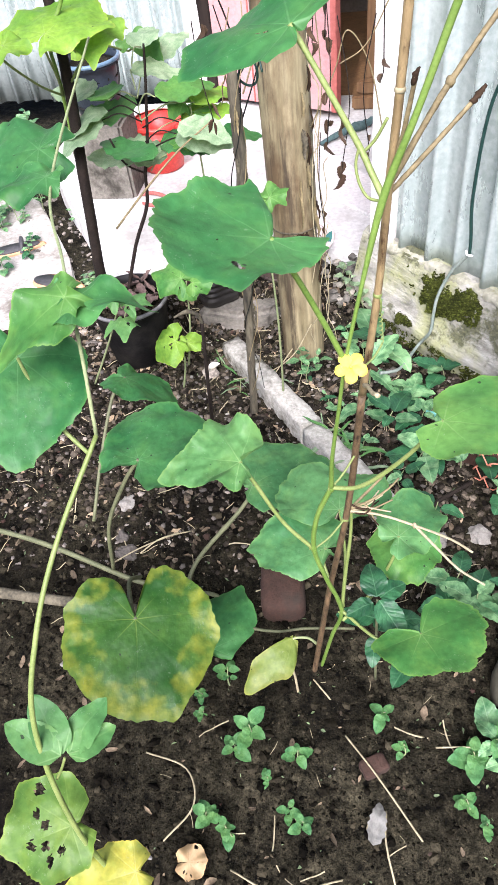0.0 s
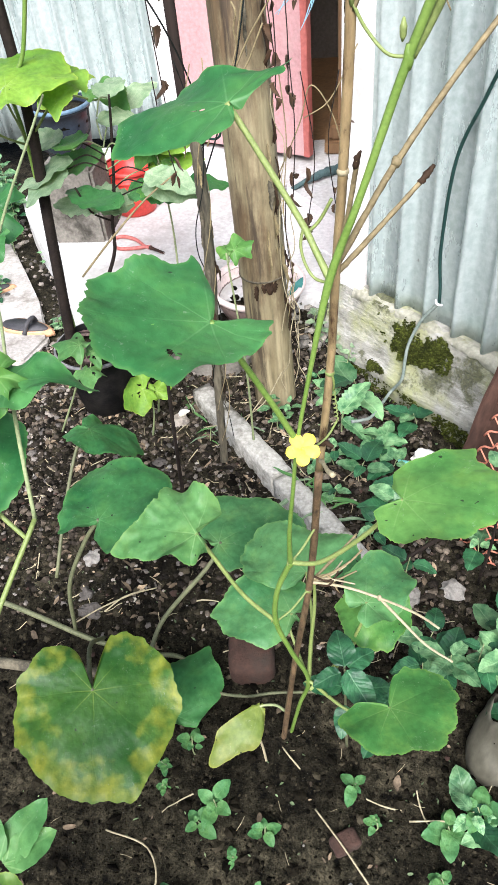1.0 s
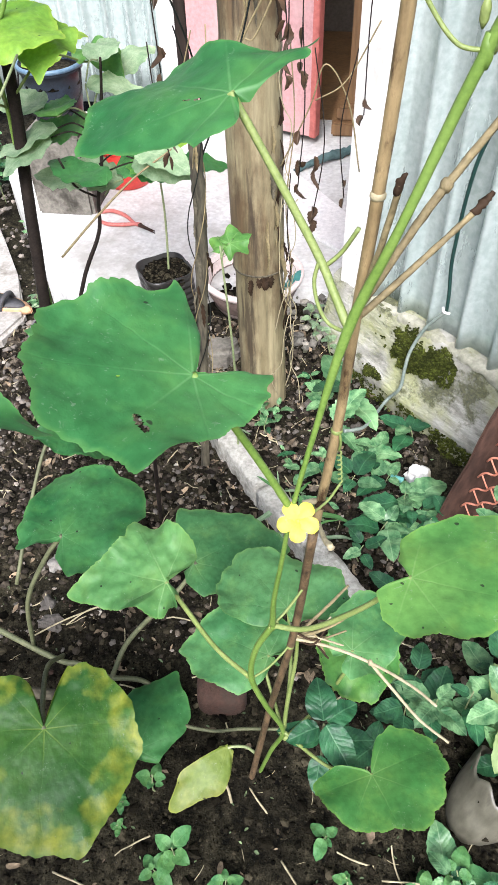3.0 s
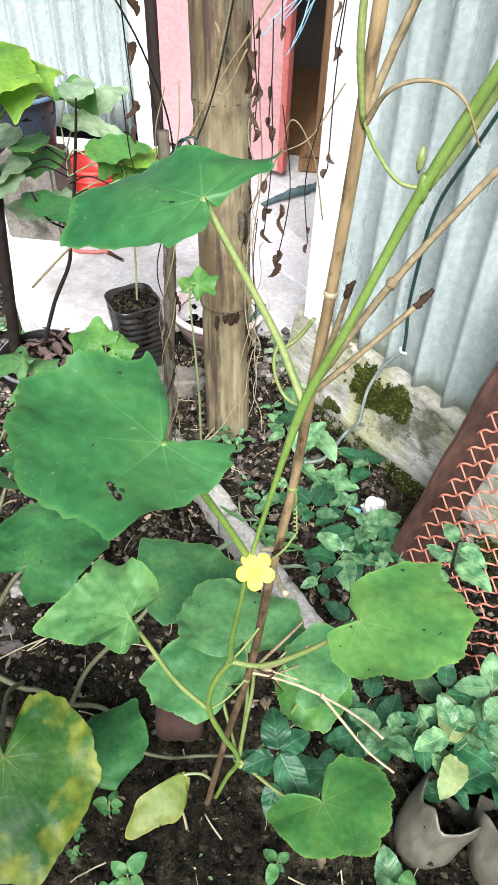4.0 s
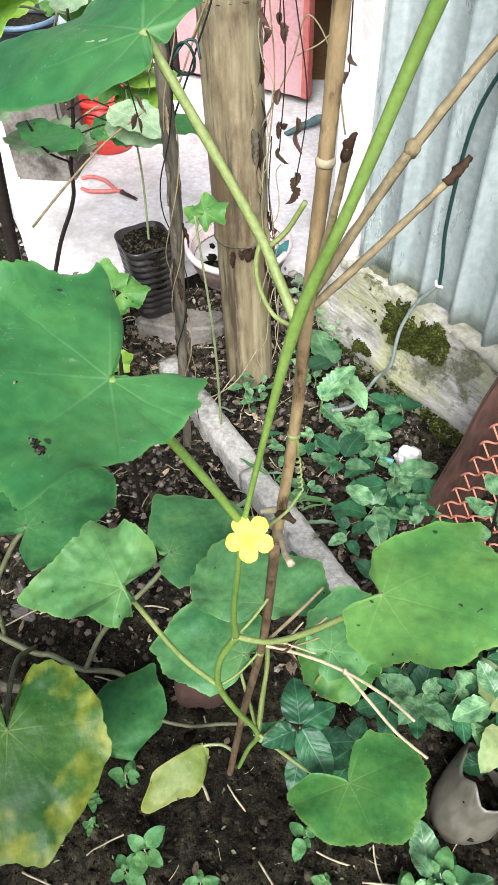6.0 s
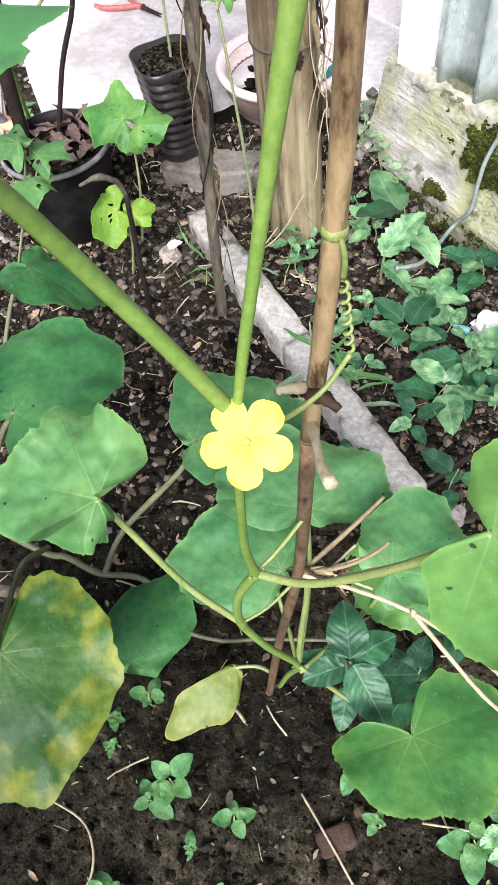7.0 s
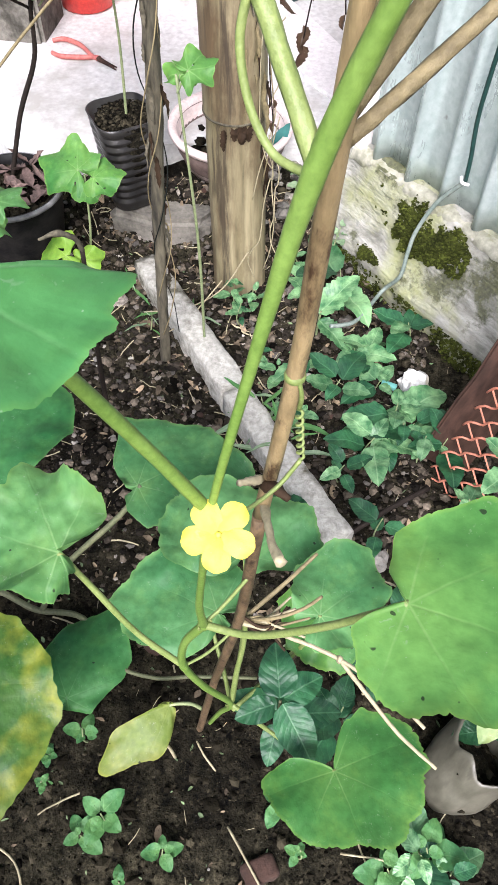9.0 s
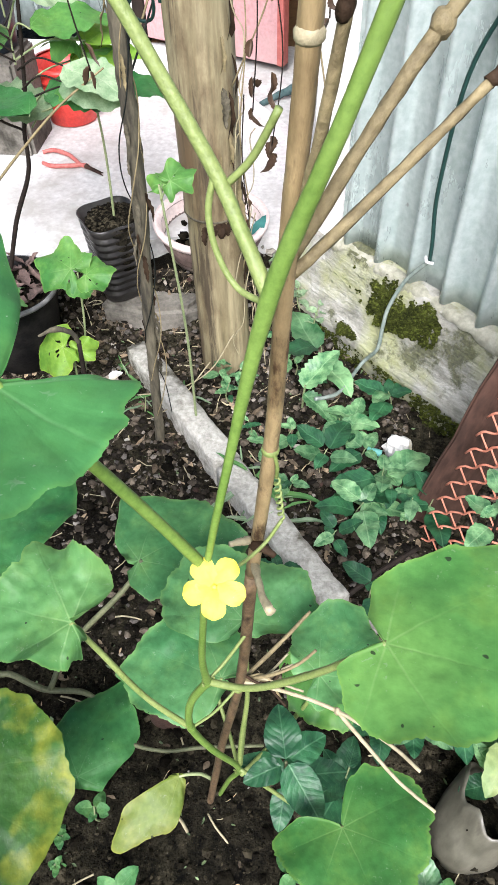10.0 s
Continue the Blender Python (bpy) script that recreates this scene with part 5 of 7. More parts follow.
for k, (x, y, t) in enumerate(((-1.03, 2.92, 25), (-0.77, 2.68, -12))):
    sh = thing("sandal", "black sandal with a tan sole lying on the ground", "shoe", (x, y, -0.055), "sandals")
    mm = Matrix.Translation((x, y, -0.06)) @ Matrix.Rotation(radians(t), 4, "Z")
    part("sole", prism([(0.115 * math.cos(a) + 0.01 * math.cos(2 * a), (0.043 - 0.008 * math.cos(a)) * math.sin(a)) for a in (6.2832 * i / 28 for i in range(28))], 0.0, 0.022, 0.006), SOLE, sh, m=mm)
    part("footbed", prism([(0.1 * math.cos(a), (0.034 - 0.007 * math.cos(a)) * math.sin(a)) for a in (6.2832 * i / 28 for i in range(28))], 0.02, 0.027, 0.003), SHOE, sh, m=mm)
    part("strap", tube([(0.02, -0.042, 0.015), (0.03, -0.02, 0.05), (0.03, 0.02, 0.05), (0.02, 0.042, 0.015)], 0.009, 8, 6), SHOE, sh, m=mm)

# expanded mesh leaning at the foot of the tin wall
def build_mesh_panel():
    """Expanded mesh whose foot runs along the plinth; its strands climb slantwise across the sheet."""
    O, foot, up = Vector((0.717, 1.847, -0.123)), Vector((0.707, -0.707, 0.0)), Vector((0.062, 0.029, 0.3)).normalized()
    panel = thing("mesh_panel", "rusty red expanded metal mesh leaning on the plinth", "mesh panel", O)
    n = foot.cross(up).normalized()
    pitch, step, wide, tall = 0.05, 0.033, 0.42, 0.78
    at = lambda b, u, o=0.0: O + foot * b + up * u + n * o
    link = mesh_of(tube([(0, 0, 0), foot * 0.015 - up * 0.0115 + n * 0.001, foot * 0.0272 - up * 0.0224], [0.0024, 0.0019, 0.0024], 6, 3), "bridge", RUST)
    rnd = random.Random(8)
    for i in range(-8, 16):
        b0 = max(0.0, -i * pitch / 1.03)
        b1 = min(wide, (tall - i * pitch) / 1.03)
        cells = int((b1 - b0) / step)
        if cells < 1:
            continue
        pts = []
        for k in range(cells + 1):
            b = b0 + k * step
            u = i * pitch + 1.03 * b
            for da, du in ((-0.2, -0.007), (0.02, 0.004), (0.28, 0.005), (0.55, -0.004)):
                pts.append(at(b + da * step, u + 1.03 * da * step + du + rnd.uniform(-0.0015, 0.0015), 0.003 * (1 if du > 0 else -1)))
            if u > 0.03 and rnd.random() < 0.97:
                part("bridge", link, RUST, panel, m=Matrix.Translation(at(b, u + 0.001)))
        part("strand", tube(pts, 0.0025, 6, 2, rough=0.1, seed=i + 20), RUST, panel)


build_mesh_panel()
def build_plank():
    """A worn plank set on its edge, behind the mesh's cut side."""
    bm = box(-0.052, -0.011, -0.06, 0.052, 0.011, 0.95, 0.005)
    bmesh.ops.subdivide_edges(bm, edges=[e for e in bm.edges if abs(e.verts[0].co.z - e.verts[1].co.z) > 0.5], cuts=14)
    for v in bm.verts:
        v.co += Vector((0.005 * noise.noise((v.co.z * 9, v.co.x * 20, 1)), 0.003 * noise.noise((v.co.z * 14, v.co.x * 30, 4)), 0))
    z = Vector((0.062, 0.029, 0.3)).normalized()
    x = (Vector((0.95, -0.32, 0)) - z * z.dot(Vector((0.95, -0.32, 0)))).normalized()
    m = Matrix((x, z.cross(x), z)).transposed().to_4x4()
    m.translation = Vector((0.742, 1.885, -0.13))
    ob = single("leaning_plank", bm, DARK_STEEL, "dark weathered plank leaning on the plinth behind the mesh", "plank")
    ob.matrix_basis = m


build_plank()



# ---- climbing plants ----
def leafy(parent, P, lean, turn, radii, material, seed, label="", name="leaf", **kw):
    return part(name, broad_leaf(radii, seed, **kw), material, parent, label, m=lay(P, lean, turn))


def stalk(parent, pts, r=0.0035, material=STEM_PALE, name="leaf_stalk"):
    return part(name, tube(pts, [r * 1.1, r, r * 0.85], 8, 6, rough=0.05), material, parent)


def spiral(a, b, turns, r, wire=0.0009):
    """A coiled tendril from a to b."""
    a, b = Vector(a), Vector(b)
    d = b - a
    s = d.orthogonal().normalized()
    u = d.normalized().cross(s)
    n = int(turns * 9) + 2
    return tube([a + d * (i / n) + (s * math.cos(i * 0.7) + u * math.sin(i * 0.7)) * r * min(1, i / 5, (n - i) / 5) for i in range(n + 1)], wire, 5, 2)


vine = thing("cucumber_vine", "cucumber vine climbing the cane, one open yellow flower", "vine", (0.345, 1.27, -0.14))
FOOT, KNOT_L, KNOT_U, KNOT_F, FORK, TOP_J = (0.398, 1.228, 0.19), (0.354, 1.2, 0.434), (0.386, 1.188, 0.613), (0.409, 1.153, 0.888), (0.445, 1.173, 1.082), (0.504, 1.174, 1.269)
part("stem", tube([(0.345, 1.27, -0.16), (0.375, 1.245, 0.05), FOOT, (0.372, 1.207, 0.335), KNOT_L, (0.362, 1.194, 0.53), KNOT_U], [0.004, 0.004, 0.0042, 0.0043, 0.0043, 0.0042, 0.0042], 10, 8, rough=0.04), STEM, vine)
part("stem", tube([KNOT_U, (0.39, 1.172, 0.7), (0.4, 1.158, 0.8), KNOT_F, (0.4255, 1.162, 0.985), FORK, (0.472, 1.173, 1.165), TOP_J, (0.536, 1.162, 1.36), (0.575, 1.145, 1.47), (0.64, 1.12, 1.65)], [0.004, 0.003, 0.0026, 0.0022, 0.0025, 0.0042, 0.0033, 0.0038, 0.0036, 0.0036, 0.0035], 12, 8, rough=0.04), STEM, vine)
part("side_shoot", tube([(0.506, 1.178, 1.268), (0.522, 1.178, 1.30), (0.546, 1.173, 1.36), (0.60, 1.155, 1.49)], [0.004, 0.004, 0.0036, 0.003], 8, 6, rough=0.05), STEM_PALE, vine)
part("side_shoot", tube([FOOT, (0.404, 1.236, 0.3), (0.413, 1.243, 0.42), (0.414, 1.242, 0.5)], [0.0036, 0.0036, 0.003, 0.0026], 8, 6, rough=0.05), STEM_PALE, vine)
part("bud", lathe([(0.0006, -0.007), (0.0024, -0.003), (0.0026, 0.003), (0.0008, 0.009)], 9, at=(0.4985, 1.168, 1.288), wobble=0.15, seed=4), STEM_PALE, vine, "small yellow-green bud")
for P, q in ((KNOT_L, 1.0), (KNOT_U, 1.0), (TOP_J, 0.8), (FOOT, 0.8)):
    rnd = random.Random(int(P[2] * 100))
    part("stem_joint", lathe([(0.003 * q, -0.009), (0.0048 * q, -0.004), (0.0052 * q, 0.002), (0.0035 * q, 0.009)], 12, at=P, wobble=0.08, seed=int(P[2] * 50)), STEM, vine, "swollen stem joint")
    for k in range(5 if P != TOP_J else 0):
        c = Vector(P) + Vector([rnd.uniform(-0.008, 0.008) for _ in range(3)])
        part("bud", lathe([(0.0004, -0.0022), (0.0013, -0.001), (0.0014, 0.0014), (0.0004, 0.004)], 7, at=c, wobble=0.2, seed=k), STEM_PALE, vine)

A_AT, TOP_AT, R_AT, B_AT, E_AT, LR_AT, F_AT, G_AT = (0.337, 1.128, 1.066), (0.355, 1.227, 1.225), (0.531, 1.165, 0.784), (0.241, 1.232, 0.613), (0.36, 1.335, 0.245), (0.543, 1.154, 0.258), (0.501, 1.334, 0.3), (0.382, 1.425, 0.255)
leafy(vine, A_AT, (0.2, 0.0), -116, (0.012, 0.089, 0.102, 0.121, 0.116, 0.118, 0.1, 0.07, 0.059, 0.057, 0.042, 0.012), LEAF_DEEP, 11, "broad dark green leaf with a torn hole", wave=0.004, droop=-0.1, torn=((0.9, 6, 0.075, 4.4, 1.0), (0.92, 8, 0.05, 2.8, 1.05), (0.72, -38, 0.012, 2.5, 0.6)), teeth=0.016, lobes=((-147, 7, 1.5), (-138, 4, 0.3), (132, 14, 0.36), (144, 5, 0.5), (20, 5, 0.14)), spokes=380, rings=44)
leafy(vine, TOP_AT, (-0.24, -0.2), 149, (0.01, 0.02, 0.066, 0.052, 0.056, 0.082, 0.113, 0.115, 0.064, 0.06, 0.03, 0.01), LEAF_DEEP, 12, "bluish green upper leaf with small holes", wave=0.004, droop=0.1, torn=((0.4, 33, 0.022, 2.0, 0.6), (0.55, 30, 0.016, 1.6, 0.2)), teeth=0.016, lobes=((-126, 12, 1.0), (-18, 30, 0.24), (-6, 5, 0.15), (-96, 34, 0.14), (90, 22, -0.17)), spokes=380, rings=44)
leafy(vine, R_AT, (-0.13, 0.12), -14, (0.012, 0.04, 0.06, 0.084, 0.098, 0.11, 0.124, 0.118, 0.11, 0.07, 0.04, 0.012), LEAF_MID, 13, "bright green leaf with a notched edge", droop=0.04, wave=0.003, lobes=((150, 34, -0.45), (-60, 34, -0.17), (60, 5, 0.25), (114, 5, 0.22), (90, 22, -0.09), (-18, 9, -0.11)), spokes=240, rings=22)
leafy(vine, LR_AT, (-0.1, 0.18), -62, (0.012, 0.055, 0.08, 0.084, 0.1, 0.105, 0.113, 0.108, 0.117, 0.118, 0.086, 0.012), LEAF_MID, 14, "fresh green notched leaf near the soil", droop=0.04, wave=0.003, lobes=((-145, 14, -0.8), (146, 7, 1.5), (-18, 34, -0.19), (-98, 20, 0.14)), spokes=240, rings=22)
leafy(vine, B_AT, (-0.08, -0.29), 173, (0.012, 0.032, 0.045, 0.068, 0.098, 0.09, 0.145, 0.072, 0.04, 0.038, 0.044, 0.012), LEAF_PALE, 15, "pale green pointed leaf with wavy edges", wave=0.011, droop=0.06, lobes=((-152, 12, -0.8), (-102, 30, 0.43), (150, 5, 0.56), (90, 22, 0.24), (-45, 8, 0.05)), spokes=240, rings=22)
leafy(vine, E_AT, (0.0, 0.0), 165, (0.049, 0.067, 0.075, 0.089, 0.113, 0.138, 0.175, 0.145, 0.097, 0.05, 0.035, 0.03), LEAF_LIGHT, 16, "round toothed green leaf", droop=0.1, lobes=((-138, 34, -0.5), (126, 34, -0.35), (48, 34, -0.16)), spokes=240, rings=22)
leafy(vine, F_AT, (0.0, 0.0), 45, (0.037, 0.048, 0.052, 0.059, 0.069, 0.104, 0.134, 0.109, 0.081, 0.05, 0.037, 0.033), LEAF_LIGHT, 17, "pale speckled leaf behind the cane", droop=0.1)
leafy(vine, G_AT, (0.0, 0.0), 90, (0.022, 0.035, 0.072, 0.121, 0.127, 0.118, 0.139, 0.162, 0.144, 0.116, 0.056, 0.03), LEAF_LIGHT, 18, "pale green leaf behind the flower", droop=0.1)
leafy(vine, (0.521, 1.39, 0.22), (0.0, 0.0), -76, (0.057, 0.079, 0.098, 0.103, 0.079, 0.067, 0.059), LEAF_MID, 19, "shaded green leaf")
stalk(vine, [KNOT_F, (0.388, 1.146, 0.945), (0.36, 1.136, 1.015), A_AT], 0.0034, STEM)
stalk(vine, [FORK, (0.433, 1.188, 1.1), (0.418, 1.202, 1.125), (0.385, 1.216, 1.178), TOP_AT], 0.0032)
stalk(vine, [KNOT_U, (0.43, 1.18, 0.63), (0.485, 1.172, 0.70), R_AT], 0.0034)
stalk(vine, [KNOT_L, (0.305, 1.21, 0.49), (0.262, 1.225, 0.57), B_AT], 0.0034)
stalk(vine, [FOOT, (0.38, 1.27, 0.19), (0.357, 1.315, 0.225), E_AT], 0.003)
stalk(vine, [FOOT, (0.47, 1.21, 0.12), (0.535, 1.165, 0.19), LR_AT], 0.0032)
stalk(vine, [(0.40, 1.23, 0.15), (0.46, 1.3, 0.16), (0.50, 1.325, 0.27), F_AT], 0.003)
stalk(vine, [(0.40, 1.23, 0.2), (0.40, 1.32, 0.24), (0.388, 1.40, 0.245), G_AT], 0.003)
stalk(vine, [(0.40, 1.23, 0.15), (0.45, 1.31, 0.1), (0.51, 1.37, 0.18), (0.521, 1.39, 0.22)], 0.003)
# small yellow leaf by the soil
LEAF_SMALL = leaf_material("leaf_small_yellow", (0.07, 0.13, 0.022), (0.115, 0.165, 0.034), (0.17, 0.21, 0.065), 0.15, (0.16, 0.18, 0.045))
leafy(vine, (0.29, 1.251, 0.014), (0.3, -0.26), -102, (0.006, 0.006, 0.008, 0.03, 0.107, 0.13, 0.075, 0.034, 0.012, 0.008, 0.006, 0.006), LEAF_SMALL, 20, "small folded yellow leaf", notch=0.9, droop=0.1, teeth=0.01, lobes=((-66, 18, -0.45), (-24, 7, 0.2), (42, 9, -0.2)))
stalk(vine, [(0.345, 1.262, -0.03), (0.325, 1.262, 0.0), (0.303, 1.256, 0.012), (0.29, 1.251, 0.014)], 0.003, STEM_GREY)
stalk(vine, [(0.30, 1.2, -0.16), (0.296, 1.2, -0.06), (0.292, 1.196, -0.01)], 0.0028, STRAW)
# tendrils
part("tendril", spiral((0.447, 1.2, 0.925), (0.451, 1.2, 0.878), 7, 0.0017, 0.0009), STEM_PALE, vine, "tightly coiled tendril")
part("tendril", tube([(0.445, 1.199, 0.95), (0.4475, 1.198, 0.938), (0.447, 1.2, 0.925)], 0.0013, 6, 6), STEM_PALE, vine)
part("tendril", tube([(0.412, 1.158, 0.872), (0.425, 1.172, 0.862), (0.44, 1.19, 0.862), (0.451, 1.2, 0.878)], 0.0014, 6, 8), STEM_PALE, vine)
part("tendril", tube([(0.42, 1.2, 1.122), (0.417, 1.197, 1.105), (0.421, 1.192, 1.088), (0.43, 1.186, 1.076), (0.444, 1.175, 1.077)], 0.0016, 6, 8), STEM_PALE, vine)
part("tendril", tube([(0.423, 1.2, 1.115), (0.435, 1.2, 1.128), (0.446, 1.196, 1.15)], 0.0017, 6, 8), STEM_PALE, vine)
part("tendril", tube([TOP_J, (0.488, 1.175, 1.272), (0.472, 1.18, 1.288), (0.462, 1.181, 1.305)], 0.0015, 6, 8), STEM_PALE, vine)
part("side_shoot", tube([(0.453, 1.178, 1.39), (0.455, 1.178, 1.345), (0.462, 1.181, 1.303)], [0.002, 0.0024, 0.0018], 8, 6), STEM_PALE, vine)
part("tendril", tube([KNOT_U, (0.402, 1.205, 0.625), (0.42, 1.222, 0.652)], 0.0018, 6, 8), STEM_PALE, vine)
part("tendril", tube([KNOT_L, (0.38, 1.215, 0.452), (0.405, 1.238, 0.478), (0.412, 1.25, 0.495), (0.405, 1.248, 0.512)], 0.0018, 6, 8), STEM_PALE, vine)


def build_flower():
    C = Vector((0.416, 1.140, 0.891))
    z = Vector((0.06, -0.5, 0.86)).normalized()
    x = Vector((1, 0, 0)) - z * z.x
    x.normalize()
    y = z.cross(x)
    M = Matrix.Translation(C) @ Matrix((x, y, z)).transposed().to_4x4() @ Matrix.Diagonal((0.8, 0.8, 0.8, 1))
    fl = part("flower", lathe([(0.003, -0.016), (0.0055, -0.006), (0.007, -0.003), (0.004, -0.0025), (0.001, -0.002)], 14), STEM_PALE, vine, "open five-petalled yellow flower", m=M)
    petal = bmesh.new()
    uvl = petal.loops.layers.uv.new("UVMap")
    rows = []
    n = 9
    for i in range(n + 1):
        t = i / n
        w = (0.0059 + 0.0036 * math.sin(math.pi / 2 * min(1, t * 1.3))) * math.sqrt(max(0.03, 1 - max(0.0, (t - 0.62) / 0.385) ** 2))
        rows.append([petal.verts.new((0.002 + 0.0225 * t, s * w, 0.003 * math.sin(math.pi * t) - 0.0012 * s * s + 0.0012 * math.sin(s * 5 + t * 4))) for s in (-1, -0.6, -0.2, 0.2, 0.6, 1)])
    for a, b in zip(rows, rows[1:]):
        for i in range(5):
            petal.faces.new((a[i], b[i], b[i + 1], a[i + 1]))
    for fc in petal.faces:
        for lp in fc.loops:
            lp[uvl].uv = lp.vert.co.xy
    pm = mesh_of(petal, "petal", PETAL)
    for k in range(5):
        part("petal", pm, PETAL, fl, m=M @ Matrix.Rotation(radians(-86 + 72 * k), 4, "Z") @ Matrix.Translation((0, 0, 0.0006 * (k % 2))))
    part("stamen", lathe([(0.0018, 0.0), (0.002, 0.002), (0.0008, 0.003)], 10), PETAL, fl, m=M)
    part("flower_stalk", tube([KNOT_F, (0.412, 1.15, 0.878), C + z * -0.012], 0.0022, 6, 6), STEM_PALE, vine)
    part("bud", lathe([(0.001, -0.006), (0.0035, 0.0), (0.003, 0.006), (0.0008, 0.011)], 9, at=(0.409, 1.16, 0.845), wobble=0.1), DRY, vine, "withered brown bud")


build_flower()

# pumpkin vine along the soil
gourd = thing("pumpkin_vine", "pumpkin vine trailing over the soil, one leaf turning yellow", "vine", (0.1, 1.45, -0.12))
part("stem", tube([(0.42, 1.35, -0.1), (0.309, 1.326, -0.075), (0.237, 1.312, -0.075), (0.153, 1.33, -0.085), (0.079, 1.4, -0.085), (-0.011, 1.4, -0.082), (-0.082, 1.42, -0.08), (-0.15, 1.428, -0.08), (-0.45, 1.52, -0.07), (-0.85, 1.6, -0.08)], [0.003, 0.0035, 0.0035, 0.0038, 0.0055, 0.006, 0.006, 0.0065, 0.007, 0.007], 10, 8, rough=0.05), STEM_VINE, gourd)
part("stem", tube([(-0.9, 1.38, -0.05), (-0.5, 1.35, -0.06), (-0.22, 1.33, -0.05), (-0.05, 1.35, -0.09)], [0.013, 0.014, 0.013, 0.011], 10, 8, rough=0.05), STAKE, gourd, "thick woody brown stem")
leafy(gourd, (-0.012, 1.178, 0.18), (0.24, -0.19), -76, (0.075, 0.128, 0.15, 0.155, 0.165, 0.184, 0.21, 0.17, 0.162, 0.152, 0.136, 0.09), LEAF_TURNING, 31, "large heart-shaped leaf mottled yellow", teeth=0.008, droop=0.1, wave=0.006, notch=0.06, lobes=((168, 6, 1.0), (150, 9, 0.23), (-150, 9, 0.22), (-96, 20, -0.06), (66, 25, 0.06)), spokes=240)
leafy(gourd, (-0.057, 1.49, 0.312), (0.0, 0.0), 70, (0.044, 0.104, 0.104, 0.108, 0.157, 0.192, 0.19, 0.168, 0.11, 0.092, 0.088, 0.035), LEAF_DEEP, 32, "large dark green leaf with pale veins", teeth=0.012, droop=0.1)
leafy(gourd, (0.167, 1.576, 0.14), (0.0, 0.0), 40, (0.029, 0.053, 0.081, 0.109, 0.163, 0.213, 0.18, 0.153, 0.149, 0.07, 0.03, 0.02), LEAF_LIGHT, 33, "pale bluish green lobed leaf", teeth=0.012, droop=0.1)
leafy(gourd, (0.1, 1.25, -0.065), (0.0, -0.2), 78, (0.02, 0.05, 0.085, 0.18, 0.1, 0.06, 0.025), LEAF_DEEP, 34, "dark green leaf in shade", teeth=0.006, notch=0.9, lobes=((-30, 20, 0.3), (28, 16, 0.15)))
leafy(gourd, (-0.22, 1.88, 0.2), (0.25, 0.3), -10, (0.03, 0.07, 0.08, 0.085, 0.10, 0.13, 0.15, 0.12, 0.085, 0.08, 0.07, 0.03), LEAF_DEEP, 35, "dark green leaf seen low with pale veins", teeth=0.006, droop=0.25)
stalk(gourd, [(-0.3, 1.6, -0.08), (-0.28, 1.72, 0.05), (-0.25, 1.83, 0.17), (-0.22, 1.88, 0.2)], 0.0045, STEM_VINE)
stalk(gourd, [(-0.12, 1.43, -0.07), (-0.11, 1.36, 0.02), (-0.05, 1.24, 0.13), (-0.012, 1.178, 0.18)], 0.005, STEM_VINE)
stalk(gourd, [(-0.2, 1.45, -0.08), (-0.17, 1.46, 0.1), (-0.1, 1.475, 0.25), (-0.057, 1.49, 0.312)], 0.005, STEM_VINE)
stalk(gourd, [(0.0, 1.4, -0.08), (0.03, 1.47, -0.03), (0.14, 1.54, 0.09), (0.173, 1.577, 0.14)], 0.0055, STEM_VINE)
stalk(gourd, [(0.079, 1.4, -0.085), (0.082, 1.35, -0.08), (0.092, 1.29, -0.074), (0.1, 1.25, -0.068)], 0.003, STEM_VINE)

# second climber at the near edge of the bed
side = thing("gourd_vine", "young gourd vine with insect-eaten leaves climbing beside the bed", "vine", (0.03, 0.72, -0.18))
part("stem", tube([(0.08, 0.70, -0.2), (0.06, 0.72, 0.1), (0.035, 0.741, 0.367), (0.018, 0.80, 0.575), (0.032, 0.87, 0.69), (0.05, 0.96, 0.76), (0.085, 1.07, 0.83)], [0.0045, 0.0042, 0.0038, 0.0036, 0.0034, 0.0032, 0.003], 10, 8, rough=0.05), STEM_PALE, side)
part("stem", tube([(0.085, 1.07, 0.83), (0.075, 1.12, 0.92), (0.02, 1.25, 0.96), (-0.054, 1.435, 0.98), (-0.09, 1.8, 1.054)], [0.0026, 0.0024, 0.0022, 0.0022, 0.002], 8, 8, rough=0.05), STEM_GREY, side, "thin grey-green upper stem")
leafy(side, (-0.019, 1.133, 0.897), (0.1, -0.35), -79, (0.06, 0.09, 0.115, 0.148, 0.115, 0.08, 0.06), LEAF_DEEP, 41, "green leaf with pale spots", droop=0.1)
leafy(side, (0.083, 1.126, 0.989), (0.0, 0.0), 18, (0.04, 0.043, 0.045, 0.091, 0.049, 0.035, 0.037), LEAF_DEEP, 42, "narrow green leaf seen edge on")
leafy(side, (0.075, 1.125, 0.994), (0.0, -0.3), -139, (0.03, 0.04, 0.055, 0.125, 0.058, 0.03, 0.03), LEAF_MID, 43, "green leaf seen edge on")
leafy(side, (-0.109, 1.532, 0.982), (0.0, -0.3), -174, (0.061, 0.06, 0.11, 0.113, 0.096, 0.079, 0.07), LEAF_DEEP, 44, "dark green leaf")
leafy(side, (-0.061, 1.434, 0.985), (0.0, -0.1), -165, (0.03, 0.035, 0.06, 0.09, 0.061, 0.043, 0.031), LEAF_DEEP, 45, "dark green leaf")
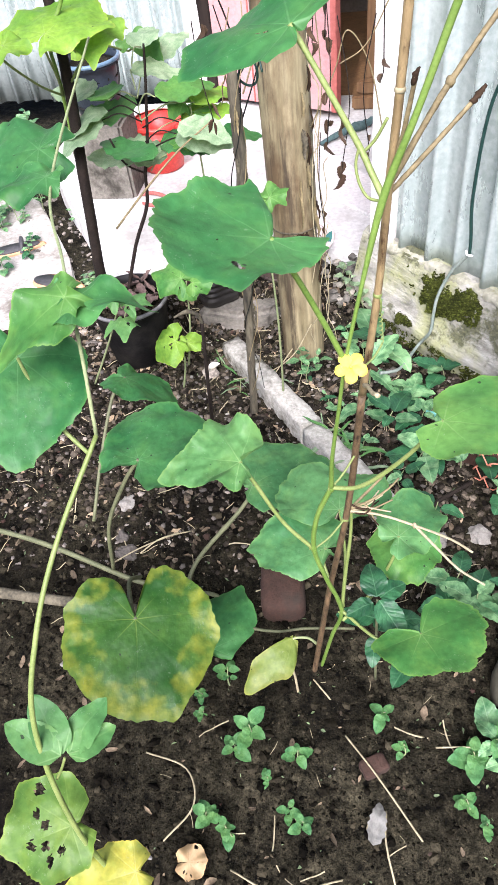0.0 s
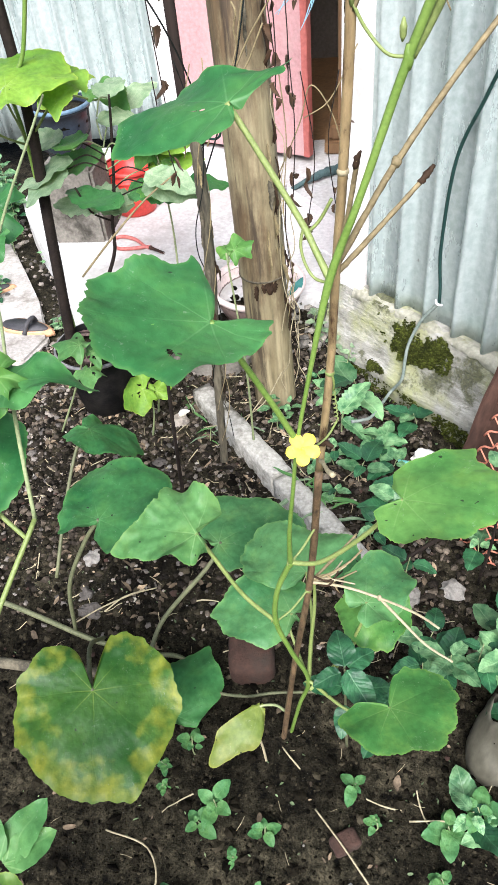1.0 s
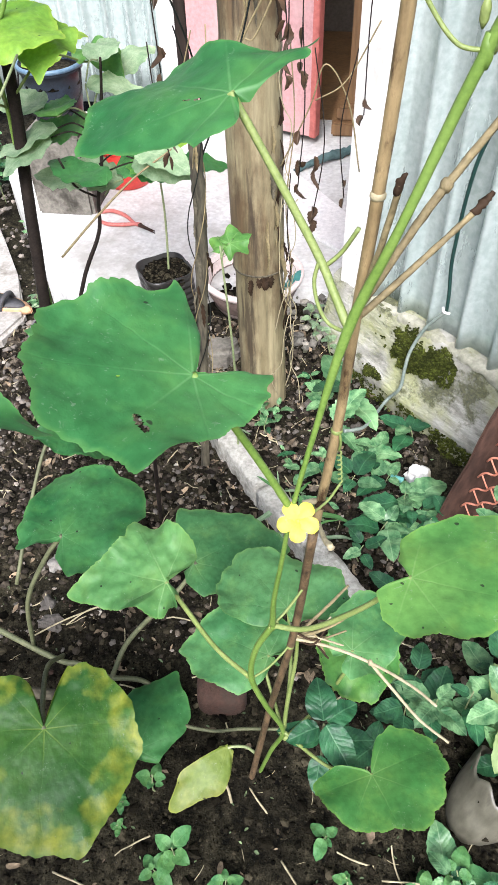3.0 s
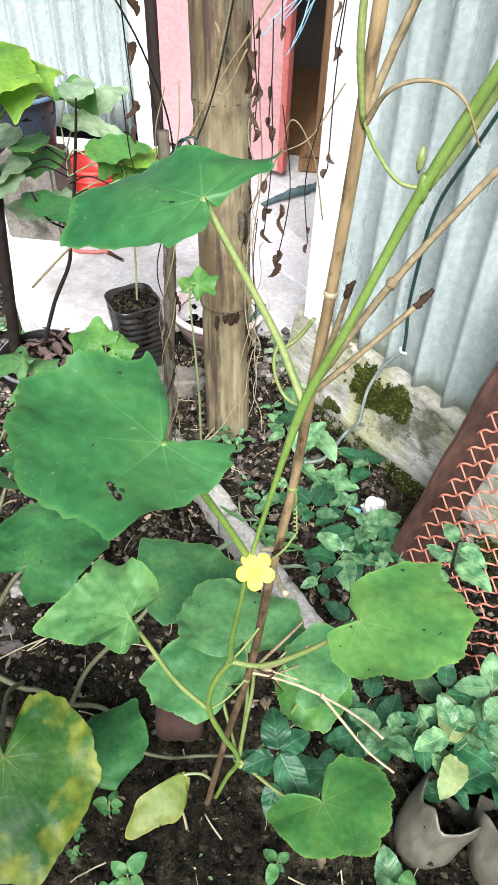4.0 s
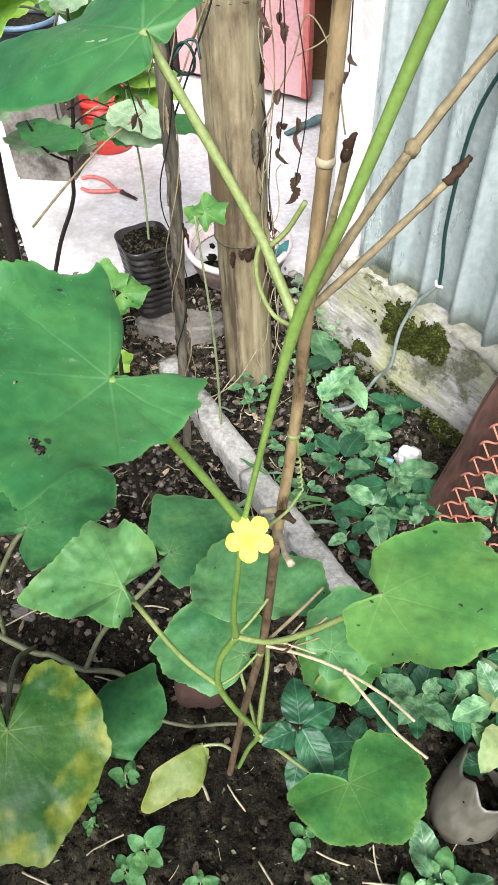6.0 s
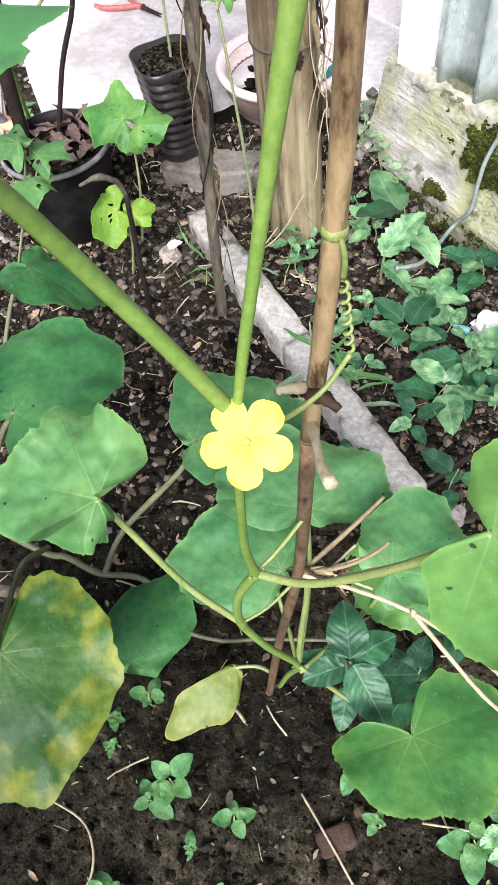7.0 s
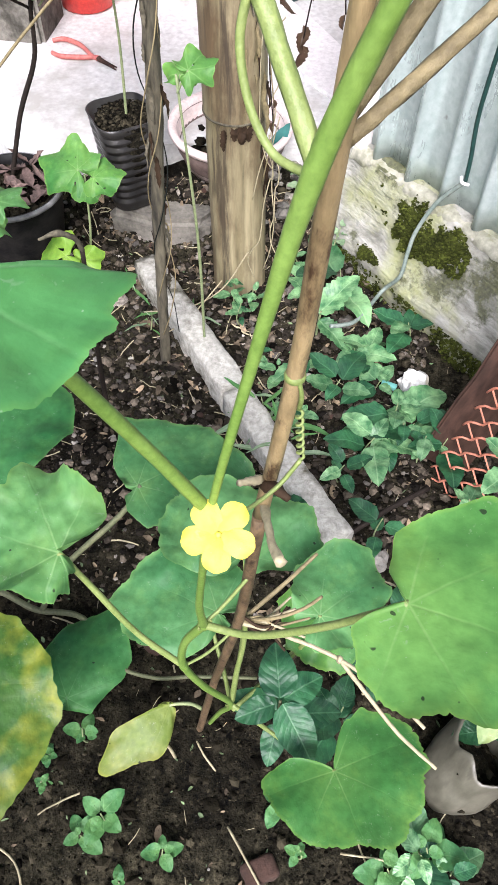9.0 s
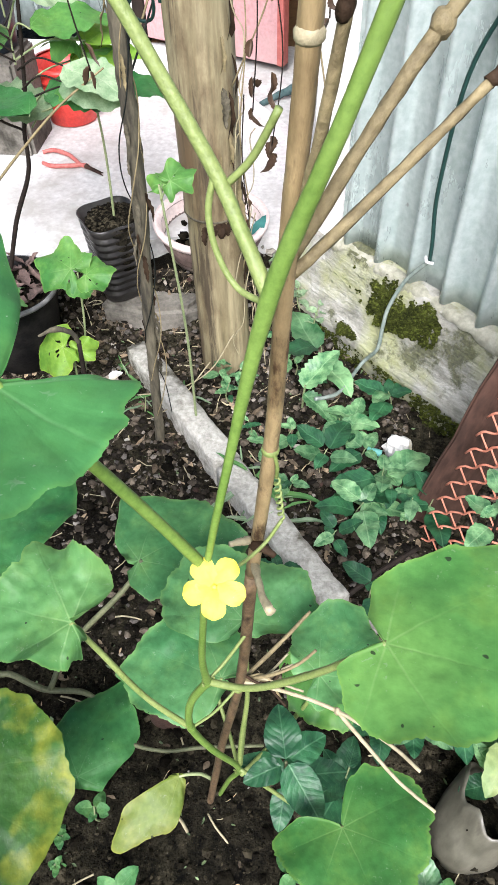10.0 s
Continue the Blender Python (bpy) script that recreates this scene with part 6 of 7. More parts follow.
leafy(side, (0.013, 0.753, 0.345), (0.1, -0.3), -154, (0.04, 0.073, 0.108, 0.112, 0.083, 0.06, 0.04), LEAF_EATEN, 46, "light green leaf eaten full of holes", torn=((0.5, -20, 0.05, 1.3, 0.4), (0.75, -35, 0.06, 1.5, 1.0), (0.6, 15, 0.045, 1.0, 0.2), (0.85, 5, 0.05, 1.4, 2.0), (0.45, 50, 0.04, 1.2, 0.8), (0.7, 40, 0.05, 1.6, 1.6), (0.95, -60, 0.06, 1.2, 0.0)))
leafy(side, (0.098, 0.724, 0.258), (0.0, -0.2), -159, (0.03, 0.04, 0.067, 0.138, 0.061, 0.04, 0.03), LEAF_YELLOW, 47, "yellow leaf eaten full of holes", holes=4)
stalk(side, [(0.08, 1.05, 0.815), (0.04, 1.07, 0.85), (0.0, 1.11, 0.885), (-0.019, 1.133, 0.897)], 0.0026)
for k, (t, L, W, rise) in enumerate(((66, 0.08, 0.046, -0.1), (40, 0.066, 0.042, 0.0), (128, 0.085, 0.05, -0.35), (160, 0.085, 0.048, -0.3))):
    P = (0.05 + 0.006 * math.cos(radians(t)), 0.785 + 0.006 * math.sin(radians(t)), 0.535)
    part("leaf", blade_leaf(L, W, 60 + k, 0.2, 0.1, 0.01, 14), LEAF_PALE, side, m=lay(P, (rise * math.cos(radians(t)), rise * math.sin(radians(t)) - 0.15), t))
part("side_shoot", tube([(0.026, 0.775, 0.48), (0.04, 0.78, 0.51), (0.05, 0.785, 0.535)], 0.002, 6, 6), STEM_PALE, side)

side.matrix_basis = Matrix.Translation((0.025, 0.005, 0)) @ side.matrix_basis

# squash leaves on the far side; backlight is put into their lime colour
far_vine = thing("squash_vine", "squash vine with large light-green leaves, bright against the tin", "vine", (-0.42, 2.4, -0.08))
part("stem", tube([(-0.45, 2.42, -0.1), (-0.43, 2.4, 0.4), (-0.4, 2.38, 0.75), (-0.36, 2.3, 0.92), (-0.3, 2.3, 1.0), (-0.2, 2.3, 1.3)], 0.005, 8, 8), STEM, far_vine)
for k, (P, lean, t, r) in enumerate((((-0.334, 2.227, 0.943), (0, -0.3), 64, (0.076, 0.08, 0.16, 0.18, 0.17, 0.14, 0.118)), ((-0.4, 2.14, 0.95), (0, -0.2), -43, (0.055, 0.06, 0.062, 0.07, 0.064, 0.06, 0.055)), ((-0.262, 2.359, 0.916), (0, -0.2), -32, (0.068, 0.082, 0.126, 0.088, 0.077, 0.074, 0.071)), ((-0.426, 2.646, 0.796), (0, -0.35), 43, (0.06, 0.07, 0.09, 0.156, 0.124, 0.097, 0.073)), ((-0.275, 2.649, 0.795), (0, -0.3), -36, (0.048, 0.047, 0.05, 0.126, 0.08, 0.055, 0.05)))):
    leafy(far_vine, P, lean, t, r, LEAF_LIME if k != 4 else LEAF_MID, 70 + k, teeth=0.007)
    stalk(far_vine, [(-0.4, 2.38, 0.75), ((-0.4 + P[0]) / 2, (2.38 + P[1]) / 2, 0.82), (P[0] - 0.01, P[1], P[2] - 0.03), P], 0.003)

# eggplant in the black pot
egg = thing("eggplant", "eggplant seedling with greyish leaves growing in the black pot", "plant", (-0.372, 2.388, 0.12))
part("stem", tube([(-0.377, 2.387, 0.09), (-0.31, 2.41, 0.28), (-0.255, 2.435, 0.40), (-0.24, 2.44, 0.5), (-0.222, 2.445, 0.56), (-0.19, 2.455, 0.75), (-0.177, 2.457, 0.84)], [0.006, 0.006, 0.0055, 0.005, 0.005, 0.004, 0.003], 8, 8, rough=0.06), STEM_DARK, egg)
for k, (P, t, s, mt) in enumerate((((-0.244, 2.509, 0.762), 20, 0.14, LEAF_GREY), ((-0.296, 2.405, 0.695), 190, 0.15, LEAF_GREY), ((-0.173, 2.339, 0.583), 170, 0.17, LEAF_DEEP), ((-0.313, 2.391, 0.677), 230, 0.13, LEAF_GREY), ((-0.22, 2.62, 0.74), 60, 0.14, LEAF_GREY), ((-0.03, 2.445, 0.595), 10, 0.13, LEAF_DEEP), ((-0.071, 2.477, 0.68), 60, 0.14, LEAF_LIME), ((-0.12, 2.42, 0.62), -20, 0.15, LEAF_GREY), ((-0.27, 2.36, 0.74), 130, 0.15, LEAF_MID), ((-0.34, 2.45, 0.72), 170, 0.15, LEAF_GREY), ((-0.16, 2.42, 0.72), 30, 0.15, LEAF_MID), ((-0.10, 2.40, 0.66), -40, 0.14, LEAF_GREY), ((-0.2, 2.50, 0.82), 90, 0.13, LEAF_GREY))):
    s *= 1.15
    rnd = random.Random(k)
    part("leaf", blade_leaf(s, s * 0.62, 80 + k, 0.08, 0.16, 0.025, 20), mt, egg, m=lay(P, (rnd.uniform(-0.25, 0.25), rnd.uniform(-0.4, -0.05)), t + rnd.uniform(-20, 20)))
    stalk(egg, [(-0.222 + 0.02 * (P[2] - 0.6), 2.445, min(P[2] - 0.03, 0.8)), ((P[0] - 0.222) / 2, (P[1] + 2.445) / 2, P[2] + 0.005), P], 0.002, STEM_DARK if k % 2 else STEM_GREY)
for k, (P, lean, t, s, mt) in enumerate((((-0.17, 2.46, 0.545), (0.05, -0.25), 178, 0.25, LEAF_GREY), ((-0.20, 2.50, 0.56), (0.0, -0.3), 2, 0.21, LEAF_DEEP), ((-0.12, 2.5, 0.63), (0.0, -0.3), 15, 0.16, LEAF_LIME), ((-0.23, 2.47, 0.68), (-0.1, -0.3), 185, 0.2, LEAF_PALE))):
    part("leaf", blade_leaf(s, s * 0.52, 130 + k, 0.1, 0.1, 0.09, 18), mt, egg, m=lay(P, lean, t))
    stalk(egg, [(-0.222, 2.445, P[2] - 0.04), ((P[0] - 0.222) / 2, (P[1] + 2.445) / 2, P[2] - 0.01), P], 0.002, STEM_GREY)
part("branch", tube([(-0.30, 2.27, 0.42), (-0.2, 2.3, 0.52), (-0.1, 2.33, 0.61), (0.0, 2.349, 0.68)], [0.003, 0.003, 0.0025, 0.002], 7, 6, rough=0.1), DRY, egg, "thin bare dry branch")
part("branch", tube([(-0.24, 2.44, 0.5), (-0.28, 2.4, 0.55), (-0.3, 2.38, 0.63)], 0.003, 7, 6), STEM_DARK, egg)


WEEDS = {}


def variant(k, broad, material):
    key = (k, broad, material.name)
    if key not in WEEDS:
        WEEDS[key] = mesh_of(blade_leaf(1.0, broad, 100 + k, 0.22, 0.12 + 0.05 * k, 0.035 if broad < 0.7 else 0.012, 12, 0.08), "leaf", material)
    return WEEDS[key]


def seedling(name, label, at, height, leaves, size, mats, seed, lean=(0.0, 0.0), stem_mat=STEM_GREY, stem_r=0.002, broad=0.6, cat="weed", group="", low=0.35):
    """A small upright plant: a stem and pairs of pointed leaves."""
    rnd = random.Random(seed)
    z0 = at[2] if len(at) > 2 else ground_height(at[0], at[1])
    p = thing(name, label, cat, (at[0], at[1], z0), group)
    tip = Vector((at[0] + lean[0] + rnd.uniform(-0.01, 0.01), at[1] + lean[1] + rnd.uniform(-0.01, 0.01), z0 + height))
    a = Vector((at[0], at[1], z0 - 0.01))
    mid = (a + tip) / 2 + Vector((rnd.uniform(-0.012, 0.012), rnd.uniform(-0.012, 0.012), 0))
    part("stem", tube([a, mid, tip], [stem_r, stem_r * 0.8, stem_r * 0.6], 6, 5), stem_mat, p)
    turn = rnd.uniform(0, 360)
    for k in range(leaves):
        f = low + (1 - low) * (k // 2 * 2 + 1) / max(1, leaves)
        f = min(1.0, f)
        s = size * rnd.uniform(0.5, 1.3) * (1.1 - 0.45 * f if leaves > 3 else 1)
        P = a + (tip - a) * f
        t = turn + 180 * (k % 2) + 87 * (k // 2) + rnd.uniform(-22, 22)
        tilt = rnd.uniform(0.05, 0.42)
        mt = mats[int(rnd.random() * len(mats))]
        P = P + Vector((math.cos(radians(t)), math.sin(radians(t)), 0.15)) * s * 0.15
        part("leaf", variant(int(rnd.random() * 5), broad, mt), mt, p, m=lay(P, (-tilt * math.cos(radians(t)) + rnd.uniform(-0.15, 0.15), -tilt * math.sin(radians(t)) + rnd.uniform(-0.15, 0.15)), t, s))
    return p




# ---- weeds and ground cover ----
DARK_MIX = [LEAF_WEED, LEAF_WEED, LEAF_WEED_PALE]
PALE_MIX = [LEAF_WEED_PALE, LEAF_WEED, LEAF_WEED_PALE, LEAF_WEED_PALE]
basil = thing("basil_weed", "tall dark glossy weed with quilted leaves beneath the vine", "weed", (0.47, 1.245, -0.14), "glossy weeds")
part("stem", tube([(0.472, 1.25, -0.15), (0.468, 1.242, 0.05), (0.465, 1.232, 0.232)], [0.0035, 0.003, 0.0024], 7, 6), STEM_VINE, basil)
for k, (P, lean, t, L, W) in enumerate((((0.468, 1.228, 0.236), (0.05, -0.2), -52, 0.1, 0.062), ((0.464, 1.234, 0.24), (0.0, -0.3), 104, 0.085, 0.062), ((0.47, 1.236, 0.236), (-0.1, -0.15), 40, 0.07, 0.052), ((0.458, 1.228, 0.228), (0.1, -0.1), -152, 0.065, 0.042), ((0.463, 1.24, 0.15), (0.1, -0.1), 175, 0.09, 0.055), ((0.472, 1.238, 0.14), (-0.1, -0.15), 12, 0.1, 0.06), ((0.466, 1.236, 0.08), (0.0, -0.1), -95, 0.07, 0.045), ((0.47, 1.245, 0.09), (-0.1, 0.0), 60, 0.09, 0.055))):
    part("leaf", blade_leaf(L * 0.85, W * 0.85, 900 + k, 0.12, 0.3, 0.012, 20), LEAF_WEED, basil, m=lay(P, lean, t))
seedling("basil_weed", "dark glossy weed with veined leaves beneath the vine", (0.56, 1.28), 0.2, 6, 0.085, [LEAF_WEED], 202, group="glossy weeds", broad=0.62)
for k, (x, y, h, n, s) in enumerate(((0.81, 1.40, 0.2, 9, 0.095), (0.875, 1.42, 0.23, 10, 0.1), (0.94, 1.38, 0.2, 9, 0.095), (0.76, 1.42, 0.17, 6, 0.09), (0.91, 1.49, 0.22, 8, 0.09), (0.69, 1.42, 0.12, 6, 0.1), (0.635, 1.40, 0.09, 5, 0.09), (0.82, 1.50, 0.15, 6, 0.08), (0.655, 1.49, 0.08, 4, 0.08), (0.72, 1.12, 0.07, 6, 0.08), (0.765, 1.10, 0.06, 5, 0.07), (0.99, 1.32, 0.17, 7, 0.09))):
    seedling("mint_weed", "leafy weed crowding round the grow bags", (x, y), h, n, s, PALE_MIX if k < 5 else DARK_MIX, 220 + k, group="leafy weeds", broad=0.66)
seedling("mint_weed", "tall leafy weed standing before the mesh", (0.79, 1.68), 0.49, 8, 0.088, [LEAF_WEED_PALE], 240, lean=(-0.03, -0.05), group="leafy weeds", broad=0.66, low=0.75, stem_mat=STEM_DARK, stem_r=0.004)
seedling("basil_weed", "dark glossy weed at the end of the kerb", (0.609, 1.655), 0.12, 4, 0.085, [LEAF_WEED], 241, group="glossy weeds", broad=0.62)
seedling("basil_weed", "dark glossy weed along the kerb", (0.42, 1.70), 0.07, 5, 0.08, [LEAF_WEED], 242, group="glossy weeds", broad=0.62)
grey_weed = thing("thistle_weed", "single pale grey-green toothed leaf rising by the plinth", "weed", (0.43, 2.2, -0.09))
part("stem", tube([(0.43, 2.2, -0.1), (0.432, 2.195, -0.04), (0.435, 2.19, 0.0)], 0.003, 6, 6), STEM_GREY, grey_weed)
part("leaf", blade_leaf(0.13, 0.07, 33, 0.35, 0.25, 0.09, 18), LEAF_WEED_PALE, grey_weed, m=lay((0.432, 2.19, -0.01), (-0.35, -0.45), 55))
part("leaf", blade_leaf(0.09, 0.05, 34, 0.35, 0.3, 0.09, 18), LEAF_WEED_PALE, grey_weed, m=lay((0.432, 2.19, -0.03), (0.2, -0.2), -30))
cover = random.Random(7)
for k in range(19):
    x, y = cover.uniform(0.40, 0.80), cover.uniform(1.72, 2.24)
    if x + 0.0 > 0.86 - 0.96 * (y - 2.1):
        continue
    if abs((x - 0.26) + (y - 1.955) * 0.9) < 0.07:
        continue
    seedling("ground_cover", "low spreading weed with dull blue-green leaves", (x, y), cover.uniform(0.03, 0.10), 5, cover.uniform(0.06, 0.125), DARK_MIX if k % 4 == 0 else PALE_MIX, 300 + k, group="low weeds", broad=0.62, low=0.5)
for k, (x, y, h, n, s) in enumerate(((0.21, 2.27, 0.09, 7, 0.045), (0.24, 2.2, 0.07, 6, 0.04), (0.27, 2.26, 0.06, 6, 0.04), (0.35, 2.4, 0.06, 6, 0.04), (0.40, 2.3, 0.08, 5, 0.09), (0.46, 2.34, 0.1, 3, 0.12), (0.30, 2.1, 0.06, 6, 0.04), (0.36, 2.05, 0.05, 5, 0.05))):
    seedling("seedling", "small weed seedling at the foot of the bamboo", (x, y), h, n, s, PALE_MIX, 340 + k, group="seedlings", broad=0.55)
for k, (x, y, h, n, s) in enumerate(((0.2, 1.09, 0.07, 6, 0.055), (0.17, 1.06, 0.04, 6, 0.035), (0.25, 1.0, 0.03, 6, 0.025), (0.309, 1.05, 0.04, 6, 0.03), (0.485, 1.159, 0.05, 6, 0.035), (0.53, 1.084, 0.04, 8, 0.022), (0.15, 0.913, 0.05, 8, 0.035), (0.19, 0.90, 0.04, 6, 0.03), (0.33, 0.922, 0.04, 8, 0.028), (0.30, 0.94, 0.03, 6, 0.026), (0.082, 1.16, 0.03, 8, 0.018), (0.09, 1.12, 0.03, 8, 0.018), (0.68, 1.08, 0.05, 8, 0.05), (0.74, 1.12, 0.06, 8, 0.055), (0.66, 1.0, 0.03, 8, 0.028), (0.70, 0.97, 0.03, 6, 0.024), (0.14, 1.2, 0.08, 6, 0.035))):
    seedling("seedling", "small weed seedling on the dark soil", (x, y), h, n, s, [LEAF_PALE, LEAF_LIGHT], 360 + k, group="seedlings", broad=0.78)
def okra(at, tip, spread, material, label, seed, leaves=3, shown=()):
    """A young okra plant: a thin stem and a few lobed, ragged leaves."""
    rnd = random.Random(seed)
    p = thing("okra_seedling", label, "seedling", at, "okra seedlings")
    a, b = Vector(at), Vector(tip)
    part("stem", tube([a - Vector((0, 0, 0.02)), (a + b) / 2 + Vector((0.01, 0, 0)), b], [0.0035, 0.003, 0.0022], 7, 6), STEM_GREY, p)
    for k, (t, r, lean) in enumerate(shown):
        P = b + Vector((0.02 * math.cos(radians(t)), 0.012 * math.sin(radians(t)), 0.006 - 0.012 * k))
        stalk(p, [b - Vector((0, 0, 0.03)), (b + P) / 2 - Vector((0, 0, 0.012)), P], 0.0016, STEM_GREY)
        leafy(p, P, lean, t, [r * q for q in (0.2, 0.4, 0.62, 0.5, 0.86, 0.72, 1.0, 0.74, 0.84, 0.5, 0.6, 0.32)], material, seed + k, teeth=0.05, droop=0.3, wave=0.006, spokes=96, rings=8, holes=2)
    for k in range(0 if shown else leaves):
        t = 150 - 360 / leaves * k + rnd.uniform(-20, 20)
        r = spread * rnd.uniform(0.8, 1.15)
        P = b + Vector((0.018 * math.cos(radians(t)), 0.018 * math.sin(radians(t)), 0.01 - 0.03 * k))
        stalk(p, [b - Vector((0, 0, 0.03 + 0.03 * k)), (b + P) / 2 - Vector((0, 0, 0.012 + 0.02 * k)), P], 0.0016, STEM_GREY)
        leafy(p, P, (-0.25 * math.cos(radians(t)), -0.25 * math.sin(radians(t))), t, [r * q for q in (0.2, 0.34, 0.6, 0.38, 0.85, 0.6, 0.95, 0.62, 0.82, 0.4, 0.58, 0.3)], material, seed + k, teeth=0.05, droop=0.5, wave=0.006, spokes=96, rings=8, holes=1)


okra((-0.172, 2.27, -0.08), (-0.131, 2.29, 0.228), 0.085, LEAF_MID, "young okra seedling with lobed green leaves", 401, shown=((148, 0.105, (0.05, -0.5)), (5, 0.075, (0.0, -0.35)), (-80, 0.05, (0.1, -0.2))))
okra((-0.168, 2.165, -0.085), (-0.145, 2.175, 0.085), 0.07, LEAF_LIME, "small okra seedling with ragged yellow-green leaves", 411, shown=((195, 0.10, (-0.25, -0.6)), (20, 0.055, (0.2, -0.4))))
okra((-0.482, 2.175, -0.09), (-0.27, 2.09, 0.30), 0.09, LEAF_PALE, "okra seedling leaning past the black pot", 421)
okra((-0.10, 2.53, 0.22), (-0.09, 2.5, 0.66), 0.075, LEAF_MID, "slender okra seedling growing from the bottle planter", 431, 4)
okra((0.17, 2.1, -0.1), (0.172, 2.02, 0.63), 0.05, LEAF_MID, "thin okra seedling beside the mouldy stake", 441, shown=((20, 0.052, (0.0, -0.45)), (80, 0.05, (-0.2, -0.5))))
for k, (x, y, h) in enumerate(((0.33, 1.93, 0.10), (0.36, 1.91, 0.07), (0.30, 1.98, 0.06), (0.12, 2.2, 0.05), (0.05, 2.2, 0.06), (0.41, 1.85, 0.08), (-0.06, 2.28, 0.05), (0.02, 2.15, 0.05))):
    seedling("grass_tuft", "narrow pale grass blades beside the kerb", (x, y), h, 6, h * 1.2, [LEAF_GREY, LEAF_PALE], 720 + k, group="grass tufts", broad=0.13, low=0.1)
for k in range(9):
    f = k / 8
    seedling("grass_tuft", "small weed growing at the edge of the porch slab", (-0.66 + 0.3 * f + 0.02 * math.sin(k * 5), 2.74 - 0.28 * f), 0.05 + 0.02 * math.sin(k * 3), 7, 0.045, [LEAF_PALE, LEAF_GREY, LEAF_WEED_PALE], 740 + k, group="grass tufts", broad=0.4, low=0.3)
shoot = thing("bare_shoot", "bare dark woody shoot with a bent dry tip", "shoot", (0.0, 1.86, -0.09))
part("stem", tube([(-0.001, 1.86, -0.1), (0.01, 1.865, 0.15), (0.024, 1.873, 0.395)], [0.0055, 0.005, 0.0042], 7, 8, rough=0.1), STEM_DARK, shoot)
part("bent_tip", tube([(0.024, 1.873, 0.39), (0.018, 1.866, 0.42), (-0.005, 1.855, 0.437), (-0.034, 1.841, 0.43)], [0.004, 0.0045, 0.0055, 0.002], 7, 6, rough=0.15), STAKE, shoot, "bent dry grey tip")
for k in range(44):
    x, y = cover.uniform(-1.5, -0.62), cover.uniform(2.75, 3.6)
    seedling("ground_cover", "small-leaved weed on the far ground", (x, y), cover.uniform(0.05, 0.14), 10, cover.uniform(0.03, 0.05), PALE_MIX, 500 + k, group="far weeds", broad=0.7)

for k in range(9):
    x, y = cover.uniform(-1.3, -0.95), cover.uniform(3.15, 3.6)
    seedling("ground_cover", "bushy small-leaved weed beside the porch", (x, y), cover.uniform(0.22, 0.36), 22, cover.uniform(0.05, 0.075), PALE_MIX, 560 + k, group="far weeds", broad=0.7)

# ---- loose things on the soil ----
def grow_bag(at, r, h, tilt, turn, seed, label):
    """A limp plastic sleeve, open at the top, part filled with soil."""
    bag = thing("grow_bag", label, "grow bag", at, "grow bags")
    m = Matrix.Translation(at) @ Matrix.Rotation(radians(turn), 4, "Z") @ Matrix.Rotation(radians(tilt), 4, "Y")
    bm = bmesh.new()
    rows = []
    n = 40
    for inner in (0, 1):
        for j in (range(15) if not inner else range(14, 4, -1)):
            f = j / 14
            row = []
            for i in range(n):
                t = 2 * math.pi * i / n
                rr = r * (0.62 + 0.42 * math.sin(math.pi / 2 * min(1, f * 2.2)) + 0.05 * f) - inner * 0.002
                rr *= 1 - 0.09 * f * abs(noise.noise((math.cos(t) * 4.5, math.sin(t) * 4.5, f * 1.2 + seed * 3))) - 0.05 * abs(noise.noise((math.cos(t) * 3 + f * 4, math.sin(t) * 3 - f * 3, seed + 9)))
                rr *= 1 + 0.035 * f * math.sin(t * 7 + seed + 2 * f) * noise.noise((t, f * 2, seed))
                rr *= 1 + (0.13 * f + 0.02) * noise.noise((math.cos(t) * 1.5, math.sin(t) * 1.5, f * 1.5 + seed)) + 0.035 * noise.noise((math.cos(t) * 6, math.sin(t) * 6, f * 3 + seed))
                z = h * f * (1 + 0.36 * noise.noise((math.cos(t) * 1.3, math.sin(t) * 1.3, seed + 5)) * f)
                row.append(bm.verts.new((rr * math.cos(t), rr * math.sin(t), z)))
            rows.append(row)
    for a, b in zip(rows, rows[1:]):
        for i in range(n):
            bm.faces.new((a[i], a[(i + 1) % n], b[(i + 1) % n], b[i]))
    bm.faces.new(rows[0][::-1])
    part("sleeve", bm, BAG, bag, m=m)
    part("soil_core", lathe([(r * 0.6, 0.01), (r * 0.92, h * 0.3), (r * 0.93, h * 0.68), (r * 0.4, h * 0.76), (0.002, h * 0.78)], 24, wobble=0.06, seed=seed), SOIL, bag, m=m)
    bits = bmesh.new()
    rnd = random.Random(seed)
    for _ in range(70):
        t, q = rnd.uniform(0, 6.28), rnd.random() ** 0.5 * r * 0.9
        lump(bits, (q * math.cos(t), q * math.sin(t), h * 0.74), rnd.uniform(0.005, 0.013), rnd)
    part("soil_crumb", bits, CLOD, bag, "crumbs of dry soil", False, m)["kind"] = "stuff"


grow_bag((0.76, 1.225, -0.165), 0.062, 0.15, 36, 45, 1, "dusty translucent plastic grow bag slumped on the soil")
grow_bag((0.925, 1.195, -0.155), 0.064, 0.15, 32, 80, 5, "second dusty grow bag leaning beside the first")

for k, (x, y, h, n, s, mats) in enumerate(((0.83, 1.32, 0.07, 4, 0.1, DARK_MIX), (0.835, 1.375, 0.13, 2, 0.11, [LEAF_OLD]), (0.985, 1.29, 0.09, 5, 0.1, PALE_MIX))):
    seedling("mint_weed", "leafy weed growing from the mouth of a grow bag", (x, y, -0.075), h, n, s, mats, 700 + k, group="leafy weeds", broad=0.64)

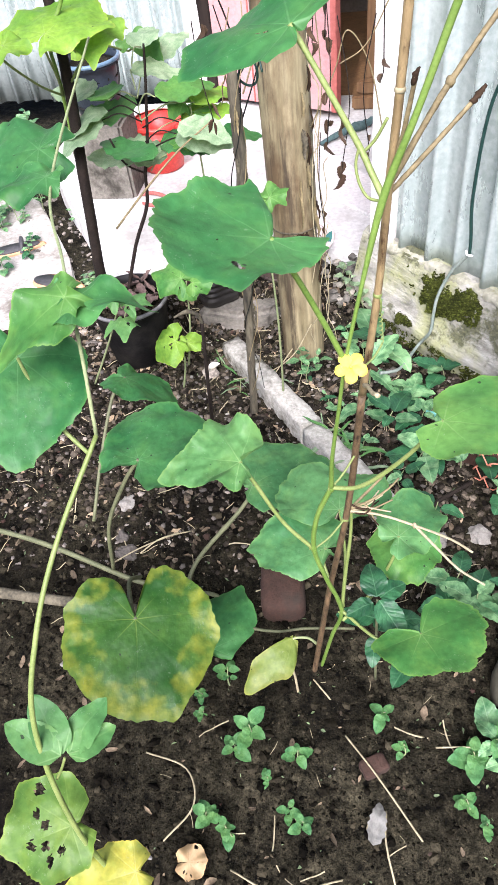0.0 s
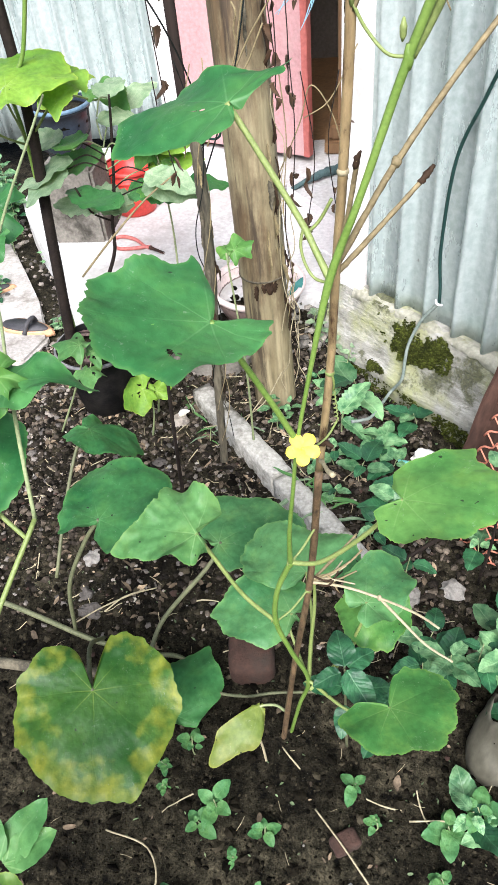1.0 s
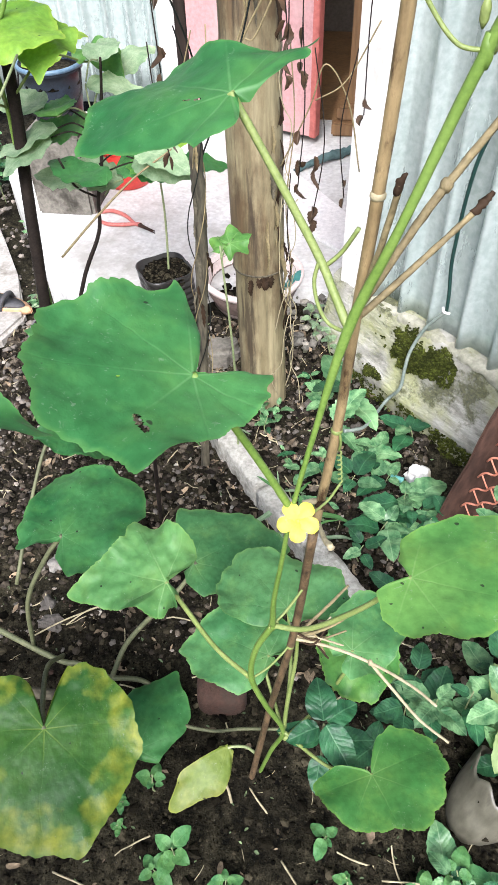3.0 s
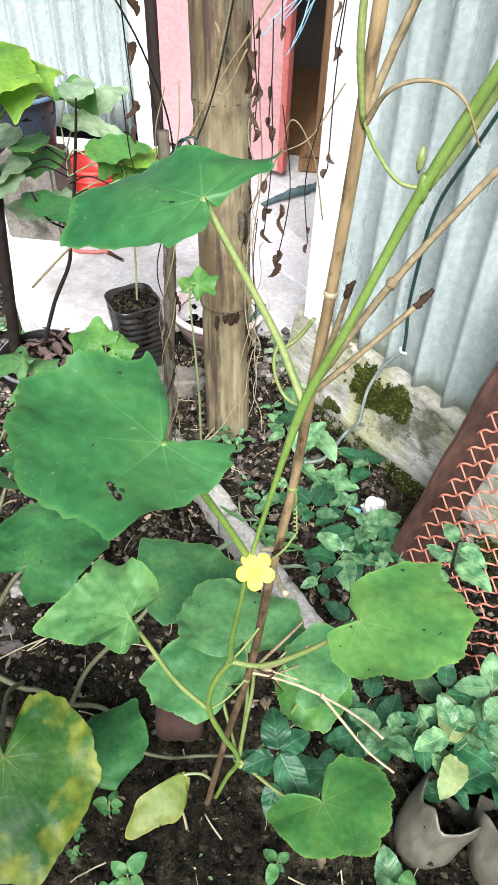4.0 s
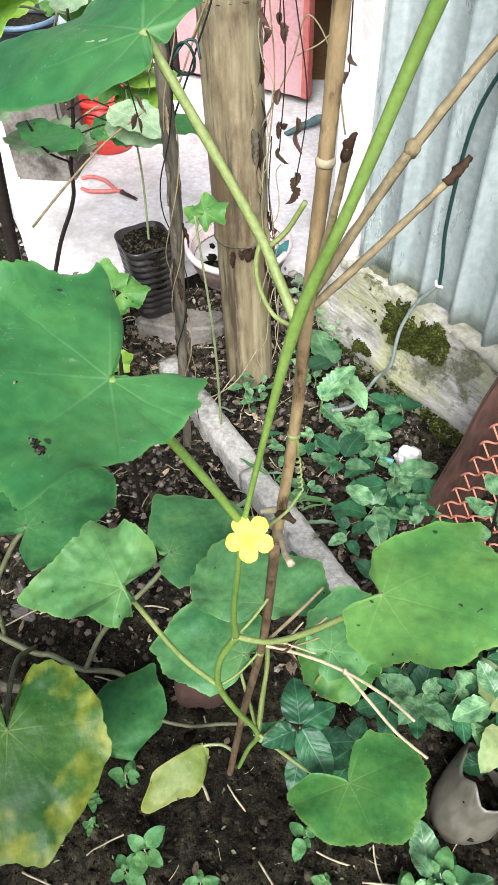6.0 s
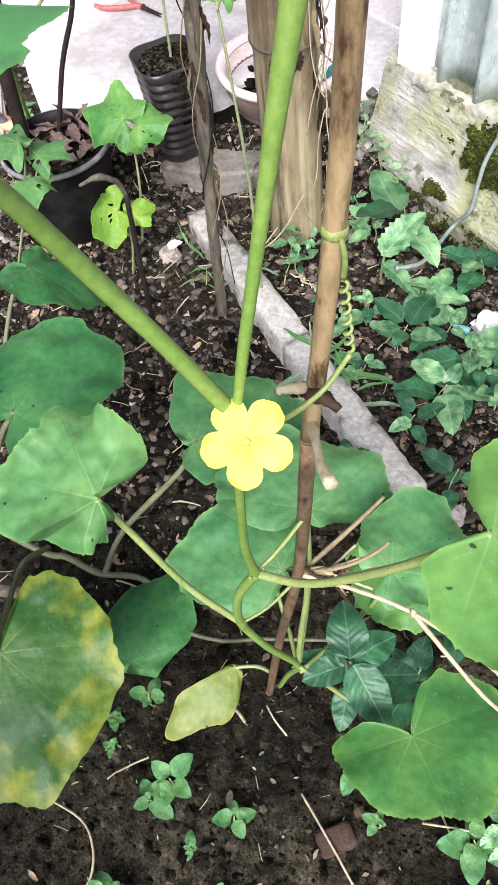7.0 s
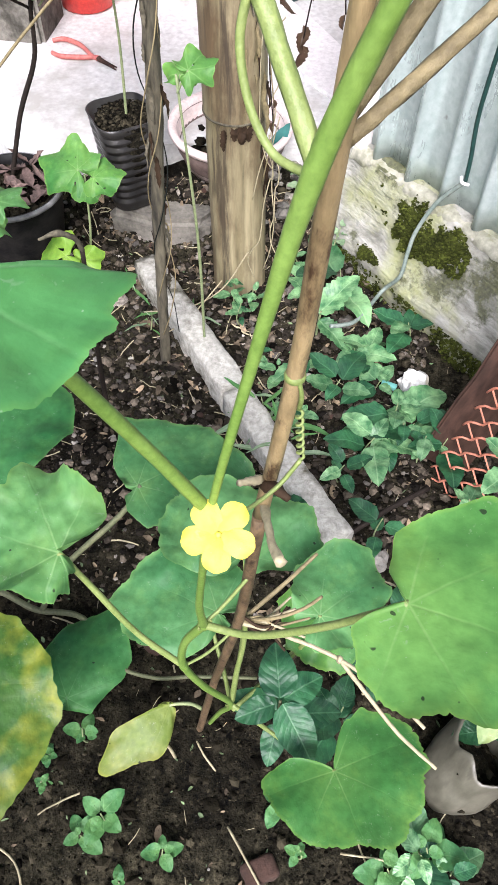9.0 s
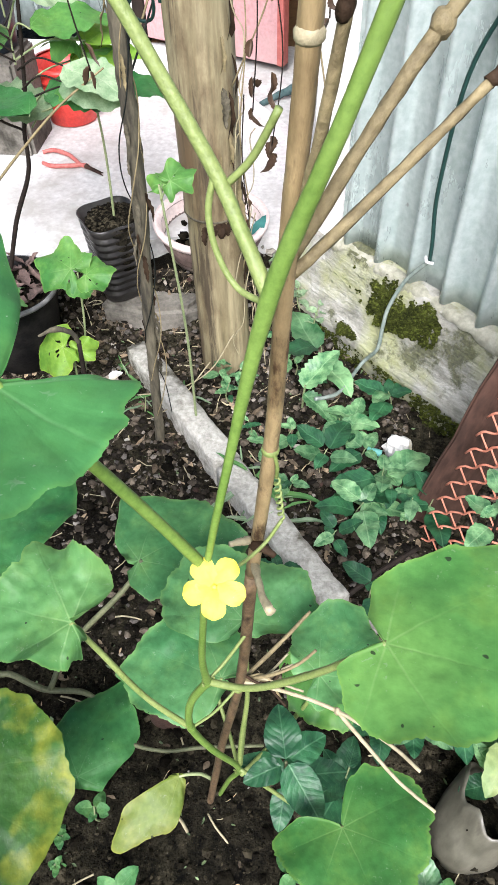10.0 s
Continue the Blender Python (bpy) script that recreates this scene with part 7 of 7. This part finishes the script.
def worn_brick(a, b, c):
    """A brick with crumbled, rounded edges."""
    bm = box(-a, -b, -c, a, b, c, 0.0)
    bmesh.ops.subdivide_edges(bm, edges=bm.edges[:], cuts=7, use_grid_fill=True)
    for e in bm.edges:
        e.smooth = True
    for v in bm.verts:
        q = Vector((v.co.x / a, v.co.y / b, v.co.z / c))
        k = (abs(q.x) ** 6 + abs(q.y) ** 6 + abs(q.z) ** 6) ** (-1 / 6) * max(abs(q.x), abs(q.y), abs(q.z))
        v.co = v.co * k + v.co.normalized() * (0.004 * noise.noise(v.co * 30) + 0.002 * noise.noise(v.co * 90))
    return bm


bk = single("brick", worn_brick(0.056, 0.1, 0.055), BRICK, "worn red brick half buried under the vine", "brick")
bk.matrix_basis = Matrix.Translation((0.235, 1.47, -0.15)) @ Matrix.Rotation(radians(8), 4, "Z") @ Matrix.Rotation(radians(-10), 4, "X")
bk2 = single("brick", worn_brick(0.03, 0.02, 0.02), BRICK, "fragment of red brick in the soil", "brick")
bk2.matrix_basis = Matrix.Translation((0.475, 1.055, -0.145)) @ Matrix.Rotation(radians(30), 4, "Z")


def stone(at, r, material, label, seed, flat=0.7, name="stone"):
    bm = bmesh.new()
    bmesh.ops.create_icosphere(bm, subdivisions=3, radius=1)
    rnd = random.Random(seed)
    sx, sy = r * rnd.uniform(0.8, 1.25), r * rnd.uniform(0.7, 1.1)
    for v in bm.verts:
        k = 1 + 0.5 * noise.noise(v.co * 1.3 + Vector((seed, 0, 0))) + 0.25 * noise.noise(v.co * 3.2 + Vector((seed, 0, 0)))
        v.co = Vector((v.co.x * sx * k, v.co.y * sy * k, v.co.z * r * flat * k))
    ob = single(name, bm, material, label, "stone", "", False, "loose stones")
    ob.matrix_basis = Matrix.Translation(at) @ Matrix.Rotation(rnd.uniform(0, 6), 4, "Z")
    return ob


stone((0.672, 2.085, -0.085), 0.036, STONE_WHITE, "white lump of lime with a yellow stain", 3, 0.9)
stone((0.72, 2.06, -0.1), 0.02, PEBBLE, "grey pebble beside the white lump", 4)
for k, (x, y, r) in enumerate(((-0.24, 1.7, 0.022), (-0.225, 1.585, 0.02), (-0.195, 1.53, 0.026), (0.728, 1.656, 0.024), (0.13, 2.2, 0.02), (-0.09, 2.235, 0.025), (0.62, 1.62, 0.03), (0.36, 2.33, 0.02), (0.5, 2.25, 0.02), (-0.3, 2.12, 0.022), (-0.12, 2.05, 0.02))):
    stone((x, y, ground_height(x, y) + 0.004), r, CHIP if k % 3 == 0 else PEBBLE, "pale piece of broken mortar on the soil", 20 + k)
teal = single("pipe_piece", tube([(0.60, 2.07, 0.0), (0.634, 2.06, 0.0)], 0.0085, 12, 1), surface("teal_plastic", (0.12, 0.4, 0.36), (0.2, 0.5, 0.46), 20, 0.5), "short piece of teal plastic pipe", "pipe")
teal.location.z = -0.085
for k, pts in enumerate(([(0.411, 1.108, -0.128), (0.48, 1.03, -0.122), (0.571, 0.921, -0.135)], [(-0.22, 1.48, -0.1), (-0.15, 1.53, -0.09), (-0.06, 1.59, -0.095)], [(-0.15, 1.52, -0.1), (-0.1, 1.56, -0.085), (-0.03, 1.60, -0.1)], [(0.5, 0.97, -0.14), (0.50, 0.91, -0.13), (0.52, 0.84, -0.15)], [(0.2, 0.83, -0.15), (0.3, 0.80, -0.13), (0.42, 0.84, -0.15)], [(-0.02, 1.03, -0.14), (0.08, 1.0, -0.12), (0.11, 0.93, -0.12), (0.06, 0.86, -0.13)], [(0.53, 1.63, -0.08), (0.62, 1.705, -0.05), (0.71, 1.785, -0.06)], [(0.33, 1.235, -0.14), (0.35, 1.21, -0.13), (0.375, 1.19, -0.145)], [(0.6, 1.1, -0.12), (0.68, 1.1, -0.1), (0.78, 1.09, -0.12)])):
    single("twig", tube(pts, 0.0019 if k != 6 else 0.006, 7, 6, rough=0.15, seed=k), STRAW if k not in (6,) else STEM_DARK, "dry twig lying on the soil" if k != 6 else "dark dead branch lying on the soil", "twig", group="fallen twigs")
paper = single("plastic_scrap", blade_leaf(0.085, 0.036, 77, 0.8, 0.3, 0.12), surface("grey_film", (0.14, 0.14, 0.125), (0.30, 0.295, 0.27), 30, 0.4, 0.8), "crumpled grey scrap of plastic on the soil", "scrap")
paper.matrix_basis = lay((0.475, 0.90, -0.125), (0.1, -0.1), 80)
chip = single("plastic_scrap", blade_leaf(0.04, 0.026, 15, 0.5, 0.2, 0.03, 10), STONE_WHITE, "crumpled white scrap on the soil", "scrap")
chip.matrix_basis = lay((-0.091, 2.235, -0.075), (-0.1, -0.3), 40)
dead = thing("fallen_leaf", "dead tan leaf full of holes on the soil", "leaf", (0.12, 0.84, -0.14))
leafy(dead, (0.12, 0.83, -0.13), (0, -0.1), 10, (0.03, 0.034, 0.036, 0.038, 0.036, 0.034, 0.03), LEAF_TAN, 90, holes=5, droop=0.1, notch=0.8)

# hanging dry leaves and cords by the bamboo
def dangling(x, y, z_top, z, size, seed, n=3):
    d = thing("dry_tendril", "withered brown leaves hanging on a dry tendril", "tendril", (x, y, z), "hanging dry leaves")
    rnd = random.Random(seed)
    part("strand", tube([(x + rnd.uniform(-0.02, 0.02), y, z_top), (x + rnd.uniform(-0.02, 0.02), y, (z + z_top) / 2), (x, y, z)], 0.0013, 5, 6), STEM_DARK, d)
    for k in range(n):
        zz = z + (z_top - z) * 0.25 * k * rnd.random()
        part("leaf", blade_leaf(size * rnd.uniform(0.4, 0.75), size * rnd.uniform(0.14, 0.3), seed * 7 + k, 1.8, rnd.uniform(-0.5, 0.5), 0.07, 11), LEAF_DEAD, d, m=Matrix.Translation((x, y, zz)) @ Matrix.Rotation(radians(rnd.uniform(0, 360)), 4, "Z") @ Matrix.Rotation(radians(rnd.uniform(65, 115)), 4, "Y"))


for k, (x, y, zt, z, q, n) in enumerate(((0.078, 2.05, 1.5, 0.95, 0.06, 7), (0.078, 2.05, 1.0, 0.80, 0.045, 3), (0.285, 2.2, 1.25, 0.985, 0.06, 4), (0.283, 2.2, 1.1, 0.90, 0.055, 4), (0.311, 2.2, 1.1, 0.91, 0.05, 3), (0.312, 2.2, 1.0, 0.675, 0.05, 5), (0.345, 2.2, 0.95, 0.60, 0.06, 5), (0.412, 2.2, 0.95, 0.655, 0.035, 2), (0.439, 2.2, 1.2, 0.83, 0.05, 2), (0.329, 2.2, 1.3, 1.08, 0.03, 2), (0.429, 2.2, 1.4, 1.06, 0.05, 3), (0.30, 2.21, 0.7, 0.45, 0.03, 2))):
    dangling(x, y, zt, z, q, 30 + k, n)
dead_vine = thing("dead_vine", "bare dry vine trained over the bamboo post and doorway", "vine", (0.2, 2.24, 0.9))
for pts, r in (([(0.36, 2.24, 1.3), (0.325, 2.24, 1.155), (0.23, 2.24, 1.012), (0.194, 2.24, 0.95), (0.148, 2.24, 0.869), (0.12, 2.2, 0.8)], 0.0021), ([(0.232, 2.24, 1.3), (0.232, 2.24, 1.147), (0.211, 2.24, 1.039), (0.19, 2.24, 0.962), (0.142, 2.235, 0.862)], 0.0021), ([(0.2, 2.24, 0.95), (0.219, 2.24, 0.955), (0.26, 2.24, 1.035)], 0.002), ([(0.27, 2.24, 0.70), (0.329, 2.24, 0.827), (0.358, 2.24, 0.909), (0.408, 2.24, 0.835), (0.44, 2.23, 0.7)], 0.0016), ([(0.34, 2.24, 0.84), (0.40, 2.24, 0.88), (0.456, 2.24, 0.986)], 0.0016), ([(0.198, 2.24, 1.077), (0.207, 2.23, 1.06), (0.199, 2.235, 1.03), (0.202, 2.24, 1.0)], 0.0022), ([(0.29, 2.22, 0.95), (0.30, 2.22, 0.8), (0.285, 2.22, 0.62), (0.30, 2.22, 0.45), (0.28, 2.24, 0.3)], 0.0014)):
    part("stem", tube(pts, r, 6, 8, rough=0.1), DRY, dead_vine)
sheath = thing("bark_strip", "torn dark bark hanging off the bamboo post", "bark", (0.26, 2.3, 0.6))
for k in range(16):
    rnd = random.Random(k + 5)
    z = rnd.uniform(0.25, 1.15)
    a = rnd.uniform(-70, -8)
    c = Vector((0.201 - 0.019 * (z - 0.36), 2.36, z)) + Vector((math.cos(radians(a)), math.sin(radians(a)), 0)) * 0.069
    part("strip", blade_leaf(rnd.uniform(0.06, 0.2), rnd.uniform(0.008, 0.02), k, 0.5, rnd.uniform(-0.02, 0.05), 0.2, 10), (BAMBOO_NODE, STAKE, DRY)[k % 3], sheath, m=Matrix.Translation(c) @ Matrix.Rotation(radians(a), 4, "Z") @ Matrix.Rotation(radians(88 + rnd.uniform(-5, 5)), 4, "Y"))
roots = thing("tendril_tangle", "tangle of pale dry tendrils clinging to the bamboo", "tendril", (0.27, 2.28, 0.1))
for k in range(6):
    rnd = random.Random(k + 70)
    x, y, z = 0.275 + rnd.uniform(-0.015, 0.035), 2.29 + rnd.uniform(-0.015, 0.02), rnd.uniform(0.35, 0.9)
    pts = []
    for j in range(9):
        pts.append((x, y, z))
        x += rnd.uniform(-0.016, 0.018)
        y += rnd.uniform(-0.01, 0.006)
        z -= rnd.uniform(0.015, 0.075)
    part("tendril", tube(pts, 0.0013, 5, 5), STRAW, roots)
for k, pts in enumerate(([(0.25, 2.25, 0.1), (0.19, 2.22, 0.0), (0.1, 2.2, -0.06), (0.0, 2.18, -0.07)], [(0.19, 2.23, 0.02), (0.12, 2.16, -0.05), (0.06, 2.12, -0.08)])):
    part("tendril", tube(pts, 0.0018, 5, 6), STRAW, roots)
cords = thing("cord", "dark tie cord knotted round the bamboo and stake", "cord", (0.16, 2.1, 0.9))
part("strand", tube([(-0.05, 2.0, 1.45), (0.0, 2.02, 1.28), (0.1, 2.05, 1.08), (0.135, 2.1, 0.9), (0.12, 2.075, 0.72)], 0.0019, 6, 8), DARK_CORD, cords)
part("strand", tube([(0.27, 2.25, 1.3), (0.21, 2.2, 1.0), (0.17, 2.15, 0.88), (0.13, 2.09, 0.78)], 0.0019, 6, 8), DARK_CORD, cords)
part("knot", tube([(0.15 + 0.03 * math.cos(t) - 0.01 * t / 6, 2.13 + 0.01 * math.sin(2 * t), 0.87 + 0.03 * math.sin(t * 1.5)) for t in (0.7 * i for i in range(14))], 0.0028, 6, 5), CABLE, cords, "green knotted string")
bl = thing("blue_cord", "frayed blue nylon cord tied above the doorway", "cord", (0.38, 2.5, 1.05))
for k in range(9):
    rnd = random.Random(k + 3)
    a = Vector((0.44 - 0.01 * rnd.random(), 2.556, 1.3))
    b = Vector((0.385 + rnd.uniform(-0.02, 0.02), 2.5, 1.12 + rnd.uniform(-0.02, 0.02)))
    c = Vector((0.30 + rnd.uniform(-0.05, 0.06), 2.5 + rnd.uniform(-0.03, 0.03), 1.0 + rnd.uniform(-0.06, 0.07)))
    part("strand", tube([a, b, (b + c) / 2 + Vector((0, 0, rnd.uniform(-0.02, 0.02))), c], 0.0011, 5, 6), CORD, bl)
rag = single("rag", (tube([(0.18, 3.5, 0.09), (0.3, 3.6, 0.11), (0.36, 3.66, 0.1), (0.43, 3.7, 0.12)], [0.008, 0.016, 0.018, 0.01], 10, 6, rough=0.3)), surface("teal_rag", (0.03, 0.07, 0.07), (0.1, 0.16, 0.16), 20, 0.9), "crumpled grey-teal rag by the doorway", "rag")

# ---- scattered soil litter ----
def scatter(name, label, material, count, seed, region, size, sink=0.3, flat=0.7):
    bm = bmesh.new()
    verts, faces = [], []
    rnd = random.Random(seed)
    made = 0
    while made < count:
        x, y = region(rnd)
        r = size(rnd)
        if y > 2.62 and -0.3 < x < 0.6:
            continue
        s = (x - WALL.x) * OUT.x + (y - WALL.y) * OUT.y
        if s < 0.045 and x > 0.3:
            continue
        c = (x, y, ground_height(x, y) + r * flat * (1 - sink) * 0.5)
        lump(bm, c, r, rnd, flat)
        made += 1
        if made % 300 == 0:
            k = len(verts)
            bm.verts.index_update()
            verts += [v.co.copy() for v in bm.verts]
            faces += [tuple(v.index + k for v in f.verts) for f in bm.faces]
            bm.free()
            bm = bmesh.new()
    bm.free()
    me = bpy.data.meshes.new(name)
    me.from_pydata(verts, [], faces)
    me.materials.append(material)
    tagged(new(name, me), label, "litter", kind="stuff")


def flakes(name, label, material, count, seed, region, size, straw=False, kind="litter"):
    """Curled leaf bits, or thin straws, strewn flat on the soil."""
    verts, faces = [], []
    rnd = random.Random(seed)
    made = 0
    while made < count:
        x, y = region(rnd)
        s = (x - WALL.x) * OUT.x + (y - WALL.y) * OUT.y
        if (s < 0.05 and x > 0.3) or (y > 2.6 and -0.3 < x < 0.6):
            continue
        made += 1
        L, t = size(rnd), rnd.uniform(0, 6.28)
        W = L * (0.045 if straw else rnd.uniform(0.3, 0.7))
        ct, st = math.cos(t), math.sin(t)
        tilt, bend, roll = rnd.uniform(-0.15, 0.3), rnd.uniform(-0.4, 0.4), rnd.uniform(-0.5, 0.5)
        k = len(verts)
        n = 5
        for i in range(n + 1):
            f = i / n
            w = W * (1.0 if straw else math.sin(math.pi * (0.08 + 0.88 * f)) * (0.75 + 0.25 * rnd.random()))
            u, v0 = L * (f - 0.5), bend * L * (f * f - 0.3)
            for q in (-0.5, 0.0, 0.5):
                v = v0 + q * w
                px, py = x + ct * u - st * v, y + st * u + ct * v
                verts.append((px, py, ground_height(px, py) + 0.003 + tilt * L * f * f + roll * q * w + (abs(q) * w * 0.5 if not straw else (0.0 if q else W * 0.4))))
        for i in range(n):
            for c in (0, 1):
                a = k + 3 * i + c
                faces.append((a, a + 3, a + 4, a + 1))
    me = bpy.data.meshes.new(name)
    me.from_pydata(verts, [], faces)
    me.materials.append(material)
    me.shade_smooth()
    tagged(new(name, me), label, kind, kind="stuff")


def rubble():
    bm = bmesh.new()
    rnd = random.Random(77)
    for _ in range(130):
        x, y = rnd.uniform(0.22, 0.5), rnd.uniform(2.5, 2.76)
        lump(bm, (x, y, ground_height(x, y) + rnd.uniform(0.0, 0.02) + 0.12 * max(0.0, y - 2.6)), 0.006 + 0.022 * rnd.random() ** 2.5, rnd, 0.8)
    return bm


single("rubble", rubble(), surface("rubble_grey", (0.06, 0.056, 0.045), (0.30, 0.285, 0.25), 20, 0.9, 0.7, 110, stain=(0.05, 0.06, 0.025), stain_scale=9, island=0.5), "grey broken mortar heaped between porch and plinth", "rubble", "stuff", False)
for k, (x, y) in enumerate(((0.36, 2.53), (0.40, 2.5), (0.33, 2.58), (0.45, 2.45))):
    seedling("seedling", "pale small-leaved seedling among the rubble", (x, y, ground_height(x, y) + 0.01), 0.08, 7, 0.035, [LEAF_GREY], 760 + k, group="seedlings", broad=0.7)

bed = lambda r: (r.uniform(-0.9, 1.1), 0.5 + 2.1 * r.random() ** 0.9)
front = lambda r: (r.uniform(-0.5, 1.0), r.uniform(0.6, 1.5))
back = lambda r: (r.uniform(-0.75, 0.7), 1.45 + 1.15 * r.random() ** 0.62)
left = lambda r: (r.uniform(-2.0, -0.5), r.uniform(1.9, 3.6))
scatter("soil_clods", "dark crumbled clods of earth", CLOD, 12000, 1, bed, lambda r: 0.002 + 0.013 * r.random() ** 5, 0.4, 0.8)
scatter("soil_grains", "fine grains on the damp soil", CLOD, 11000, 2, front, lambda r: 0.0012 + 0.0032 * r.random() ** 2)
scatter("soil_crust", "coarse brown clods in the far bed", CLOD_DRY, 16000, 12, back, lambda r: 0.0018 + 0.012 * r.random() ** 5, 0.3, 0.85)
right = lambda r: (r.uniform(0.5, 1.1), r.uniform(1.45, 2.1))
scatter("dry_earth", "dry brown crumbs of earth under the mesh", CLOD_DRY, 3500, 15, right, lambda r: 0.002 + 0.011 * r.random() ** 4, 0.3, 0.85)
scatter("gravel", "grey and pale gravel scattered on the soil", PEBBLE, 3200, 3, back, lambda r: 0.0016 + 0.009 * r.random() ** 3)
scatter("pale_chips", "white chips of mortar scattered on the soil", CHIP, 520, 4, lambda r: back(r) if r.random() < 0.85 else bed(r), lambda r: 0.002 + 0.007 * r.random() ** 2.5)
scatter("red_grit", "small bits of red brick in the soil", BRICK, 300, 14, lambda r: back(r) if r.random() < 0.6 else bed(r), lambda r: 0.003 + 0.009 * r.random() ** 3)
scatter("path_gravel", "light gravel and dust on the path", PEBBLE, 3000, 5, left, lambda r: 0.004 + 0.012 * r.random() ** 2)
LITTER = surface("leaf_litter", (0.05, 0.036, 0.023), (0.27, 0.21, 0.14), 40, 0.8, 0.3, 200, island=0.65, spec=0.2)
GREEN_BIT = surface("green_litter", (0.06, 0.10, 0.045), (0.16, 0.22, 0.11), 40, 0.7, 0.3, 200, island=0.4, spec=0.3)
flakes("leaf_litter", "brown dead leaf scraps on the soil", LITTER, 1300, 31, lambda r: back(r) if r.random() < 0.75 else bed(r), lambda r: 0.008 + 0.03 * r.random() ** 2)
flakes("straw_bits", "dry straws strewn on the soil", STRAW, 800, 32, lambda r: back(r) if r.random() < 0.55 else bed(r), lambda r: 0.015 + 0.06 * r.random() ** 2, True)
flakes("small_sprouts", "tiny sprouting leaves on the soil", GREEN_BIT, 900, 33, bed, lambda r: 0.004 + 0.009 * r.random() ** 2)
